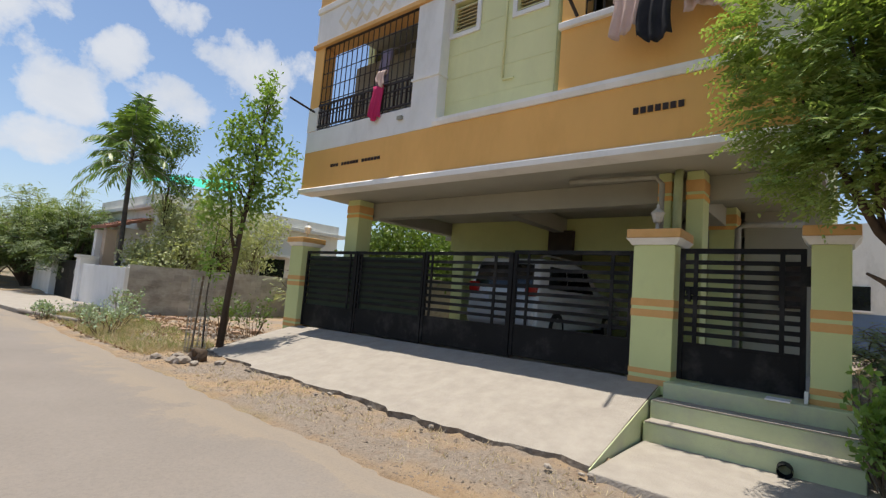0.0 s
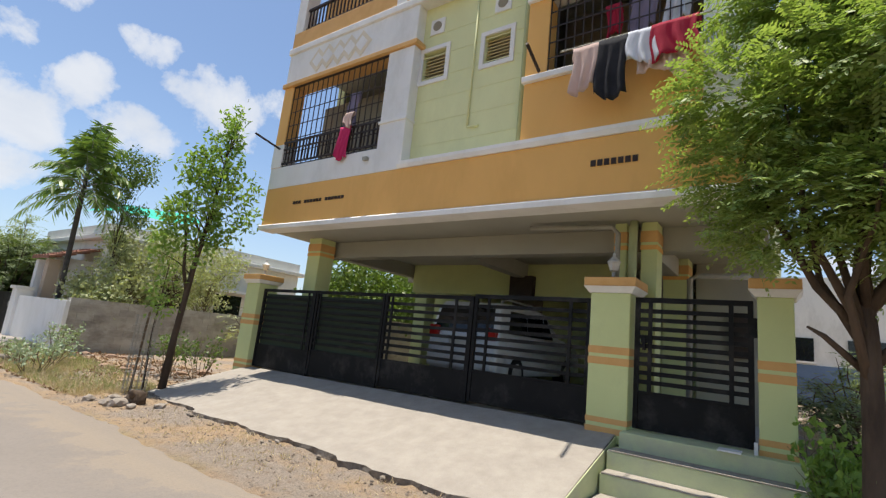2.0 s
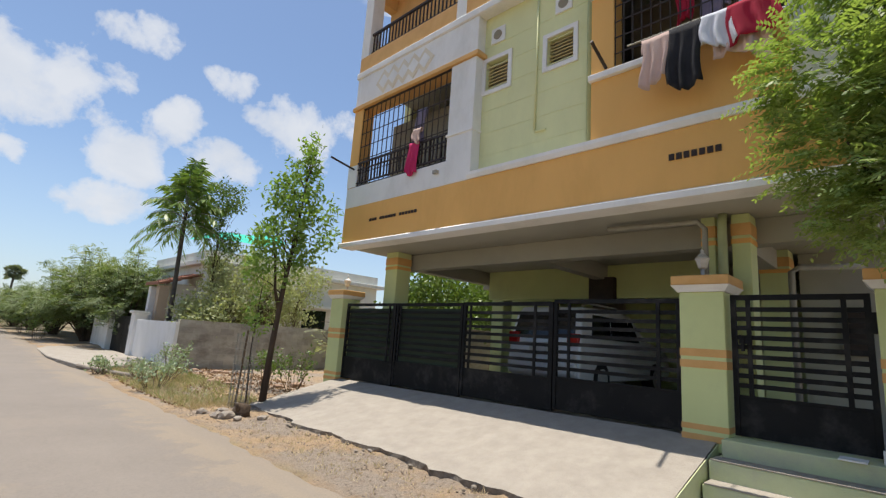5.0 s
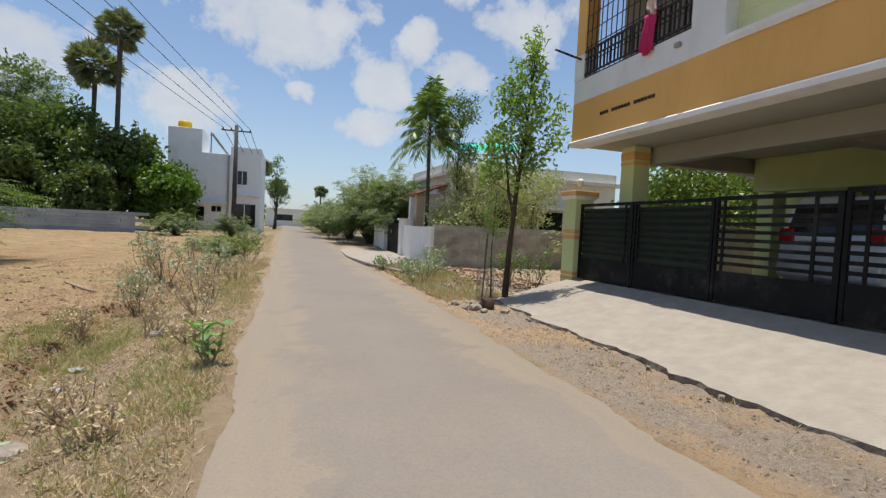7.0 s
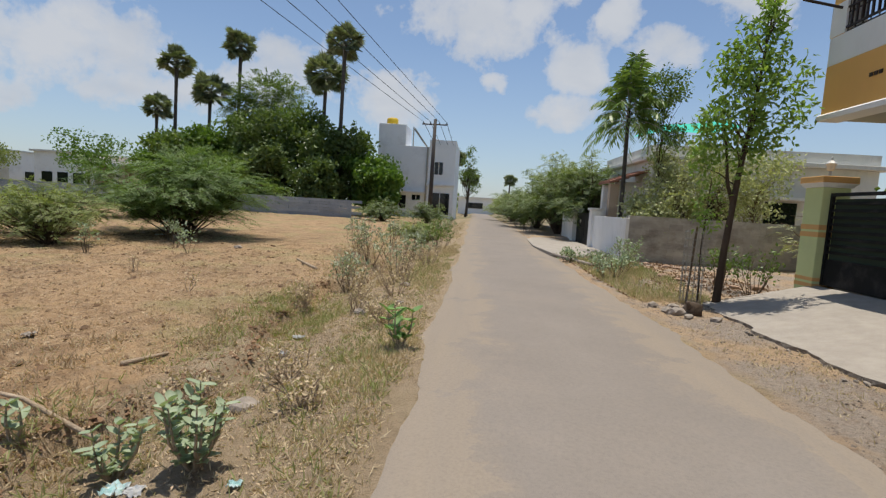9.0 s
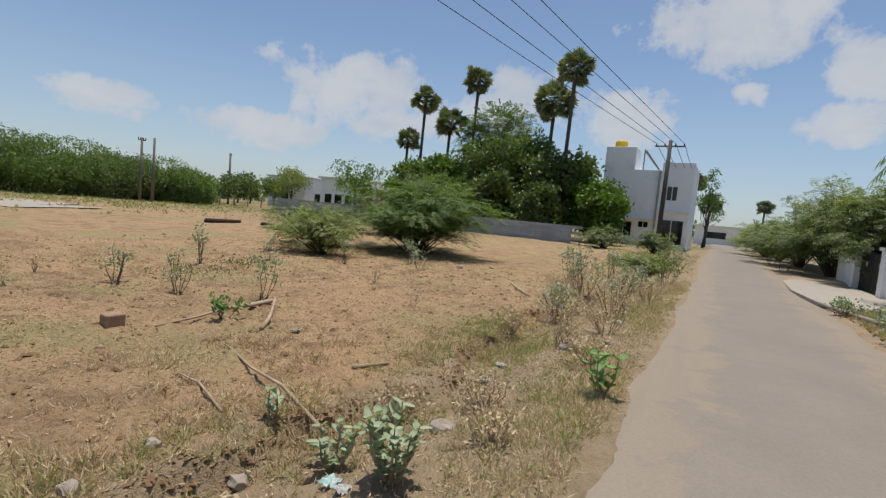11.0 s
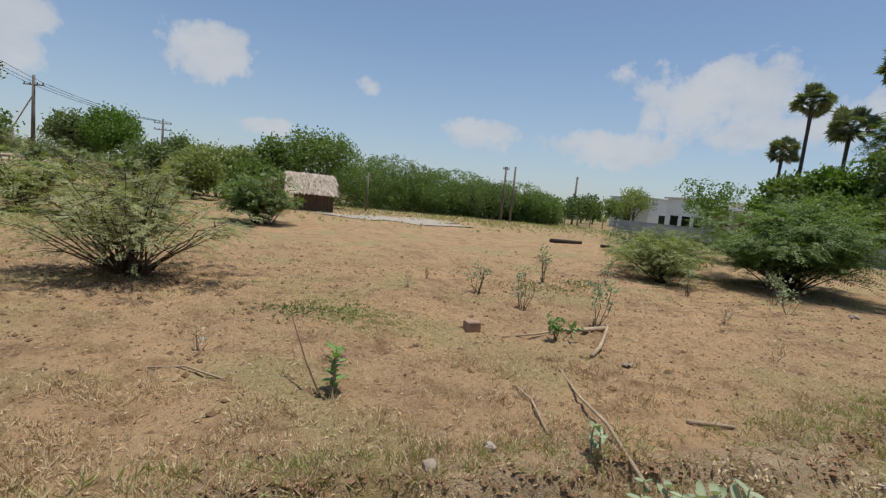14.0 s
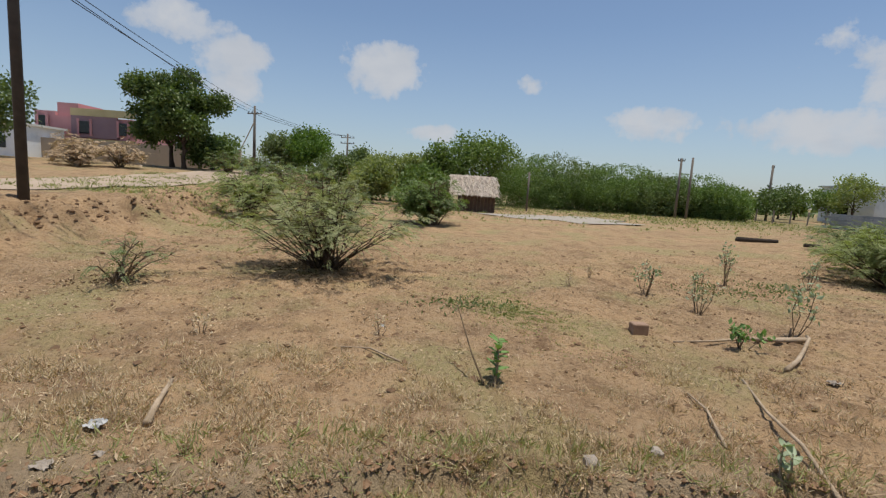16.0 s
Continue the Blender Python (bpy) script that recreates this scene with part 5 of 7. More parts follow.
def weed(x, y, h, r, seed, material=L_PALE, n=220, label="pale leggy roadside weed", stems=9, leaf=0.06):
    g = random.Random(seed)
    z0 = float(land(x, y))
    t = thing("roadside_weed", (x, y, z0), label, "weed", "roadside weeds")
    s, pp = Shape(), []
    for i in range(stems):
        a = g.uniform(0, 2 * math.pi)
        k = g.uniform(0.2, 1)
        tip = Vector((x + r * k * math.cos(a), y + r * k * math.sin(a), z0 + h * g.uniform(0.6, 1.0)))
        foot = Vector((x + 0.2 * r * math.cos(a), y + 0.2 * r * math.sin(a), z0 - 0.02))
        m = foot.lerp(tip, 0.5) + Vector((g.uniform(-1, 1), g.uniform(-1, 1), 0)) * 0.08
        s.tube([foot, m, tip], [0.008, 0.006, 0.003], 4, caps=False)
        for j in range(5):
            e = m.lerp(tip, 0.2 * j) + Vector((g.uniform(-1, 1), g.uniform(-1, 1), g.uniform(0, 1))) * 0.15 * h
            s.tube([m.lerp(tip, 0.15 * j), e], [0.004, 0.002], 3, caps=False)
            pp += [e, e, tip]
    part("stem", s, PALEWOOD if material is STRAW else TWIG, t, kind="stuff")
    lv = Leaves(seed)
    idx = lv.r.integers(0, len(pp), n)
    p = np.array([tuple(q) for q in pp])[idx] + lv.r.normal(0, 0.045, (n, 3))
    lv.blades(p, lv.r.normal(0, 1, (n, 3)) + np.array([0, 0, 0.5]), lv.r.uniform(0.6, 1.2, n) * leaf, lv.r.uniform(0.6, 1.2, n) * leaf * 0.6)
    part("foliage", lv.shape(), material, t)


# ---------------------------------------------------------------- neem by the steps
nb = (4.92, -0.50, float(land(4.92, -0.5)))
neem = thing("neem_tree", nb, "leafy green neem tree beside the entrance steps", "tree")
nl = Leaves(21)
nblobs = [((4.95, -0.95, 4.0), (0.8, 0.85, 1.0))]
gn = random.Random(77)
for i in range(30):
    d = Vector((gn.gauss(0, 1), gn.gauss(0, 1), gn.gauss(0, 1))).normalized()
    k = gn.uniform(0.75, 1.05)
    p = Vector((4.95 + 1.05 * k * d.x, -0.98 + 1.08 * k * d.y, 4.0 + 1.6 * k * d.z))
    q = gn.uniform(0.22, 0.48)
    nblobs.append((tuple(p), (q, q, q * 0.75)))
nblobs += [((4.8, 0.25, 3.1), (0.45, 0.42, 0.4)), ((4.65, -0.3, 2.75), (0.5, 0.5, 0.38)), ((4.85, 0.0, 2.55), (0.4, 0.36, 0.26)), ((4.9, -0.1, 4.8), (0.5, 0.5, 0.5)), ((4.7, 0.3, 3.8), (0.45, 0.4, 0.45)), ((4.5, -0.8, 2.7), (0.5, 0.5, 0.4)), ((4.8, -1.2, 2.5), (0.5, 0.5, 0.35)), ((4.45, -1.5, 2.8), (0.45, 0.45, 0.35))]
nc, ndir = nl.shell(nblobs, 7000, 0.42)
ndir = unit((ndir + nl.r.normal(0, 0.5, ndir.shape)) * np.array([1, 1, 0.4]) + np.array([0, 0, 0.1]))
nl.pinnate(nc, ndir, nl.r.uniform(0.2, 0.36, len(nc)), 8, 0.076, 0.028, 0.25)
ns = limbs((nb[0], nb[1], -0.1), (4.9, -0.66, 4.6), 0.09, [tuple(nc[i]) for i in range(0, len(nc), 640)], 4)
ns.tube([(4.9, -0.55, 1.75), (4.85, -0.27, 2.1), (4.75, 0.0, 2.7), (4.8, 0.2, 3.2)], [0.042, 0.032, 0.022, 0.01], 7)
ns.tube([(4.91, -0.57, 1.95), (5.0, -0.9, 2.4), (5.05, -1.4, 3.1), (5.05, -1.7, 3.8)], [0.06, 0.045, 0.03, 0.012], 7)
ns.tube([(4.9, -0.52, 1.5), (4.8, -0.3, 1.72), (4.75, -0.2, 1.78)], [0.03, 0.02, 0.01], 6)
part("trunk", ns, BARK, neem, smooth=True)
part("crown", nl.shape(), L_NEEM, neem)
for i, (x, y, h) in enumerate([(5.3, -0.5, 0.7), (5.7, -0.75, 0.9), (5.25, -0.38, 0.7), (5.55, -0.4, 0.9), (5.95, -0.42, 1.1), (6.6, -0.5, 0.7), (5.5, -1.2, 0.6)]):
    weed(x, y, h, 0.35, 60 + i, L_YOUNG, 300, "bushy green weed beside the steps", 12, 0.09)
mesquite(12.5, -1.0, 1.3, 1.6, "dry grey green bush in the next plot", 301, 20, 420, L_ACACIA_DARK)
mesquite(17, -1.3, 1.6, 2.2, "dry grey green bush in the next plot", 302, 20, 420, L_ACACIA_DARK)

# ---------------------------------------------------------------- young tree on the verge
sb = (4.38, 8.66, float(land(4.38, 8.66)))
yt = thing("young_tree", sb, "slender young tree with bright green leaves on the verge", "tree")
yl = Leaves(33)
yblobs = [((4.62, 8.6, 4.35), (0.48, 0.5, 0.55)), ((4.78, 8.6, 5.0), (0.28, 0.3, 0.36)), ((4.45, 8.6, 3.45), (0.6, 0.55, 0.42)), ((4.95, 8.5, 3.8), (0.5, 0.45, 0.34)), ((4.15, 8.7, 2.95), (0.5, 0.45, 0.32)),
          ((4.8, 8.5, 2.95), (0.45, 0.4, 0.3)), ((4.3, 8.6, 4.0), (0.4, 0.4, 0.36)), ((5.2, 8.5, 3.3), (0.28, 0.28, 0.2)), ((3.95, 8.7, 2.5), (0.3, 0.3, 0.2)), ((4.5, 8.6, 2.45), (0.35, 0.3, 0.22))]
yblobs = [(c, (a * 0.86, b * 0.86, d)) for c, (a, b, d) in yblobs]
yc = yl.clumps(yblobs, 215, 15, 0.17, 0.125, 0.052, 0.45, 0.25)
ts = Shape().tube([(4.38, 8.66, -0.05), (4.42, 8.65, 1.0), (4.5, 8.63, 2.2), (4.62, 8.6, 3.4), (4.75, 8.6, 5.1)], [0.07, 0.055, 0.045, 0.03, 0.008], 8)
ts.tube([(4.47, 8.64, 1.75), (4.35, 8.66, 2.15), (4.28, 8.66, 2.7), (4.2, 8.68, 3.1)], [0.035, 0.028, 0.02, 0.008], 7)
for i in range(0, len(yc), 11):
    c = Vector(yc[i])
    u = min(0.95, max(0.4, (c.z - 0.6) / 5.0))
    a = Vector((4.38 + 0.37 * u, 8.63, 5.1 * u))
    ts.tube([a, a.lerp(c, 0.5) + Vector((0, 0, 0.05)), c], [0.014, 0.009, 0.004], 5, caps=False)
part("trunk", ts, BARK, yt, smooth=True)
part("crown", yl.shape(), L_YOUNG, yt)
cg = thing("tree_guard", (3.95, 8.7, 0.05), "rusty wire mesh guard round a thin sapling", "tree guard")
for i in range(14):
    a = 2 * math.pi * i / 14
    part("wire", Shape().tube([(3.97 + 0.17 * math.cos(a), 8.72 + 0.17 * math.sin(a), 0.0), (3.97 + 0.17 * math.cos(a), 8.72 + 0.17 * math.sin(a), 1.3)], 0.004, 4), GREYPIPE, cg)
for k in range(10):
    z = 0.1 + 0.13 * k
    part("hoop", Shape().tube([(3.97 + 0.17 * math.cos(2 * math.pi * i / 16), 8.72 + 0.17 * math.sin(2 * math.pi * i / 16), z) for i in range(17)], 0.004, 4), GREYPIPE, cg)
part("stake", Shape().tube([(3.9, 8.7, -0.05), (3.97, 8.72, 1.35)], 0.018, 6), TWIG, cg)
sm = thing("sapling", (4.12, 8.75, 0.05), "thin sapling with sparse leaves inside a wire guard", "sapling")
part("stem", Shape().tube([(4.12, 8.75, -0.02), (4.08, 8.74, 1.0), (4.12, 8.72, 2.2)], [0.02, 0.016, 0.006], 6), BARK, sm)
sl = Leaves(8)
sl.clumps([((4.1, 8.72, 1.75), (0.25, 0.25, 0.45))], 26, 8, 0.14, 0.1, 0.045)
part("foliage", sl.shape(), L_YOUNG, sm)
solo("tree_stump", Shape().lump((3.6, 7.75, 0.09), 0.13, 3, (1, 1, 0.9), 0.7).lump((3.68, 7.9, 0.06), 0.11, 5, (1, 1.3, 0.8), 0.7).tube([(3.55, 7.7, 0.1), (3.48, 7.66, 0.22)], [0.05, 0.03], 7), BARK, "charred stump beside the ramp", "stump", smooth=True)
for i, (x, y, r) in enumerate([(3.4, 7.75, 0.11), (3.28, 7.85, 0.08), (3.45, 7.5, 0.06), (3.2, 8.3, 0.07), (3.5, 8.2, 0.09), (3.8, 7.4, 0.07)]):
    solo("rock", Shape().lump((x, y, r * 0.4), r, 20 + i, (1.2, 1, 0.7), 0.5), STONE, "pale angular rock on the verge", "rock", "rocks on the verge")

# ---------------------------------------------------------------- neighbour's compound
cw = thing("compound_wall", (5.05, 16, 0.05), "weathered grey block compound wall with a white end", "wall")
gz0 = -0.1
for r_ in range(8):
    z = gz0 + 0.2 * r_
    for i in range(14):
        x0 = 5.06 + 0.42 * i + (0.21 if r_ % 2 else 0)
        part("block", bx(x0, x0 + 0.412, 15.95 + 0.006 * ((i * 7 + r_ * 3) % 3), 16.13, z, z + 0.192), BLOCKWALL, cw)
part("mortar_core", bx(5.06, 11.2, 15.965, 16.12, gz0, 1.5), BLOCKWALL, cw)
part("white_wall", bx(4.95, 5.058, 15.93, 20.2, gz0, 1.41), WHITE, cw, "white plastered wall end", bevel=0.01)
part("far_wall", bx(4.97, 5.1, 24.8, 27.5, gz0, 1.45), WHITE, cw, bevel=0.01)
for y in (20.2, 24.0):
    p = part("gate_post", bx(4.86, 5.3, y, y + 0.5, gz0, 1.62), WHITE, cw, "white gate post with a dark cap", bevel=0.01)
    part("cap", bx(4.8, 5.36, y - 0.06, y + 0.56, 1.62, 1.72), GREYHOUSE, p)
for i in range(2):
    g = thing("house_gate", (5.08, 21.6 + 1.65 * i, 0.1), "black sheet iron gate in the white wall", "gate", "house gate leaves")
    part("sheet", bx(5.06, 5.09, 20.72 + 1.64 * i, 22.34 + 1.64 * i, 0.1, 1.5), BLACK_IRON, g)
    part("rail", bx(5.03, 5.06, 20.72 + 1.64 * i, 22.34 + 1.64 * i, 0.75, 0.81), BLACK_IRON, g)
    part("ornament", Shape().tube([(5.03, 21.5 + 1.64 * i, 1.1), (5.06, 21.5 + 1.64 * i, 1.1)], 0.09, 10), GREYPIPE, g)
apron = Shape().prism([(2.45, 19.0), (2.75, 15.9), (3.3, 15.6), (4.2, 16.2), (4.95, 17.5), (4.95, 25.2), (3.6, 26.5), (2.6, 23)], "z", 0.0, 0.13)
solo("concrete_apron", apron, CONCRETE, "pale concrete apron before the neighbour's gate", "pavement", kind="structure", bevel=0.02)
solo("kerb_pipe", Shape().tube([(2.75, 16.0, 0.1), (3.2, 14.6, 0.07), (3.5, 13.6, 0.06)], 0.055, 8), STONE, "pale pipe lying along the verge", "pipe", smooth=True)

hs = thing("neighbour_house", (10.5, 25, 0.1), "weathered grey white single storey house behind a wall", "house")
part("wall", bx(7.0, 15.5, 20.0, 27.0, -0.1, 3.75), GREYHOUSE, hs, bevel=0.02)
part("roof_slab", bx(6.75, 15.8, 19.7, 27.3, 3.75, 3.92), GREYHOUSE, hs, bevel=0.02)
part("parapet", bx(7.0, 15.5, 20.0, 20.2, 3.92, 4.35), GREYHOUSE, hs)
part("parapet", bx(7.0, 7.2, 20.2, 27.0, 3.92, 4.35), GREYHOUSE, hs)
part("sunshade", bx(8.3, 12.9, 19.45, 20.0, 2.45, 2.55), WHITE, hs)
part("window", bx(8.8, 10.2, 19.97, 19.998, 1.2, 2.35), GLASS, hs)
part("window", bx(11.4, 12.6, 19.97, 19.998, 1.2, 2.35), GLASS, hs)
part("porch_wall", bx(5.9, 7.0, 21.0, 21.2, -0.1, 2.9), WHITE, hs)
part("porch_pillar", bx(5.6, 5.95, 20.6, 20.95, -0.1, 2.75), BEIGE, hs)
part("porch_pillar", bx(5.6, 5.95, 21.7, 22.0, -0.1, 2.75), WHITE, hs)
lt = part("lean_to_roof", Shape().prism([(5.48, 2.76), (7.0, 3.32), (7.0, 3.40), (5.48, 2.84)], "y", 20.3, 22.1), TILE, hs, "red clay tiled lean-to roof")
for i in range(6):
    y = 20.32 + 0.3 * i
    for k in range(4):
        x = 5.48 + 0.38 * k
        z = 2.71 + (x - 5.1) * 0.7 / 1.9
        part("tile", Shape().prism([(y, z + 0.0), (y + 0.07, z + 0.05), (y + 0.2, z + 0.05), (y + 0.27, z)], "x", x, x + 0.39), TILE, lt)
sn = Shape()
for i in range(13):
    for j in range(7):
        u, v = i / 12, j / 6
        sn.v.append((6.6 + 3.9 * u, 20.6 + 1.2 * v, 4.7 + 0.12 * math.sin(u * 5.5 + 0.6) * (1 - 0.5 * v) + (0.1 + 0.42 * min(1.0, 3 * u)) * v + 0.6 * u))
sn.f = [(i * 7 + j, i * 7 + j + 1, (i + 1) * 7 + j + 1, (i + 1) * 7 + j) for i in range(12) for j in range(6)]
nt = thing("shade_net", (8.2, 22.5, 4.0), "green shade net stretched on poles over the roof", "awning")
part("net", sn, NET, nt, smooth=True)
for x, y, z in ((6.95, 20.62, 4.85), (10.45, 20.62, 5.5), (7.9, 21.78, 5.42), (10.45, 21.78, 5.75)):
    part("pole", Shape().tube([(x, y, 3.9), (x, y, z)], 0.03, 6), TWIG, nt)

# areca palm, moringa and shrubs in the compound
ap = thing("areca_palm", (5.45, 18.3, 0), "areca palm with arching feather fronds", "palm tree")
part("trunk", Shape().tube([(5.45, 18.3, -0.1), (5.43, 18.3, 2.5), (5.4, 18.3, 4.6), (5.4, 18.3, 5.6)], [0.1, 0.075, 0.07, 0.05], 9), GREYBARK, ap, smooth=True)
al = Leaves(70)
gs_, ga = Shape(), random.Random(70)
for i in range(46):
    a = 2.4 * i + ga.uniform(-0.3, 0.3)
    e = 1.52 - 1.5 * (i / 45) ** 1.3 + ga.uniform(-0.1, 0.1)
    d = Vector((math.cos(a) * math.cos(e), math.sin(a) * math.cos(e), math.sin(e)))
    ln = ga.uniform(1.5, 2.0) - 0.35 * i / 45
    root = Vector((5.4, 18.3, 5.75 - 1.1 * i / 45))
    pts = [root + d * ln * u + Vector((0, 0, -0.12 - 0.68 * i / 45)) * ln * u ** 2.2 for u in [k / 18 for k in range(19)]]
    gs_.tube(pts, [0.022 * (1 - 0.8 * k / 18) for k in range(19)], 4, caps=False)
    for k in range(4, 19):
        ax = (pts[k] - pts[k - 1]).normalized()
        sd = ax.cross(Vector((0, 0, 1))).normalized()
        for q in (-1, 1):
            o = (sd * q * ga.uniform(0.5, 0.9) + ax * 0.6 + Vector((0, 0, -0.75)) * ga.uniform(0.6, 1.3)).normalized()
            al.flat_blades([tuple(pts[k])], [tuple(o)], [tuple(ax + Vector((ga.uniform(-1, 1), ga.uniform(-1, 1), 0)) * 0.5)], [0.5 * (1.1 - 0.5 * abs(k / 18 - 0.5)) * ga.uniform(0.8, 1.15)], [0.085])
part("stalk", gs_, GREYPIPE, ap)
part("foliage", al.shape(), L_ARECA, ap)
tree("moringa_tree", (6.6, 18.2, 0), 6.5, [((6.5, 18.2, 5.9), (0.5, 0.5, 0.75)), ((7.0, 18.3, 6.3), (0.4, 0.4, 0.6)), ((6.1, 18.2, 5.1), (0.5, 0.5, 0.5)), ((6.9, 18.1, 4.4), (0.5, 0.5, 0.4))], L_MID, "thin moringa tree with light feathery leaves", 71, 0.04, 150, 16, 0.24, 0.12, 0.07)
for i, (x, y, r, h) in enumerate([(6.9, 17.3, 1.2, 4.0), (8.3, 17.2, 1.45, 4.5), (9.7, 17.6, 1.4, 4.2), (5.9, 16.9, 0.8, 2.5), (7.4, 18.4, 1.2, 4.4)]):
    tree("shrub", (x, y, 0), h * 0.7, round_blobs(x, y, h * 0.6, r, 80 + i, 9, h * 0.42 / r), L_CREEPER, "straggling shrub with yellowing leaves behind the wall", 80 + i, 0.03, 330, 7, 0.26, 0.12, 0.085, TWIG, "shrubs behind the wall", 0.15, category="shrub", tips=110)
mesquite(10.6, 15.3, 1.5, 2.4, "bare twiggy thorn bush by the wall", 90, 30, 130, L_CREEPER, bare=0.75)
for i, (x, y, r, h) in enumerate([(4.9, 28.5, 2.2, 4.3), (5.8, 31.5, 2.7, 5.0), (4.4, 34.0, 2.6, 4.2), (6.2, 37.5, 2.8, 4.6), (4.0, 40.0, 2.2, 3.0), (3.6, 46, 2.6, 3.0), (5.5, 52, 3.0, 3.6), (4.6, 61, 3, 3.4), (5.6, 24.6, 1.7, 4.3), (6.2, 27.0, 2.1, 5.0)]):
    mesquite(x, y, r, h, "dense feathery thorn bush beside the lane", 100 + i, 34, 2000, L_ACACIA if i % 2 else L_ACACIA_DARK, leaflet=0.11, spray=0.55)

# trees behind the parking floor
for i, (x, y, r, h) in enumerate([(12.5, 13.0, 1.8, 4.0), (15.5, 12.2, 2.0, 4.6), (19.5, 11.5, 2.4, 4.6), (22.5, 8.0, 2.5, 4.4), (11.2, 11.0, 1.7, 4.6), (13.8, 10.9, 1.8, 4.8), (17.0, 10.6, 2.0, 5.2), (20.5, 9.4, 2.0, 5.2)]):
    tree("garden_tree", (x, y, 0), h * 0.6, round_blobs(x, y, h * 0.55, r, 120 + i, 8, 0.95), (L_MID, L_BRIGHT, L_MID, L_ACACIA, L_MID)[i % 5], "leafy green tree behind the building", 120 + i, 0.09, 380, 12, 0.4, 0.17, 0.11, group="trees behind the building")

# house beyond the next plot
h2 = thing("roadside_house", (31, -7, 0), "pale house with a blue dado and a wide window", "house")
part("wall", bx(28, 36, -16, 1.5, -0.1, 6.0), GREYHOUSE, h2)
part("dado", bx(27.95, 27.995, -16, 1.5, 0.2, 2.0), BLUEPAINT, h2, "blue painted dado")
for i in range(5):
    w = part("window", bx(27.93, 27.99, -0.9 - 3 * i, 0.9 - 3 * i, 2.15, 3.2), GLASS, h2)
    part("mullion", bx(27.88, 27.928, -0.04 - 3 * i, 0.04 - 3 * i, 2.15, 3.2), WHITE, w)
    part("sill", bx(27.86, 27.928, -0.95 - 3 * i, 0.95 - 3 * i, 2.08, 2.15), WHITE, w)

# ---------------------------------------------------------------- far end of the lane
wb = thing("white_building", (-6.2, 52, 0.3), "bluish white two storey building with a yellow tank", "building")
part("wall", bx(-9.9, -2.2, 48.0, 57.0, 0.0, 7.05), BLUE_WHITE, wb, bevel=0.03)
part("parapet", bx(-4.8, -2.2, 48.0, 48.2, 7.05, 7.75), BLUE_WHITE, wb)
part("parapet", bx(-2.4, -2.2, 48.2, 57.0, 7.05, 7.75), BLUE_WHITE, wb)
part("stair_block", bx(-9.9, -7.2, 48.0, 52.0, 7.05, 9.1), BLUE_WHITE, wb, bevel=0.03)
part("ledge", bx(-4.9, -2.1, 47.7, 48.0, 3.3, 3.45), WHITE, wb)
part("ledge", bx(-9.0, -5.0, 47.5, 48.0, 2.5, 2.62), WHITE, wb)
for a in ((-4.2, -3.4, 4.4, 5.6), (-8.3, -6.9, 0.9, 2.2), (-6.3, -5.5, 1.8, 2.3), (-4.5, -2.6, 0.5, 2.6)):
    w = part("window", bx(a[0], a[1], 47.95, 47.998, a[2], a[3]), GLASS, wb)
    part("frame", bx((a[0] + a[1]) / 2 - 0.03, (a[0] + a[1]) / 2 + 0.03, 47.93, 47.949, a[2], a[3]), WHITE, w)
part("rain_pipe", Shape().tube([(-4.95, 47.9, 0.4), (-4.95, 47.9, 7.0)], 0.09, 8), GREYPIPE, wb)
part("roof_stair", Shape().box(-6.6, -6.5, 48.6, 48.7, 7.05, 9.0).prism([(-6.5, 8.7), (-5.2, 7.05), (-5.0, 7.05), (-6.4, 8.9)], "y", 48.5, 49.2), GREYPIPE, wb)
part("lean_to", Shape().prism([(-4.4, 7.75), (-2.6, 7.45), (-2.6, 7.55), (-4.4, 7.85)], "y", 48.2, 51), TILE, wb)
solo("water_tank", Shape().lathe(-8.95, 50, [(0.55, 9.1), (0.58, 9.2), (0.58, 9.8), (0.45, 9.95), (0.15, 10.02)], 20), TANK, "yellow plastic water tank on the roof", "water tank", smooth=True)

bw = thing("boundary_wall", (-22, 36, 0.1), "long blue grey concrete block boundary wall", "wall")
for r_ in range(7):
    z = -0.1 + 0.215 * r_
    for i in range(20):
        x1 = -8.4 - 1.6 * i - (0.8 if r_ % 2 else 0)
        part("block", bx(x1 - 1.585, x1, 35.9 + 0.02 * ((i + r_ * 2) % 3), 36.1, z, z + 0.205), BLUEGREY, bw)

fh = thing("far_house", (3, 90, 0.3), "low white house at the lane's end", "house", "houses at the lane's end")
part("wall", bx(-3.2, 3.2, 87, 94, 0.1, 3.0), BLUE_WHITE, fh)
part("window", bx(-1.6, 1.2, 86.95, 86.99, 1.2, 2.2), GLASS, fh)
part("roof", bx(-3.5, 3.5, 86.6, 94.4, 3.0, 3.2), WHITE, fh)
fh2 = thing("far_house", (7, 92, 0.3), "low grey house behind bushes at the lane's end", "house", "houses at the lane's end")
part("wall", bx(4.5, 9.0, 89, 96, 0.1, 2.8), GREYHOUSE, fh2)
part("window", bx(5.6, 6.8, 88.95, 88.99, 1.0, 2.0), GLASS, fh2)
part("roof", bx(4.3, 9.2, 88.7, 96.3, 2.8, 3.0), WHITE, fh2)


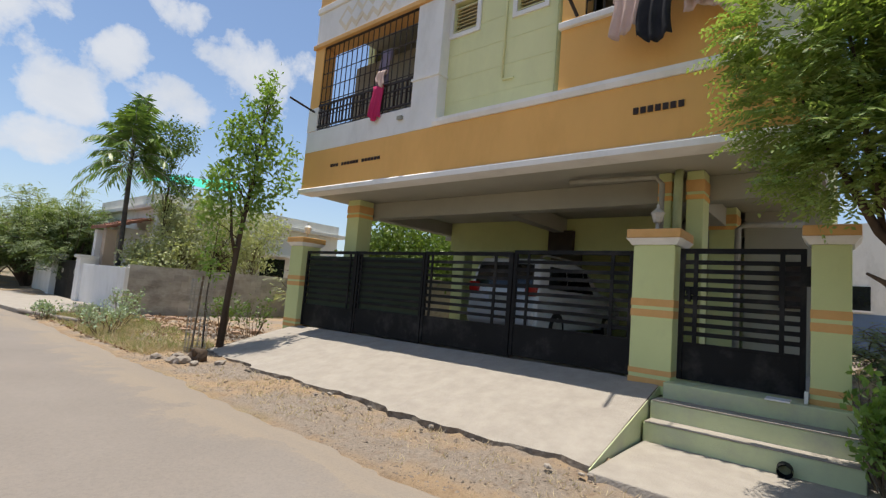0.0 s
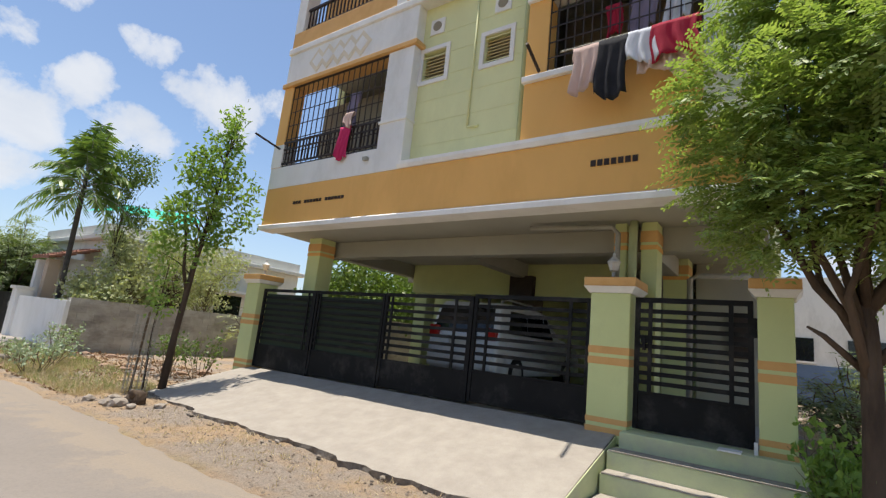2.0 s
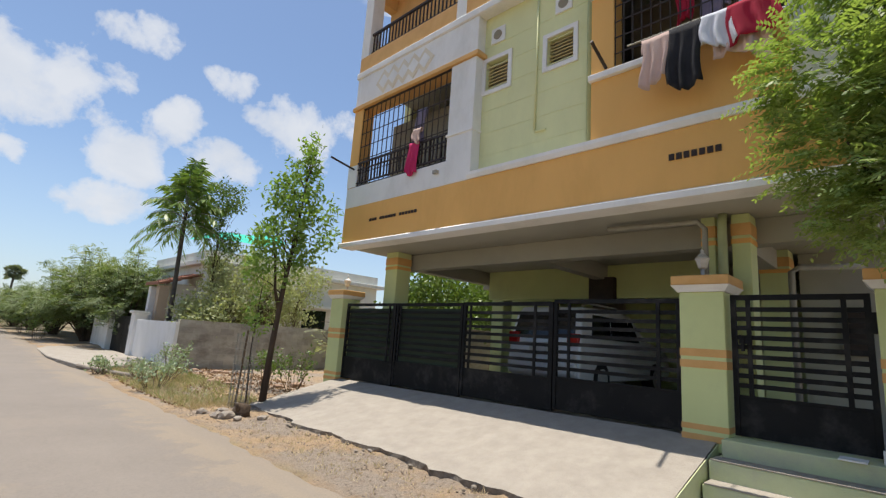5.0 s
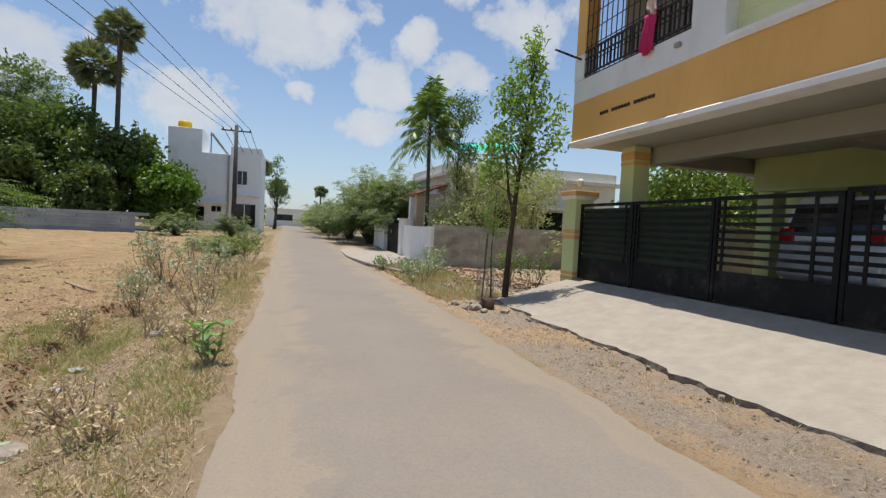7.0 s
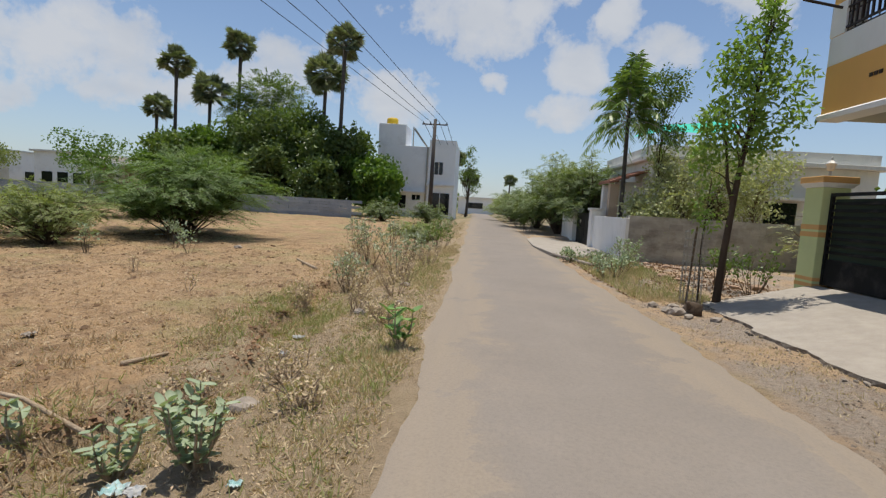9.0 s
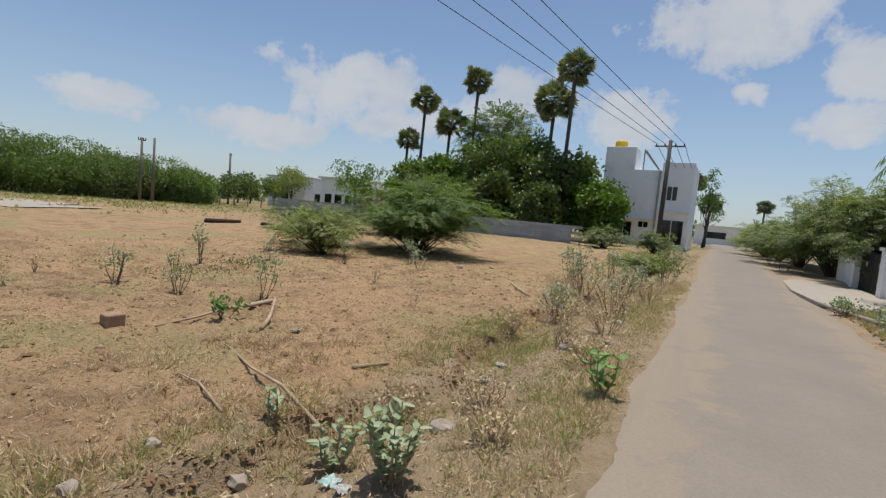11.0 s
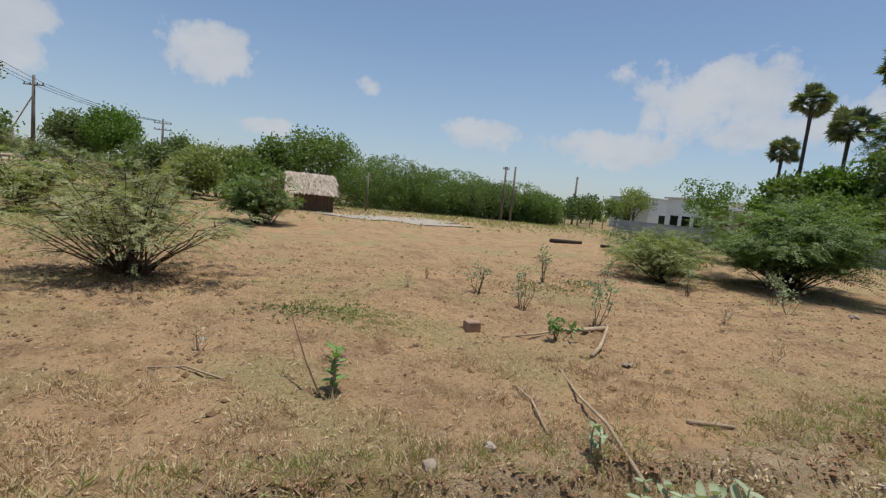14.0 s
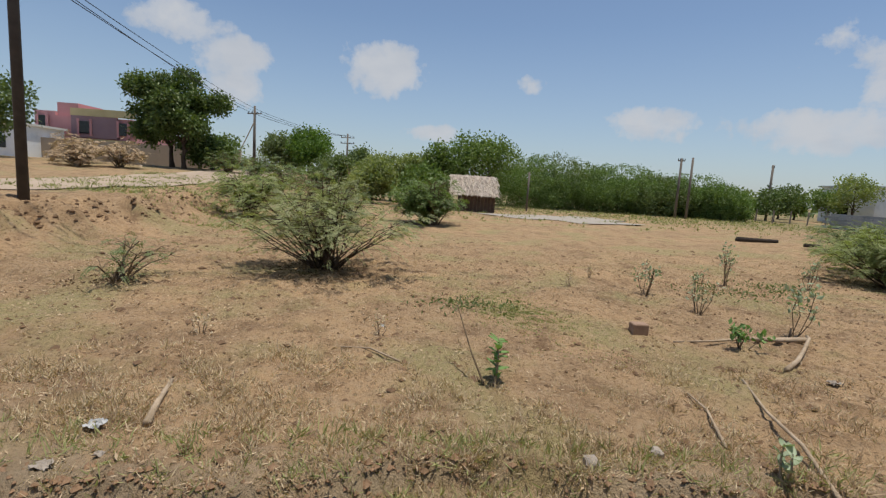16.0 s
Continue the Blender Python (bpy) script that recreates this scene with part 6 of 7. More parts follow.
def power_pole(x, y, top, label, arms=((0.35, 1.0),), r0=0.16, r1=0.1, turn=0.0, material=POLE, lean=0.0):
    z0 = float(land(x, y))
    p = thing("power_pole", (x, y, z0), label, "power pole", "power poles")
    part("shaft", Shape().tube([(x, y, z0 - 0.2), (x + lean, y, top)], [r0, r1], 8), material, p, smooth=True)
    c, s = math.cos(turn), math.sin(turn)
    for down, half in arms:
        z = top - down
        part("cross_arm", Shape().tube([(x + lean - half * c, y - half * s, z), (x + lean + half * c, y + half * s, z)], 0.05, 6), material, p)
        for k in (-0.9, -0.35, 0.35, 0.9):
            xx, yy = x + lean + half * k * c, y + half * k * s
            part("insulator", Shape().lathe(xx, yy, [(0.02, z + 0.04), (0.05, z + 0.08), (0.03, z + 0.12), (0.045, z + 0.16), (0.015, z + 0.2)], 8), BLACK_IRON, p)


power_pole(-3.5, 38, 8.0, "weathered concrete power pole with a cross arm", ((0.4, 1.0),), 0.19, 0.13, 0.0, BACKLIT_POLE, 0.05)
power_pole(-12.1, -9.65, 12.1, "tall dark power pole on the field's edge", ((0.4, 0.9), (1.4, 0.7), (5.9, 0.8)), 0.125, 0.1, 0.3, BACKLIT_POLE, 0.05)
power_pole(-47, -15.9, 8.0, "power pole with a stay wire beside the side road", ((0.7, 0.8),), 0.16, 0.1, 1.2)
power_pole(-62, -9.5, 7.4, "distant power pole above the bushes", ((0.5, 0.9), (1.2, 0.9)), 0.16, 0.1, 1.4)
power_pole(-42.2, 23.0, 5.4, "leaning pole with a forked head", ((0.2, 0.3),), 0.12, 0.09, 1.3, POLE, 0.0)
power_pole(-41.8, 23.8, 5.5, "plain pale pole beside a forked one", (), 0.12, 0.09)
power_pole(-40, 5.6, 5.3, "thin pole standing behind the hut", (), 0.09, 0.06, 0, POLE, 0.3)
power_pole(-52, 38.6, 6.2, "distant pole above the bushes", ((0.3, 0.2),), 0.14, 0.12)
power_pole(-38, 8.6, 3.2, "short pale post beside the hut", (), 0.08, 0.07)


def cable(a, b, sag, r=0.014):
    a, b = Vector(a), Vector(b)
    pts = [a.lerp(b, i / 24) - Vector((0, 0, sag * 4 * (i / 24) * (1 - i / 24))) for i in range(25)]
    solo("power_cable", Shape().tube(pts, r, 5), WIRE, "black overhead power cable between poles", "cable", "overhead cables")


for k, end, sag in ((-0.9, (-12.5, -9.7, 9.2), 0.15), (-0.35, (-12.3, -9.7, 10.2), 0.15), (0.35, (-11.6, -9.5, 10.8), 0.0), (0.9, (-11.2, -9.4, 11.8), 0.0)):
    cable((-3.45 + k, 38, 7.78), end, sag, 0.015)
    cable((-3.45 + k, 38, 7.78), (-3.2 + k, 84, 8.2), 0.8, 0.02)
for k in (-0.9, 0.0, 0.9):
    cable((-12.05 + 0.8 * k, -9.65 + 0.25 * k, 6.3 + 0.2 * abs(k)), (-47 + 0.3 * k, -15.9 + 0.75 * k, 7.5), 0.25, 0.014)
    cable((-47 + 0.3 * k, -15.9 + 0.75 * k, 7.5), (-62 + 0.2 * k, -9.5 + 0.85 * k, 7.1), 0.4, 0.018)
solo("stay_wire", Shape().tube([(-46.9, -15.9, 6.5), (-46.0, -18.0, 1.3)], 0.05, 5), PALEWOOD, "pale stay of a power pole", "stay")
for d in (0.0, 0.5, 1.0):
    solo("yellow_post", Shape().tube([(-45.2, -15.2 - d, 1.0), (-45.2, -15.15 - d, 2.6)], 0.09, 8), TANK, "short yellow post at the pole's foot", "post", "yellow posts")

# grove and palms
tree("lane_tree", (-1.1, 58, 0.3), 8.0, [((-1.1, 58, 6.9), (0.9, 0.9, 1.0)), ((-0.5, 58, 5.4), (1.0, 0.9, 0.7)), ((-1.8, 58, 5.2), (0.8, 0.8, 0.6)), ((-0.9, 58, 8.0), (0.5, 0.5, 0.6)), ((-0.3, 58, 3.8), (0.8, 0.8, 0.6))], L_MID, "thin open tree beside the white building", 138, 0.07, 130, 12, 0.3, 0.22, 0.12, tips=30)
for x, y, z, r, s in ((-11.9, 42, 14.6, 1.75, 1), (-14.1, 44, 12.3, 2.2, 2), (-24.1, 48, 15.9, 1.75, 3), (-29.4, 46, 13.6, 1.7, 4), (-26.3, 46.5, 11.0, 2.0, 5), (-34.1, 50, 9.8, 1.7, 6), (6.6, 100, 7.2, 1.6, 7), (-3.0, 70, 8.2, 1.5, 8), (-1.0, 66, 5.2, 1.4, 9)):
    palmyra(x, y, z, r, 200 + s, 0.25)
grove = [(-27.5, 44, 2.8, 7.2, L_MID), (-24, 43, 2.2, 8.2, L_BRIGHT), (-21, 44, 2.8, 9.4, L_MID), (-18.5, 42, 3.0, 9.2, L_DARK), (-16, 43.5, 2.8, 10.6, L_MID), (-13.6, 42, 2.8, 8.6, L_DARK), (-11.2, 43, 2.6, 8.4, L_DARK), (-9.0, 41.5, 2.1, 5.6, L_BRIGHT),
         (-30.5, 46, 2.6, 6.0, L_BRIGHT), (-12.8, 39, 2.0, 5.0, L_DARK), (-17, 39, 2.2, 5.5, L_DARK), (-22, 39.5, 2.4, 5.2, L_MID), (-7.6, 40.6, 1.4, 4.2, L_BRIGHT)]
for i, (x, y, r, h, m) in enumerate(grove):
    bl = round_blobs(x, y, h * 0.66, r, 140 + i, 9, h * 0.32 / r) + round_blobs(x, y - 0.3, h * 0.3, r * 0.8, 160 + i, 5, h * 0.22 / r)
    tree("grove_tree", (x, y, float(land(x, y))), h * 0.8, bl, m, "dense green tree in the grove behind the wall" if m is not L_BRIGHT else "bright green leafy tree at the grove's edge", 140 + i, 0.17, 430, 12, 0.46, 0.4, 0.23, group="grove trees", inner=0.4, tips=20)
bamboo = Leaves(180)
bc, bdir = bamboo.shell([((-20.5, 46, 10.8), (2.6, 1.5, 2.0)), ((-18.3, 45.5, 10.2), (1.6, 1.2, 1.6)), ((-22.8, 46, 9.6), (1.6, 1.2, 1.4))], 800, 0.3)
bamboo.pinnate(bc, bdir + np.array([0, 0, 0.5]), bamboo.r.uniform(0.8, 1.6, 800), 8, 0.34, 0.08, 0.6)
bt = thing("feathery_tree", (-20.3, 46, 0.2), "tall feathery light green tree above the grove", "tree")
part("trunk", limbs((-20.3, 46, 0.1), (-20.3, 46, 10), 0.14, [tuple(c) for c in bc[::14]], 181), BARK, bt)
part("crown", bamboo.shape(), L_MID, bt)

# white house and trees at the field's far corner
fw = thing("field_house", (-43, 52, 0.3), "grey white house with arched openings across the field", "house")
part("wall", bx(-48.0, -42.0, 50, 58, 0.0, 4.6), BLUE_WHITE, fw)
part("roof", bx(-48.3, -41.7, 49.7, 58.3, 4.6, 4.8), GREYHOUSE, fw)
for i in range(3):
    part("window", bx(-47.1 + 1.8 * i, -45.9 + 1.8 * i, 49.95, 49.99, 1.2, 2.5), GLASS, fw)
part("porch", bx(-42.0, -37.0, 50.5, 57, 0.0, 3.6), BEIGE, fw)
for i in range(4):
    part("pillar", bx(-41.7 + 1.3 * i, -41.3 + 1.3 * i, 50.2, 50.5, 0.0, 3.6), TILE if i % 2 else WHITE, fw)
fw2 = thing("field_house", (-58, 55, 0.3), "small grey house behind field posts", "house")
part("wall", bx(-62, -54, 53, 60, 0.0, 4.6), BLUE_WHITE, fw2)
part("window", bx(-59, -57.5, 52.95, 52.99, 1.2, 2.4), GLASS, fw2)
part("window", bx(-53.99, -53.95, 55, 56.5, 1.2, 2.4), GLASS, fw2)
part("roof", bx(-62.3, -53.7, 52.7, 60.3, 4.6, 4.8), GREYHOUSE, fw2)
for i, (x, y, r, h, m) in enumerate([(-37.6, 45, 3.0, 6.8, L_BRIGHT), (-52, 48.5, 2.4, 6.0, L_ACACIA), (-61, 49, 1.6, 3.2, L_MID), (-60, 46, 2.5, 4.2, L_DARK), (-50, 38, 2.2, 3.4, L_DARK), (-58, 34, 3.0, 3.6, L_MID), (-66, 30, 3.0, 4.0, L_DARK), (-57, 50, 2.0, 4.2, L_MID)]):
    tree("field_tree", (x, y, float(land(x, y))), h * 0.8, round_blobs(x, y, h * 0.62, r, 190 + i, 8, h * 0.38 / r), m, "green tree across the field", 190 + i, 0.13, 230, 10, 0.5, 0.3, 0.18, group="field trees")
for i in range(11):
    x, y = -46 + 0.5 * i, 31.5 + 1.35 * i
    solo("fence_post", Shape().tube([at_land(x, y, -0.1), at_land(x + 0.03, y, 1.25)], 0.07, 6), STONE, "pale stone fence post in the field", "fence post", "field fence posts")

# ---------------------------------------------------------------- field: bushes
mesquite(-9.85, -1.7, 2.2, 2.0, "wide feathery thorn bush with bare inner stems", 220, 64, 2300, L_DUSTY, leaflet=0.042, spray=0.3, base_r=0.26, vase=True)
mesquite(-7.85, -4.8, 1.0, 0.95, "small sparse thorn bush with brown twigs", 221, 11, 90, L_ACACIA_DARK, leaflet=0.045, spray=0.2, bare=0.3)
mesquite(-22.5, 0.4, 1.7, 2.5, "dark green thorn bush before the hut", 222, 30, 1100, L_MID, leaflet=0.11, spray=0.45)
mesquite(-22.0, 0.9, 1.4, 2.6, "dry grey thorn bush beside the hut", 223, 34, 350, L_ACACIA_DARK, bare=0.45, leaflet=0.09)
mesquite(-18.5, -3.5, 2.4, 2.6, "leggy grey brown thorn bush", 224, 44, 500, L_ACACIA_DARK, bare=0.4, leaflet=0.09, spray=0.4)
mesquite(-20.5, -7.0, 2.2, 2.2, "spreading thorn bush on the bank", 225, 30, 800, L_ACACIA, leaflet=0.1, spray=0.45)
mesquite(-10.4, 16.9, 3.1, 3.05, "large arching feathery thorn bush", 226, 90, 5200, L_THORN, leaflet=0.085, spray=0.75, droop=0.3, base_r=0.3, vase=True)
mesquite(-11.3, 12.4, 1.7, 1.7, "smaller grey green thorn bush", 227, 50, 1700, L_ACACIA, leaflet=0.05, spray=0.32, vase=True)
mesquite(-13.2, 14.4, 1.9, 1.6, "low thorn bush between larger ones", 228, 30, 900, L_ACACIA, leaflet=0.075, spray=0.36)
mesquite(-19.0, 18.5, 1.7, 1.4, "low thorn bush on the field", 229, 26, 700, L_ACACIA_DARK, leaflet=0.085, spray=0.4)
mesquite(-16.0, 22.5, 2.4, 1.7, "low thorn bush on the field", 230, 26, 800, L_ACACIA, leaflet=0.09, spray=0.42)
mesquite(-2.6, 22.5, 1.3, 1.1, "low green bush by the lane", 231, 26, 700, L_ACACIA, leaflet=0.08, spray=0.35)
mesquite(-3.2, 33.5, 1.5, 1.5, "dusty bush at the pole", 232, 24, 600, L_ACACIA_DARK, leaflet=0.09, spray=0.4)
mesquite(-6.5, 34.5, 1.8, 1.7, "dusty bush before the white building", 233, 24, 600, L_ACACIA_DARK, leaflet=0.09, spray=0.4)

# hut
ht = thing("thatched_hut", (-34.5, 4.1, 0.2), "small mud hut under a straw thatch", "hut")
part("wall", bx(-36.6, -33.1, 2.95, 5.3, 0.0, 1.5), MUD, ht)
part("ridge", Shape().prism([(-37.2, 1.2), (-34.9, 2.55), (-32.6, 1.2), (-32.9, 1.15), (-34.9, 2.35), (-36.9, 1.15)], "y", 2.15, 5.45), THATCH, ht)
tl = Leaves(240)
for sd in (1,):
    n = 1700
    u, v = tl.r.uniform(0, 1, n), tl.r.uniform(0, 1, n)
    p = np.stack([-34.85 + 2.2 * u, 2.1 + 3.4 * v, 2.62 - 1.3 * u], 1)
    tl.blades(p, np.stack([np.full(n, 1.0), tl.r.normal(0, 0.3, n), np.full(n, -0.62)], 1), 0.5, 0.06)
part("thatch", tl.shape(), leaf_mat("loose_straw", (0.40, 0.33, 0.28), (0.74, 0.66, 0.58), 0.1, 0.9), ht)
for i in range(10):
    y = 3.05 + 0.24 * i
    part("wall_post", Shape().tube([(-33.06, y, 0.1), (-33.05, y + 0.02, 1.5)], 0.04, 5), TWIG, ht)
pale = Shape()
for i in range(26):
    a = 2 * math.pi * i / 26
    k = 1 + 0.22 * math.sin(3 * a) + 0.15 * math.sin(7 * a + 1)
    x, y = -30.5 + 2.6 * k * math.cos(a), 9.6 + 4.6 * k * math.sin(a)
    pale.v.append((x, y, float(land(x, y)) + 0.04))
pale.v.append((-30.5, 9.6, float(land(-30.5, 9.6)) + 0.07))
pale.f = [(i, (i + 1) % 26, 26) for i in range(26)]
solo("pale_earth_patch", pale, CONCRETE, "pale bare threshing patch beside the hut", "ground", kind="structure")

# field's far side: thicket, trees, side road houses
thick = [(-47, 10.5, 2.8, 4.9), (-50, 14, 3.6, 5.6), (-48, 17, 2.8, 4.3), (-49, 20.5, 3.2, 4.9), (-47, 23.5, 2.6, 3.9), (-46, 26.5, 2.4, 4.2), (-45, 28.8, 1.8, 3.3), (-53, 31, 2.6, 2.6), (-55, 36, 2.4, 2.4), (-52, 26, 3, 3.6)]
for i, (x, y, r, h) in enumerate(thick):
    gd = random.Random(260 + i)
    dome = [((x, y, h * 0.62), (r * 1.3, r * 1.3, h * 0.38))]
    for k in range(7):
        a = 2 * math.pi * k / 7 + gd.uniform(-0.4, 0.4)
        q = r * gd.uniform(0.45, 0.75)
        dome.append(((x + r * gd.uniform(0.7, 1.1) * math.cos(a), y + r * gd.uniform(0.7, 1.15) * math.sin(a), h * gd.uniform(0.34, 0.66)), (q, q, h * gd.uniform(0.16, 0.26))))
    for k in range(5):
        a = 2 * math.pi * k / 5 + gd.uniform(-0.5, 0.5)
        dome.append(((x + r * 0.7 * math.cos(a), y + r * 0.8 * math.sin(a), h * 0.2), (r * 0.55, r * 0.6, h * 0.2)))
    tree("thicket_tree", (x, y, float(land(x, y))), h * 0.6, dome, (L_THORN, L_ACACIA_DARK, L_THORN)[i % 3], "broad low thorn tree in the thicket", 250 + i, 0.1, 1500, 12, 0.36, 0.19, 0.11, group="thicket trees", inner=0.84)
far_trees = [(-39.5, 5.0, 2.8, 6.5, L_MID), (-39, 1.8, 2.2, 5.3, L_MID), (-40, 0.0, 2.0, 4.4, L_ACACIA), (-42, -2.5, 2.4, 4.4, L_ACACIA), (-44, -5.5, 2.0, 4.8, L_ACACIA_DARK), (-46, -10.5, 2.2, 6.6, L_BRIGHT), (-48, -13.3, 2.2, 6.0, L_ACACIA_DARK), (-41, -7.3, 1.9, 3.9, L_ACACIA_DARK),
             (-39, -16.4, 1.7, 4.6, L_MID), (-38, -19.0, 2.8, 9.1, L_DARK), (-36.5, -17.4, 2.4, 7.6, L_DARK), (-31, -27.5, 2.8, 6.6, L_DARK), (-33, 0.2, 1.5, 3.2, L_MID), (-36, -3.5, 1.8, 3.4, L_ACACIA)]
for i, (x, y, r, h, m) in enumerate(far_trees):
    z = float(land(x, y))
    low = 0.66 if h > 7 else 0.55
    blobs = round_blobs(x, y, z + (h - z) * low, r, 280 + i, 10, (h - z) * (0.36 if h > 7 else 0.45) / r)
    if h > 7:
        gb = random.Random(700 + i)
        blobs = [((x + r * gb.uniform(-0.5, 0.5), y + r * gb.uniform(-0.85, 0.85), z + (h - z) * gb.uniform(0.34, 0.92)), (q, q, q * 0.7)) for q in [r * gb.uniform(0.22, 0.42) for k in range(15)]]
    tree("roadside_tree", (x, y, z), (h - z) * 0.8, blobs, m, "broad dark green shade tree by the side road" if h > 7 else "green tree beyond the field", 280 + i, 0.17 if h > 7 else 0.12, 1300 if h > 7 else 560, 11, 0.45, 0.26, 0.15, group="trees beyond the field")
for i, (x, y, r, h) in enumerate([(-31.5, -19.0, 1.4, 1.5), (-33.5, -23.0, 1.6, 1.7), (-29.8, -20.5, 1.2, 1.2), (-36, -14.0, 1.5, 1.6), (-33, -11.0, 1.3, 1.5), (-30, -8.5, 1.6, 1.6)]):
    mesquite(x, y, r * 1.15, h * 1.2, "dry brown bush by the side road", 320 + i, 34, 420, LITTER if i < 3 else L_ACACIA_DARK, leaflet=0.1, bare=0.5)

pk = thing("pink_house", (-54, -36, 2), "pink and mauve two storey house beyond the road", "house")
part("wall", bx(-58, -50, -37.0, -28.5, 1.5, 6.2), PINK, pk)
part("front_panel", bx(-50, -49.8, -34.6, -30.2, 4.2, 6.3), MAUVE, pk)
part("cream_band", bx(-50, -49.75, -34.6, -28.5, 6.3, 7.0), CREAM, pk)
part("cream_band", bx(-50, -49.75, -34.6, -28.5, 3.6, 4.1), CREAM, pk)
part("side_block", bx(-56, -50.02, -38.2, -36.2, 1.5, 6.6), PINK, pk)
part("stair_tower", bx(-54, -50.3, -36.2, -34.2, 6.2, 7.5), PINK, pk)
for y, z, w in ((-33.3, 4.6, 1.0), (-29.6, 4.6, 0.8), (-37.3, 4.9, 0.7)):
    o = part("window", bx(-49.79, -49.74, y - w / 2, y + w / 2, z, z + 1.2), GLASS, pk)
    part("frame", bx(-49.79, -49.7, y - w / 2 - 0.2, y - w / 2, z - 0.2, z + 1.4), PINK, o)
    part("frame", bx(-49.79, -49.7, y + w / 2, y + w / 2 + 0.2, z - 0.2, z + 1.4), PINK, o)
pw = thing("roadside_wall", (-45, -28, 2), "long beige plastered wall beyond the road", "wall")
part("wall", bx(-45.4, -45.1, -40, -16.5, 1.0, 3.75), BEIGE, pw)
gh = thing("white_cottage", (-44, -38, 2), "small white house beside the pink one", "house")
part("wall", bx(-48, -43, -41, -34.0, 1.0, 4.6), BLUE_WHITE, gh)
part("window", bx(-42.99, -42.95, -36.5, -35.3, 2.6, 3.6), GLASS, gh)
part("roof", bx(-48.2, -42.8, -41.2, -33.8, 4.6, 4.8), GREYHOUSE, gh)

# distant woods
dw = Leaves(400)
n = 22000
ang = dw.r.uniform(radians(-75), radians(150), n)
dist = dw.r.uniform(95, 210, n)
hgt = (2.2 + 2.2 * np.sin(ang * 9) ** 2 + 1.6 * np.sin(ang * 23 + 1) ** 2) * (dist / 130)
P = np.stack([-np.sin(ang) * dist, np.cos(ang) * dist, dw.r.uniform(-0.2, 1, n) ** 1 * hgt], 1)
dw.blades(P, dw.r.normal(0, 1, (n, 3)), dw.r.uniform(0.7, 1.7, n), dw.r.uniform(0.6, 1.3, n))
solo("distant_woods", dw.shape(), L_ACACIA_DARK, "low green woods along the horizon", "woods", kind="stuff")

# ---------------------------------------------------------------- field: small things
milkweed(-4.12, 1.06, 0.55, 2, 401, "young milkweed with upright green leaves on the field", 0.12, L_CALO_GREEN, 0.1, 0.12)
solo("dead_stem", Shape().tube([at_land(-4.1, 0.95, -0.02), at_land(-4.25, 0.82, 0.25), at_land(-4.6, 0.68, 0.62)], [0.012, 0.009, 0.004], 6), TWIG, "bare brown stem beside a milkweed", "twig")
for i, (x, y, h, n, m, lf) in enumerate([(-6.35, 5.9, 0.75, 4, L_CALO, 0.1), (-8.95, 4.83, 0.65, 6, L_CALO, 0.09), (-7.67, 5.2, 0.6, 6, L_PALE, 0.07), (-10.2, 7.3, 0.9, 6, L_CALO, 0.09), (-9.6, 6.3, 0.45, 5, L_CALO, 0.07), (-5.6, 4.6, 0.28, 6, L_CALO_GREEN, 0.1),
                                         (-10.5, 9.5, 0.7, 5, L_CALO, 0.08), (-9.2, 11.2, 0.8, 6, L_CALO, 0.1), (-8.4, 13.5, 0.8, 7, L_CALO, 0.1), (-7.2, 12.2, 0.6, 5, L_CALO, 0.09), (-9.3, 14.6, 0.7, 6, L_CALO, 0.1)]):
    weed(x, y, h, 0.22, 410 + i, m, 70, "leggy weed with sparse pale leaves on the field", n, lf)
milkweed(-1.35, 2.72, 0.52, 12, 430, "bushy grey green milkweed on the verge", 0.095, L_CALO, 0.1, 0.42)
milkweed(-1.95, 2.85, 0.36, 6, 431, "low grey green milkweed on the verge", 0.1, L_CALO, 0.1, 0.5)
milkweed(-2.6, 2.85, 0.25, 2, 432, "tiny milkweed seedling on the bank", 0.11, L_CALO, 0.2, 0.2)
milkweed(-0.52, 4.95, 0.5, 4, 433, "fresh green milkweed at the road's edge", 0.15, L_CALO_GREEN, 0.1, 0.35)
for i, (x, y, h, r, m) in enumerate([(-1.5, 11.0, 1.15, 0.55, L_PALE), (-2.4, 12.2, 1.0, 0.5, L_PALE), (-3.4, 14.6, 1.1, 0.6, L_PALE), (-1.4, 14.0, 0.8, 0.6, L_CALO), (-2.2, 9.4, 0.8, 0.4, L_PALE), (-1.0, 17.0, 0.8, 0.6, L_MID), (-1.3, 19.5, 0.9, 0.7, L_MID), (-2.8, 17.5, 1.0, 0.6, L_PALE), (-1.2, 23, 1.0, 0.8, L_PALE),
                                   (3.3, 11.3, 0.6, 0.6, L_CALO), (3.8, 12.4, 0.65, 0.6, L_CALO), (2.95, 14.6, 0.4, 0.4, L_CALO), (3.6, 13.2, 0.5, 0.5, L_PALE), (4.6, 14.6, 0.7, 0.5, L_CALO), (5.2, 10.2, 0.8, 0.5, L_MID), (5.6, 9.8, 0.9, 0.4, L_MID),
                                   (3.2, 29, 0.9, 0.8, L_MID), (3.1, 33, 1.0, 0.9, L_MID), (-1.6, 27, 1.0, 0.9, L_MID)]):
    weed(x, y, h, r, 450 + i, m, 260, "pale leggy weed on the verge" if m is L_PALE else "green broad leaved weed on the verge", 11, 0.085)
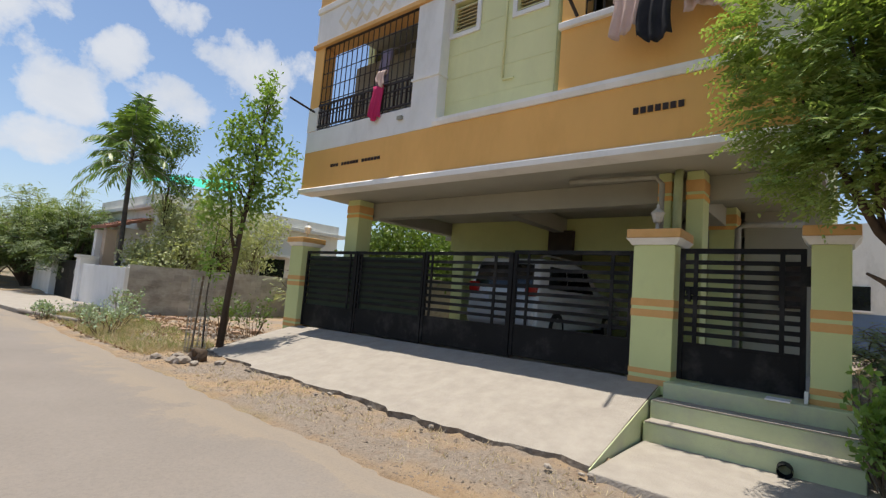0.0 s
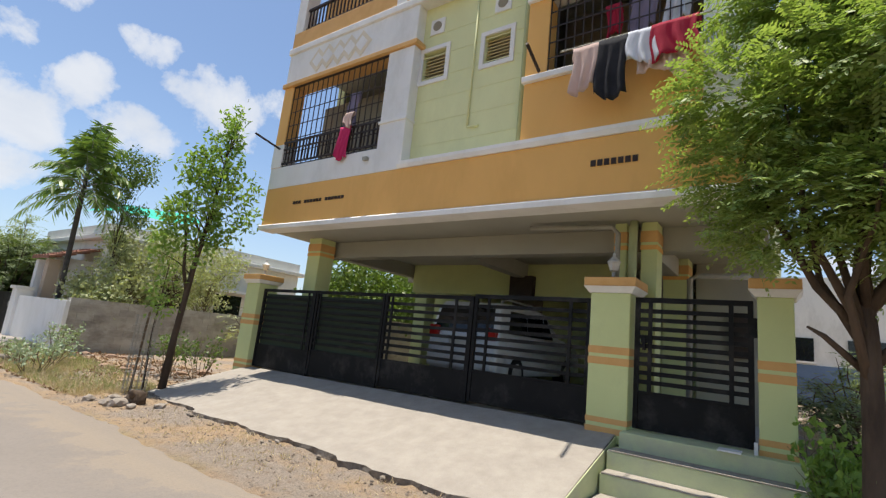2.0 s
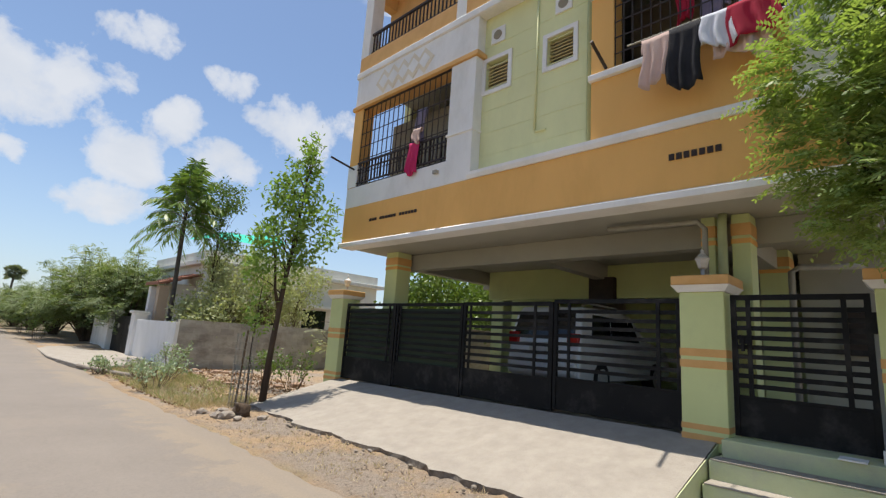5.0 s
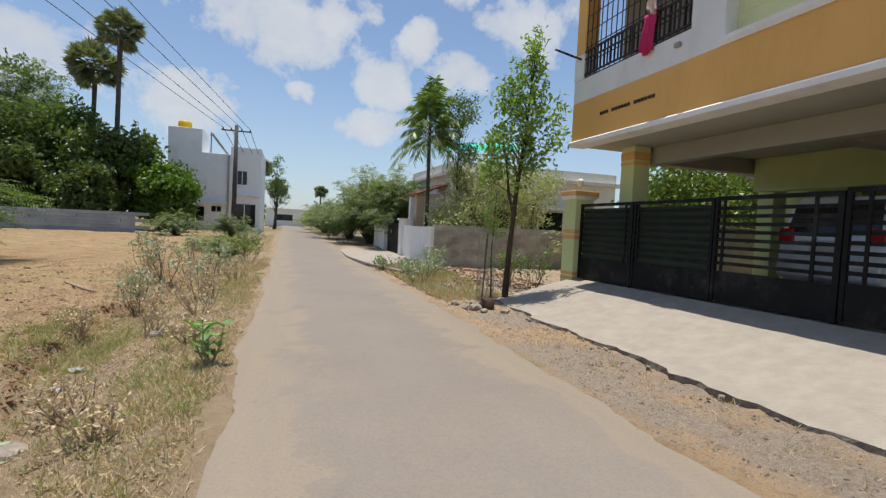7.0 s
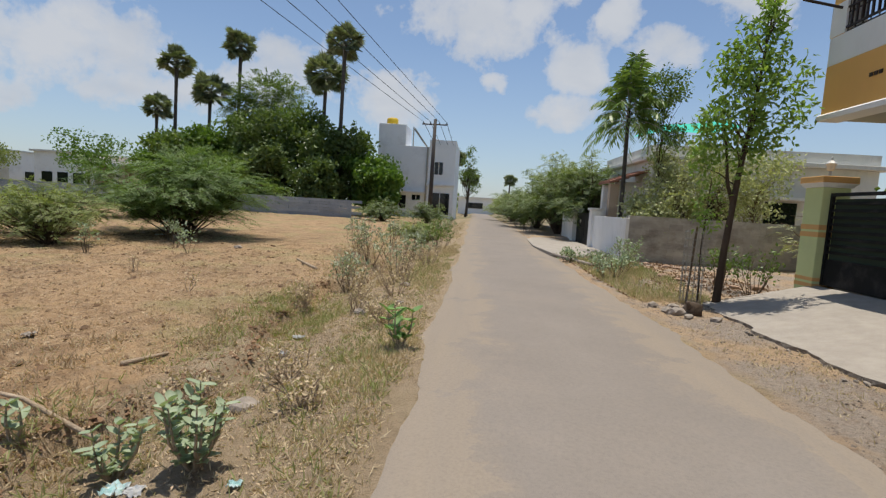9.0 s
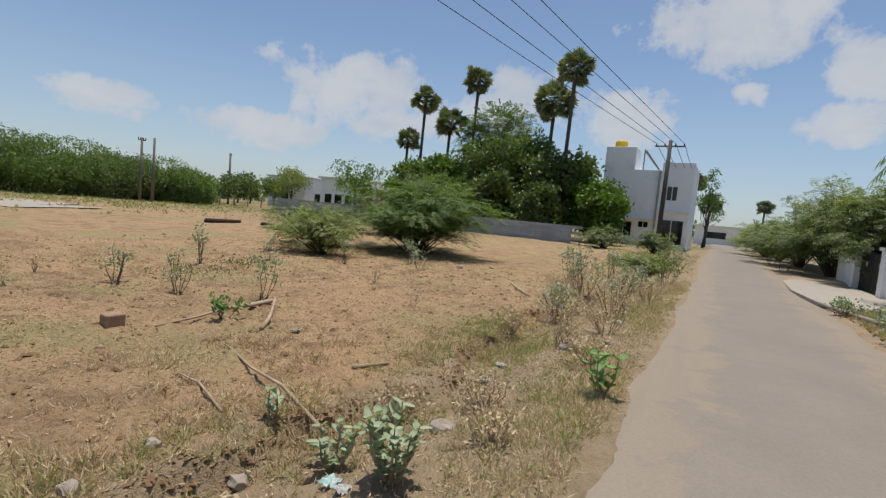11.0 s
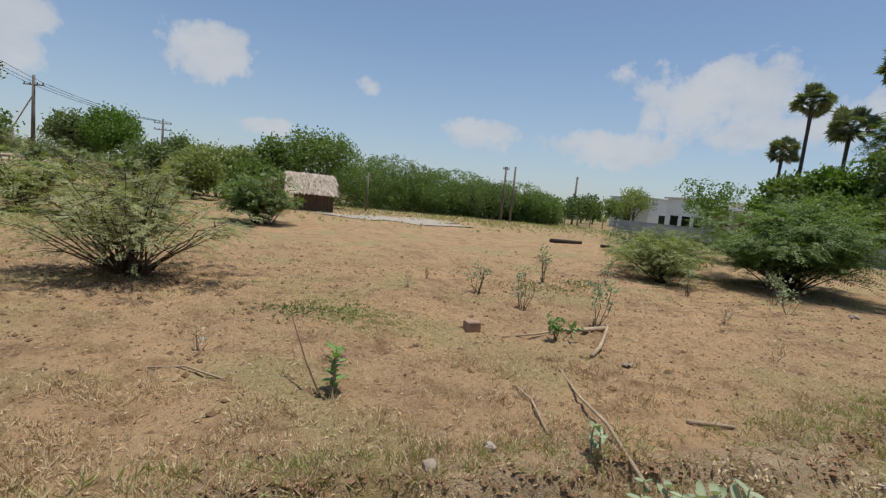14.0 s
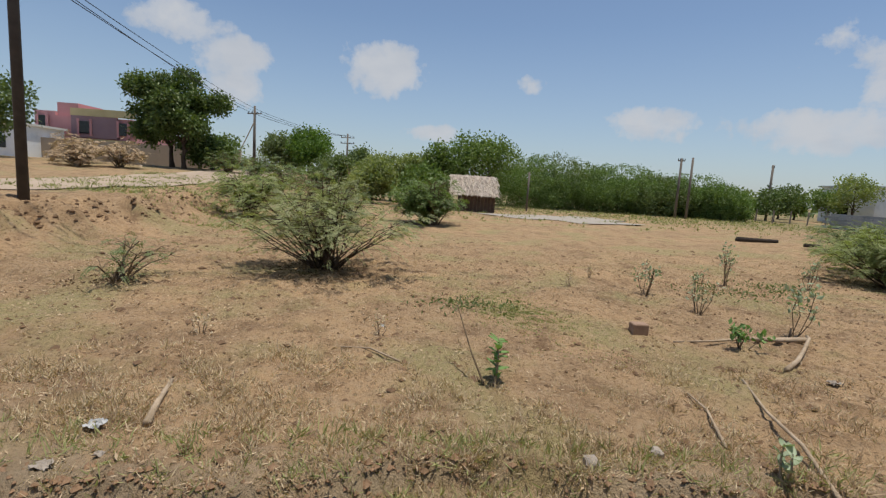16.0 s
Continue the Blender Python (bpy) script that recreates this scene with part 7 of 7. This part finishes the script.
for i, (x, y) in enumerate([(-5.28, -2.3), (-9.3, 3.4), (-10.4, 4.2), (-5.6, -0.2), (-12.5, 6.5), (-6.6, 9.4), (-4.4, 7.6)]):
    weed(x, y, 0.3, 0.1, 480 + i, STRAW, 40, "dry brown weed stalk on the field", 4, 0.05)
lv = Leaves(490)
for x, y, r in ((-7.25, 1.1, 0.55), (-9.6, 6.9, 0.9), (-10.2, 8.6, 0.6)):
    p = np.stack([lv.r.normal(x, r * 0.5, 260), lv.r.normal(y, r * 0.7, 260), np.zeros(260)], 1)
    p[:, 2] = land(p[:, 0], p[:, 1]) + lv.r.uniform(0, 0.07, 260)
    lv.blades(p, lv.r.normal(0, 1, (260, 3)) + np.array([0, 0, 0.6]), 0.075, 0.03)
solo("low_herbs", lv.shape(), L_ACACIA_DARK, "low creeping grey green herbs on the field", "herbs", kind="stuff")


def stick(pts, r, label, material=PALEWOOD, n=7):
    q = [at_land(x, y, z) for x, y, z in pts]
    k = len(q)
    solo("stick", Shape().tube(q, [r * (1.0 - 0.45 * i / (k - 1)) for i in range(k)], n), material, label, "stick", "sticks on the field", smooth=True)


stick([(-2.2, 3.05, 0.12), (-2.9, 3.22, 0.08), (-3.6, 3.45, 0.06), (-4.4, 3.78, 0.03)], 0.019, "long bleached stick lying across the bank")
stick([(-5.95, 5.75, 0.05), (-5.9, 5.2, 0.06), (-5.85, 4.7, 0.05)], 0.042, "thick broken branch on the field")
stick([(-5.85, 4.75, 0.04), (-5.8, 4.3, 0.05), (-5.88, 3.8, 0.02)], 0.02, "thin branch end on the field")
stick([(-4.86, 4.63, 0.04), (-5.1, 4.95, 0.07), (-5.5, 5.35, 0.06), (-5.9, 5.75, 0.1), (-6.3, 6.05, 0.04)], 0.033, "curved gnarled branch on the field")
stick([(-3.01, -1.68, 0.03), (-3.35, -1.78, 0.04), (-3.75, -1.87, 0.02)], 0.032, "short bleached stick in dry grass")
stick([(-4.6, 0.1, 0.01), (-4.9, -0.25, 0.03), (-5.0, -0.6, 0.01)], 0.014, "thin twig on the field")
stick([(-3.0, 2.7, 0.02), (-3.6, 2.9, 0.03), (-4.0, 2.95, 0.01)], 0.014, "thin twig on the field")
stick([(-3.0, 4.3, 0.02), (-2.85, 4.75, 0.02)], 0.03, "short pale stick on the bank")
stick([(-3.4, 11.0, 0.03), (-4.4, 12.4, 0.03)], 0.04, "pale pole lying on the field")
stick([(-5.95, 5.5, -0.02), (-5.97, 5.52, 0.22)], 0.022, "short stake standing in the field", BLACKOUT)
stick([(-22.0, 15.4, 0.06), (-22.0, 17.4, 0.08)], 0.16, "charred log lying on the field", BLACKOUT)
stick([(-20.9, 17.9, 0.05), (-20.9, 18.7, 0.05)], 0.13, "short charred log on the field", BLACKOUT)
bz = float(land(-6.2, 3.4))
bk = Shape().box(-6.3, -6.12, 3.34, 3.57, bz - 0.02, bz + 0.15)
solo("brick", bk, BRICKM, "weathered brown brick lying on the field", "brick", bevel=0.02)


def litter(x, y, r, material, label, seed):
    s = Shape()
    g = random.Random(seed)
    z = float(land(x, y))
    n = 7
    for i in range(n):
        for j in range(n):
            s.v.append((x + r * (2 * i / (n - 1) - 1) * g.uniform(0.7, 1), y + r * (2 * j / (n - 1) - 1) * g.uniform(0.7, 1), z + 0.02 + g.uniform(0, 0.5) * r))
    s.f = [(i * n + j, i * n + j + 1, (i + 1) * n + j + 1, (i + 1) * n + j) for i in range(n - 1) for j in range(n - 1)]
    ob = solo("litter", s, material, label, "litter", "litter on the verge")
    ob.modifiers.new("thickness", "SOLIDIFY").thickness = 0.003


for i, (x, y, r, m, lb) in enumerate([(-2.97, -2.02, 0.07, PLASTIC, "crumpled white plastic bag on dry grass"), (-2.45, -2.0, 0.055, STONE, "torn white plastic scraps"), (-2.6, -1.75, 0.04, STONE, "torn white plastic scraps"), (-2.35, -0.22, 0.08, BLACKPL, "crumpled black plastic bag"),
                                      (-1.75, 2.62, 0.07, TEALPL, "crumpled teal and white wrapper"), (-1.55, 2.5, 0.05, PLASTIC, "torn white plastic scraps"), (-1.02, 2.55, 0.04, TEALPL, "pale printed wrapper"), (-1.99, 6.1, 0.075, PLASTIC, "crumpled white plastic bag in the ditch"), (-1.9, 5.4, 0.06, PLASTIC, "torn white plastic scraps"),
                                      (-6.0, -0.2, 0.05, PLASTIC, "white paper scrap on the field"), (-10.6, 16.0, 0.14, PLASTIC, "white plastic bag under a bush"), (-4.5, 4.9, 0.07, STONE, "pale scrap on the field")]):
    litter(x, y, r, m, lb, 500 + i)
for i, (x, y, r) in enumerate([(-1.6, 3.85, 0.11), (-2.3, 2.32, 0.06), (-2.9, 2.1, 0.05), (-0.9, 7.4, 0.05), (-1.4, 6.9, 0.07), (-2.75, 1.55, 0.06), (-9.7, 15.6, 0.14), (-6.9, 14.2, 0.1), (-1.1, 9.3, 0.08)]):
    z = float(land(x, y))
    solo("stone", Shape().lump((x, y, z + r * 0.3), r, 540 + i, (1.2, 1, 0.75), 0.5), STONE, "pale weathered stone on the verge", "stone", "stones on the verge")

# clods, straw, grass and leaf litter, too many to count

def tufts(name, n_tufts, blades, area, hmin, hmax, material, label, seed, patch=None, width=0.007, soft=0.0):
    lv_ = Leaves(seed)
    x, y = lv_.r.uniform(area[0], area[1], n_tufts * 3), lv_.r.uniform(area[2], area[3], n_tufts * 3)
    dens = 0.5 + 0.5 * np.sin(x * 1.7 + 1.3 * np.sin(y * 0.8)) * np.sin(y * 1.1 + 0.9 * np.sin(x * 1.3))
    keep = lv_.r.uniform(0, 1, len(x)) < dens ** 1.5 + 0.12
    if patch is not None:
        keep &= patch(x, y, lv_.r)
    if soft:
        keep &= lv_.r.uniform(0, 1, len(x)) < np.clip((x - area[0]) / soft, 0, 1) ** 1.3
    x, y = x[keep][:n_tufts], y[keep][:n_tufts]
    k = len(x)
    h = lv_.r.uniform(hmin, hmax, k)
    xx = np.repeat(x, blades) + lv_.r.normal(0, 0.03, k * blades)
    yy = np.repeat(y, blades) + lv_.r.normal(0, 0.03, k * blades)
    p = np.stack([xx, yy, land(xx, yy) - 0.005], 1)
    d = lv_.r.normal(0, 0.6, (k * blades, 3)) + np.array([0, 0, 0.55])
    d[:, 2] = np.abs(d[:, 2])
    lv_.blades(p, d, np.repeat(h, blades) * lv_.r.uniform(0.5, 1.1, k * blades), width * lv_.r.uniform(0.6, 1.5, k * blades))
    solo(name, lv_.shape(), material, label, "grass", kind="stuff")


def off_road(x, y, r):
    return (x < -0.36 + 0.07 * np.sin(y * 3)) | (x > 3.1)


tufts("dry_grass", 10500, 8, (-4.2, -0.36, -4.0, 16), 0.03, 0.11, STRAW, "dry straw coloured grass on the verge", 601, off_road, 0.007, 1.8)
tufts("edge_straw", 2600, 7, (-0.95, -0.3, -3.0, 18), 0.03, 0.11, STRAW, "dry straw at the road's ragged edge", 612, lambda x, y, r: x < -0.31 + 0.09 * np.sin(y * 3) + 0.05 * np.sin(y * 8))
tufts("verge_grass", 1150, 8, (-1.4, -0.36, -3.0, 15), 0.04, 0.15, GREENGRASS, "short green grass along the road's edge", 602, off_road, 0.009)
tufts("ditch_grass", 1400, 8, (-3.0, -1.7, -4.0, 9), 0.04, 0.18, GREENGRASS, "yellow green grass in the shallow ditch", 603, None, 0.009)
tufts("field_grass", 9000, 4, (-18, -2.6, -7, 20), 0.02, 0.07, STRAW, "sparse dead grass on the field", 604)
def clumped(x, y, r):
    k = np.sin(2.9 * x + 1.7 * np.sin(1.9 * y)) * np.sin(3.3 * y + 1.5 * np.sin(2.3 * x)) + 0.6 * np.sin(7.1 * x + 2 * np.sin(5 * y)) * np.sin(6.3 * y)
    return k + r.normal(0, 0.25, len(x)) > 0.25


tufts("near_dead_grass", 5200, 8, (-5.4, -2.2, -4.5, 6.5), 0.04, 0.13, LITTER, "brown trampled dead grass in clumps on the bank", 605, clumped, 0.008, 2.2)
tufts("moss_grass", 9000, 4, (-9.6, -4.8, 0.3, 3.4), 0.015, 0.04, GREENGRASS, "very short yellow green grass in a patch on the field", 614, lambda x, y, r: r.uniform(0, 1, len(x)) < np.exp(-(((x + 6.9) / 1.7) ** 2 + ((y - 1.9 - 0.25 * (x + 6.9)) / 0.55) ** 2)), 0.012)
tufts("near_straw", 2400, 8, (-4.8, -2.25, -4.5, 3.5), 0.05, 0.15, STRAW, "tangled pale straw in clumps on the bank", 615, clumped, 0.007)
tufts("far_verge_grass", 2600, 6, (-4.0, -0.5, 14, 36), 0.08, 0.28, STRAW, "tall dry grass along the lane", 606)
tufts("house_verge_grass", 2600, 7, (2.95, 4.4, 8.7, 15.6), 0.06, 0.22, STRAW, "dry grass on the verge before the wall", 607, off_road)
tufts("wall_verge_grass", 1400, 7, (2.95, 4.6, 8.9, 15.6), 0.06, 0.22, GREENGRASS, "green grass on the verge before the wall", 608, off_road, 0.01)
tufts("plot_grass", 3000, 6, (5.2, 20, -4.5, -0.35), 0.1, 0.35, STRAW, "dry grass on the next plot", 609)
tufts("bank_grass", 2600, 5, (-30, -16, -16, -4), 0.08, 0.25, GREENGRASS, "green grass on the road bank", 610, None, 0.03)
tufts("thicket_grass", 3200, 5, (-46, -22, 2, 34), 0.08, 0.3, GREENGRASS, "grass at the thicket's foot", 611, lambda x, y, r: r.uniform(0, 1, len(x)) < np.clip((-x - 24) / 18, 0, 1), 0.04)
for nm, n, area, a, b, m, lb in (("leaf_litter", 30000, (-16, -2.3, -8, 17), 0.025, 0.075, LITTER, "dry leaf litter and twigs on the field"), ("verge_litter", 7000, (-2.6, -0.4, -3, 10), 0.02, 0.05, LITTER, "dry leaf litter on the verge")):
    lv_ = Leaves(620 + n)
    x, y = lv_.r.uniform(area[0], area[1], n), lv_.r.uniform(area[2], area[3], n)
    p = np.stack([x, y, land(x, y) + 0.008], 1)
    d = lv_.r.normal(0, 1, (n, 3)) * np.array([1, 1, 0.3])
    lv_.blades(p, d, lv_.r.uniform(a, b, n), lv_.r.uniform(0.3, 0.8, n) * 0.03)
    solo(nm, lv_.shape(), m, lb, "litter", kind="stuff")
cs, ga = Shape(), random.Random(9)
octa = [(1, 0, 0), (-1, 0, 0), (0, 1, 0), (0, -1, 0), (0, 0, 1), (0, 0, -1)]
octf = [(0, 2, 4), (2, 1, 4), (1, 3, 4), (3, 0, 4), (2, 0, 5), (1, 2, 5), (3, 1, 5), (0, 3, 5)]
for i in range(5200):
    x, y = ga.uniform(-13, -2.1), ga.uniform(-6, 14)
    r = 0.008 + 0.03 * ga.random() ** 3
    z = float(land(x, y))
    cs.add([(x + r * a * ga.uniform(0.6, 1.5), y + r * b * ga.uniform(0.6, 1.5), z + r * c * 0.7) for a, b, c in octa], octf)
solo("soil_clods", cs, mat("soil_clod", (0.24, 0.15, 0.085), (0.15, 0.095, 0.055), 3, 0.95, 0.4, 40), "small brown clods of dry soil", "soil", kind="stuff")
cs = Shape()
for i in range(5200):
    x, y = ga.uniform(2.8, 4.15), ga.uniform(-1.5, 9)
    r = 0.004 + 0.014 * ga.random() ** 3
    z = float(land(x, y))
    cs.add([(x + r * a * ga.uniform(0.6, 1.5), y + r * b * ga.uniform(0.6, 1.5), z + r * c * 0.7) for a, b, c in octa], octf)
solo("gravel", cs, mat("mixed_gravel", (0.34, 0.27, 0.21), (0.17, 0.135, 0.105), 5, 0.95, 0.4, 40), "loose gravel between road and ramp", "gravel", kind="stuff")

cs = Shape()
for i in range(1100):
    x = -7.5 - 19 * ga.random()
    y = -8.85 + ga.gauss(0, 0.42) - 0.4 * math.sin(x * 0.5)
    r = 0.015 + 0.075 * ga.random() ** 3
    z = float(land(x, y))
    cs.add([(x + r * a * ga.uniform(0.6, 1.6), y + r * b * ga.uniform(0.6, 1.4), z + r * c * ga.uniform(0.4, 1.0)) for a, b, c in octa], octf)
for i in range(1300):
    x, y = ga.uniform(-17, -2.6), ga.uniform(-8, 16)
    r = 0.018 + 0.045 * ga.random() ** 2
    z = float(land(x, y))
    cs.add([(x + r * a * ga.uniform(0.6, 1.7), y + r * b * ga.uniform(0.6, 1.7), z + r * c * 0.6) for a, b, c in octa], octf)
solo("earth_lumps", cs, mat("dark_earth_lump", (0.21, 0.13, 0.075), (0.13, 0.08, 0.047), 4, 0.95, 0.6, 30), "dark crumbling earth lumps on the field and bank", "soil", kind="stuff")
# leaf litter under the bushes, coloured darker to deepen their shade
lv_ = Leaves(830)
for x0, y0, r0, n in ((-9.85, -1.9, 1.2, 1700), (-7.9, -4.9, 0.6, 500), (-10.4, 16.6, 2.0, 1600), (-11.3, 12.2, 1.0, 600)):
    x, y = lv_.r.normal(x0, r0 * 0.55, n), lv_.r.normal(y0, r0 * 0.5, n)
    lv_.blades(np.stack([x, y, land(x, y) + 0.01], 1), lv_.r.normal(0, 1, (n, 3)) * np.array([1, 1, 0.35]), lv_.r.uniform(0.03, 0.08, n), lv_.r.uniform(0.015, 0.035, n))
solo("bush_litter", lv_.shape(), leaf_mat("shade_dark_leaf_litter", (0.10, 0.065, 0.04), (0.27, 0.18, 0.11), 0.1, 0.9), "brown leaf litter coloured darker for the shade under the thorn bushes", "litter", kind="stuff")
for i, (x, y, h, r) in enumerate([(-1.1, 8.2, 0.6, 0.4), (-1.9, 8.6, 0.7, 0.4), (-2.6, 10.6, 0.8, 0.5), (-1.2, 9.8, 0.7, 0.45), (-1.8, 13.2, 0.9, 0.5), (-2.9, 13.4, 0.9, 0.5), (-1.0, 12.6, 0.7, 0.5), (-2.2, 15.8, 1.0, 0.6), (-1.5, 7.0, 0.5, 0.35), (-0.9, 6.2, 0.4, 0.3), (-1.6, 4.7, 0.45, 0.3),
                                (-2.1, 3.9, 0.4, 0.3), (-1.0, 3.6, 0.35, 0.3), (-2.5, 7.6, 0.5, 0.35), (-1.9, 1.7, 0.35, 0.3)]):
    weed(x, y, h * 0.8, r, 700 + i, STRAW, 170, "dry brittle weed with bare stalks on the verge", 14, 0.05)
cs = Shape()
for i in range(2600):
    y = ga.uniform(-4, 14)
    x = -2.42 - 0.22 * math.sin(y * 0.9 + 0.6) - 0.12 * math.sin(y * 2.3) - 0.05 * math.sin(y * 7.0) + ga.gauss(0, 0.1)
    r = 0.008 + 0.03 * ga.random() ** 2.5
    z = float(land(x, y))
    cs.add([(x + r * a * ga.uniform(0.6, 1.5), y + r * b * ga.uniform(0.6, 1.5), z + r * c * 0.8) for a, b, c in octa], octf)
solo("bank_clods", cs, mat("red_brown_clod", (0.32, 0.20, 0.12), (0.20, 0.125, 0.075), 4, 0.95, 0.5, 40), "crumbled red brown soil along the ditch bank", "soil", kind="stuff")
lv_ = Leaves(820)
n = 5200
x, y = lv_.r.uniform(3.0, 6.5, n), lv_.r.uniform(8.9, 15.8, n)
p = np.stack([x, y, land(x, y) + 0.01], 1)
lv_.blades(p, lv_.r.normal(0, 1, (n, 3)) * np.array([1, 1, 0.35]), lv_.r.uniform(0.03, 0.11, n), lv_.r.uniform(0.015, 0.05, n))
solo("verge_debris", lv_.shape(), leaf_mat("red_brown_debris", (0.17, 0.085, 0.05), (0.38, 0.25, 0.15), 0.1, 0.9), "red brown leaf debris before the compound wall", "litter", kind="stuff")
for i in range(16):
    x, y, r = ga.uniform(4.3, 6.4), ga.uniform(9.8, 14.5), ga.uniform(0.05, 0.13)
    solo("brick_rubble", Shape().lump((x, y, float(land(x, y)) + r * 0.3), r, 860 + i, (1.3, 1, 0.6), 0.6, 1), BRICKM, "broken red brick rubble before the wall", "rubble", "brick rubble")
tufts("ramp_edge_straw", 420, 6, (2.95, 4.0, -1, 8.6), 0.03, 0.1, STRAW, "sparse dry grass beside the ramp", 613)
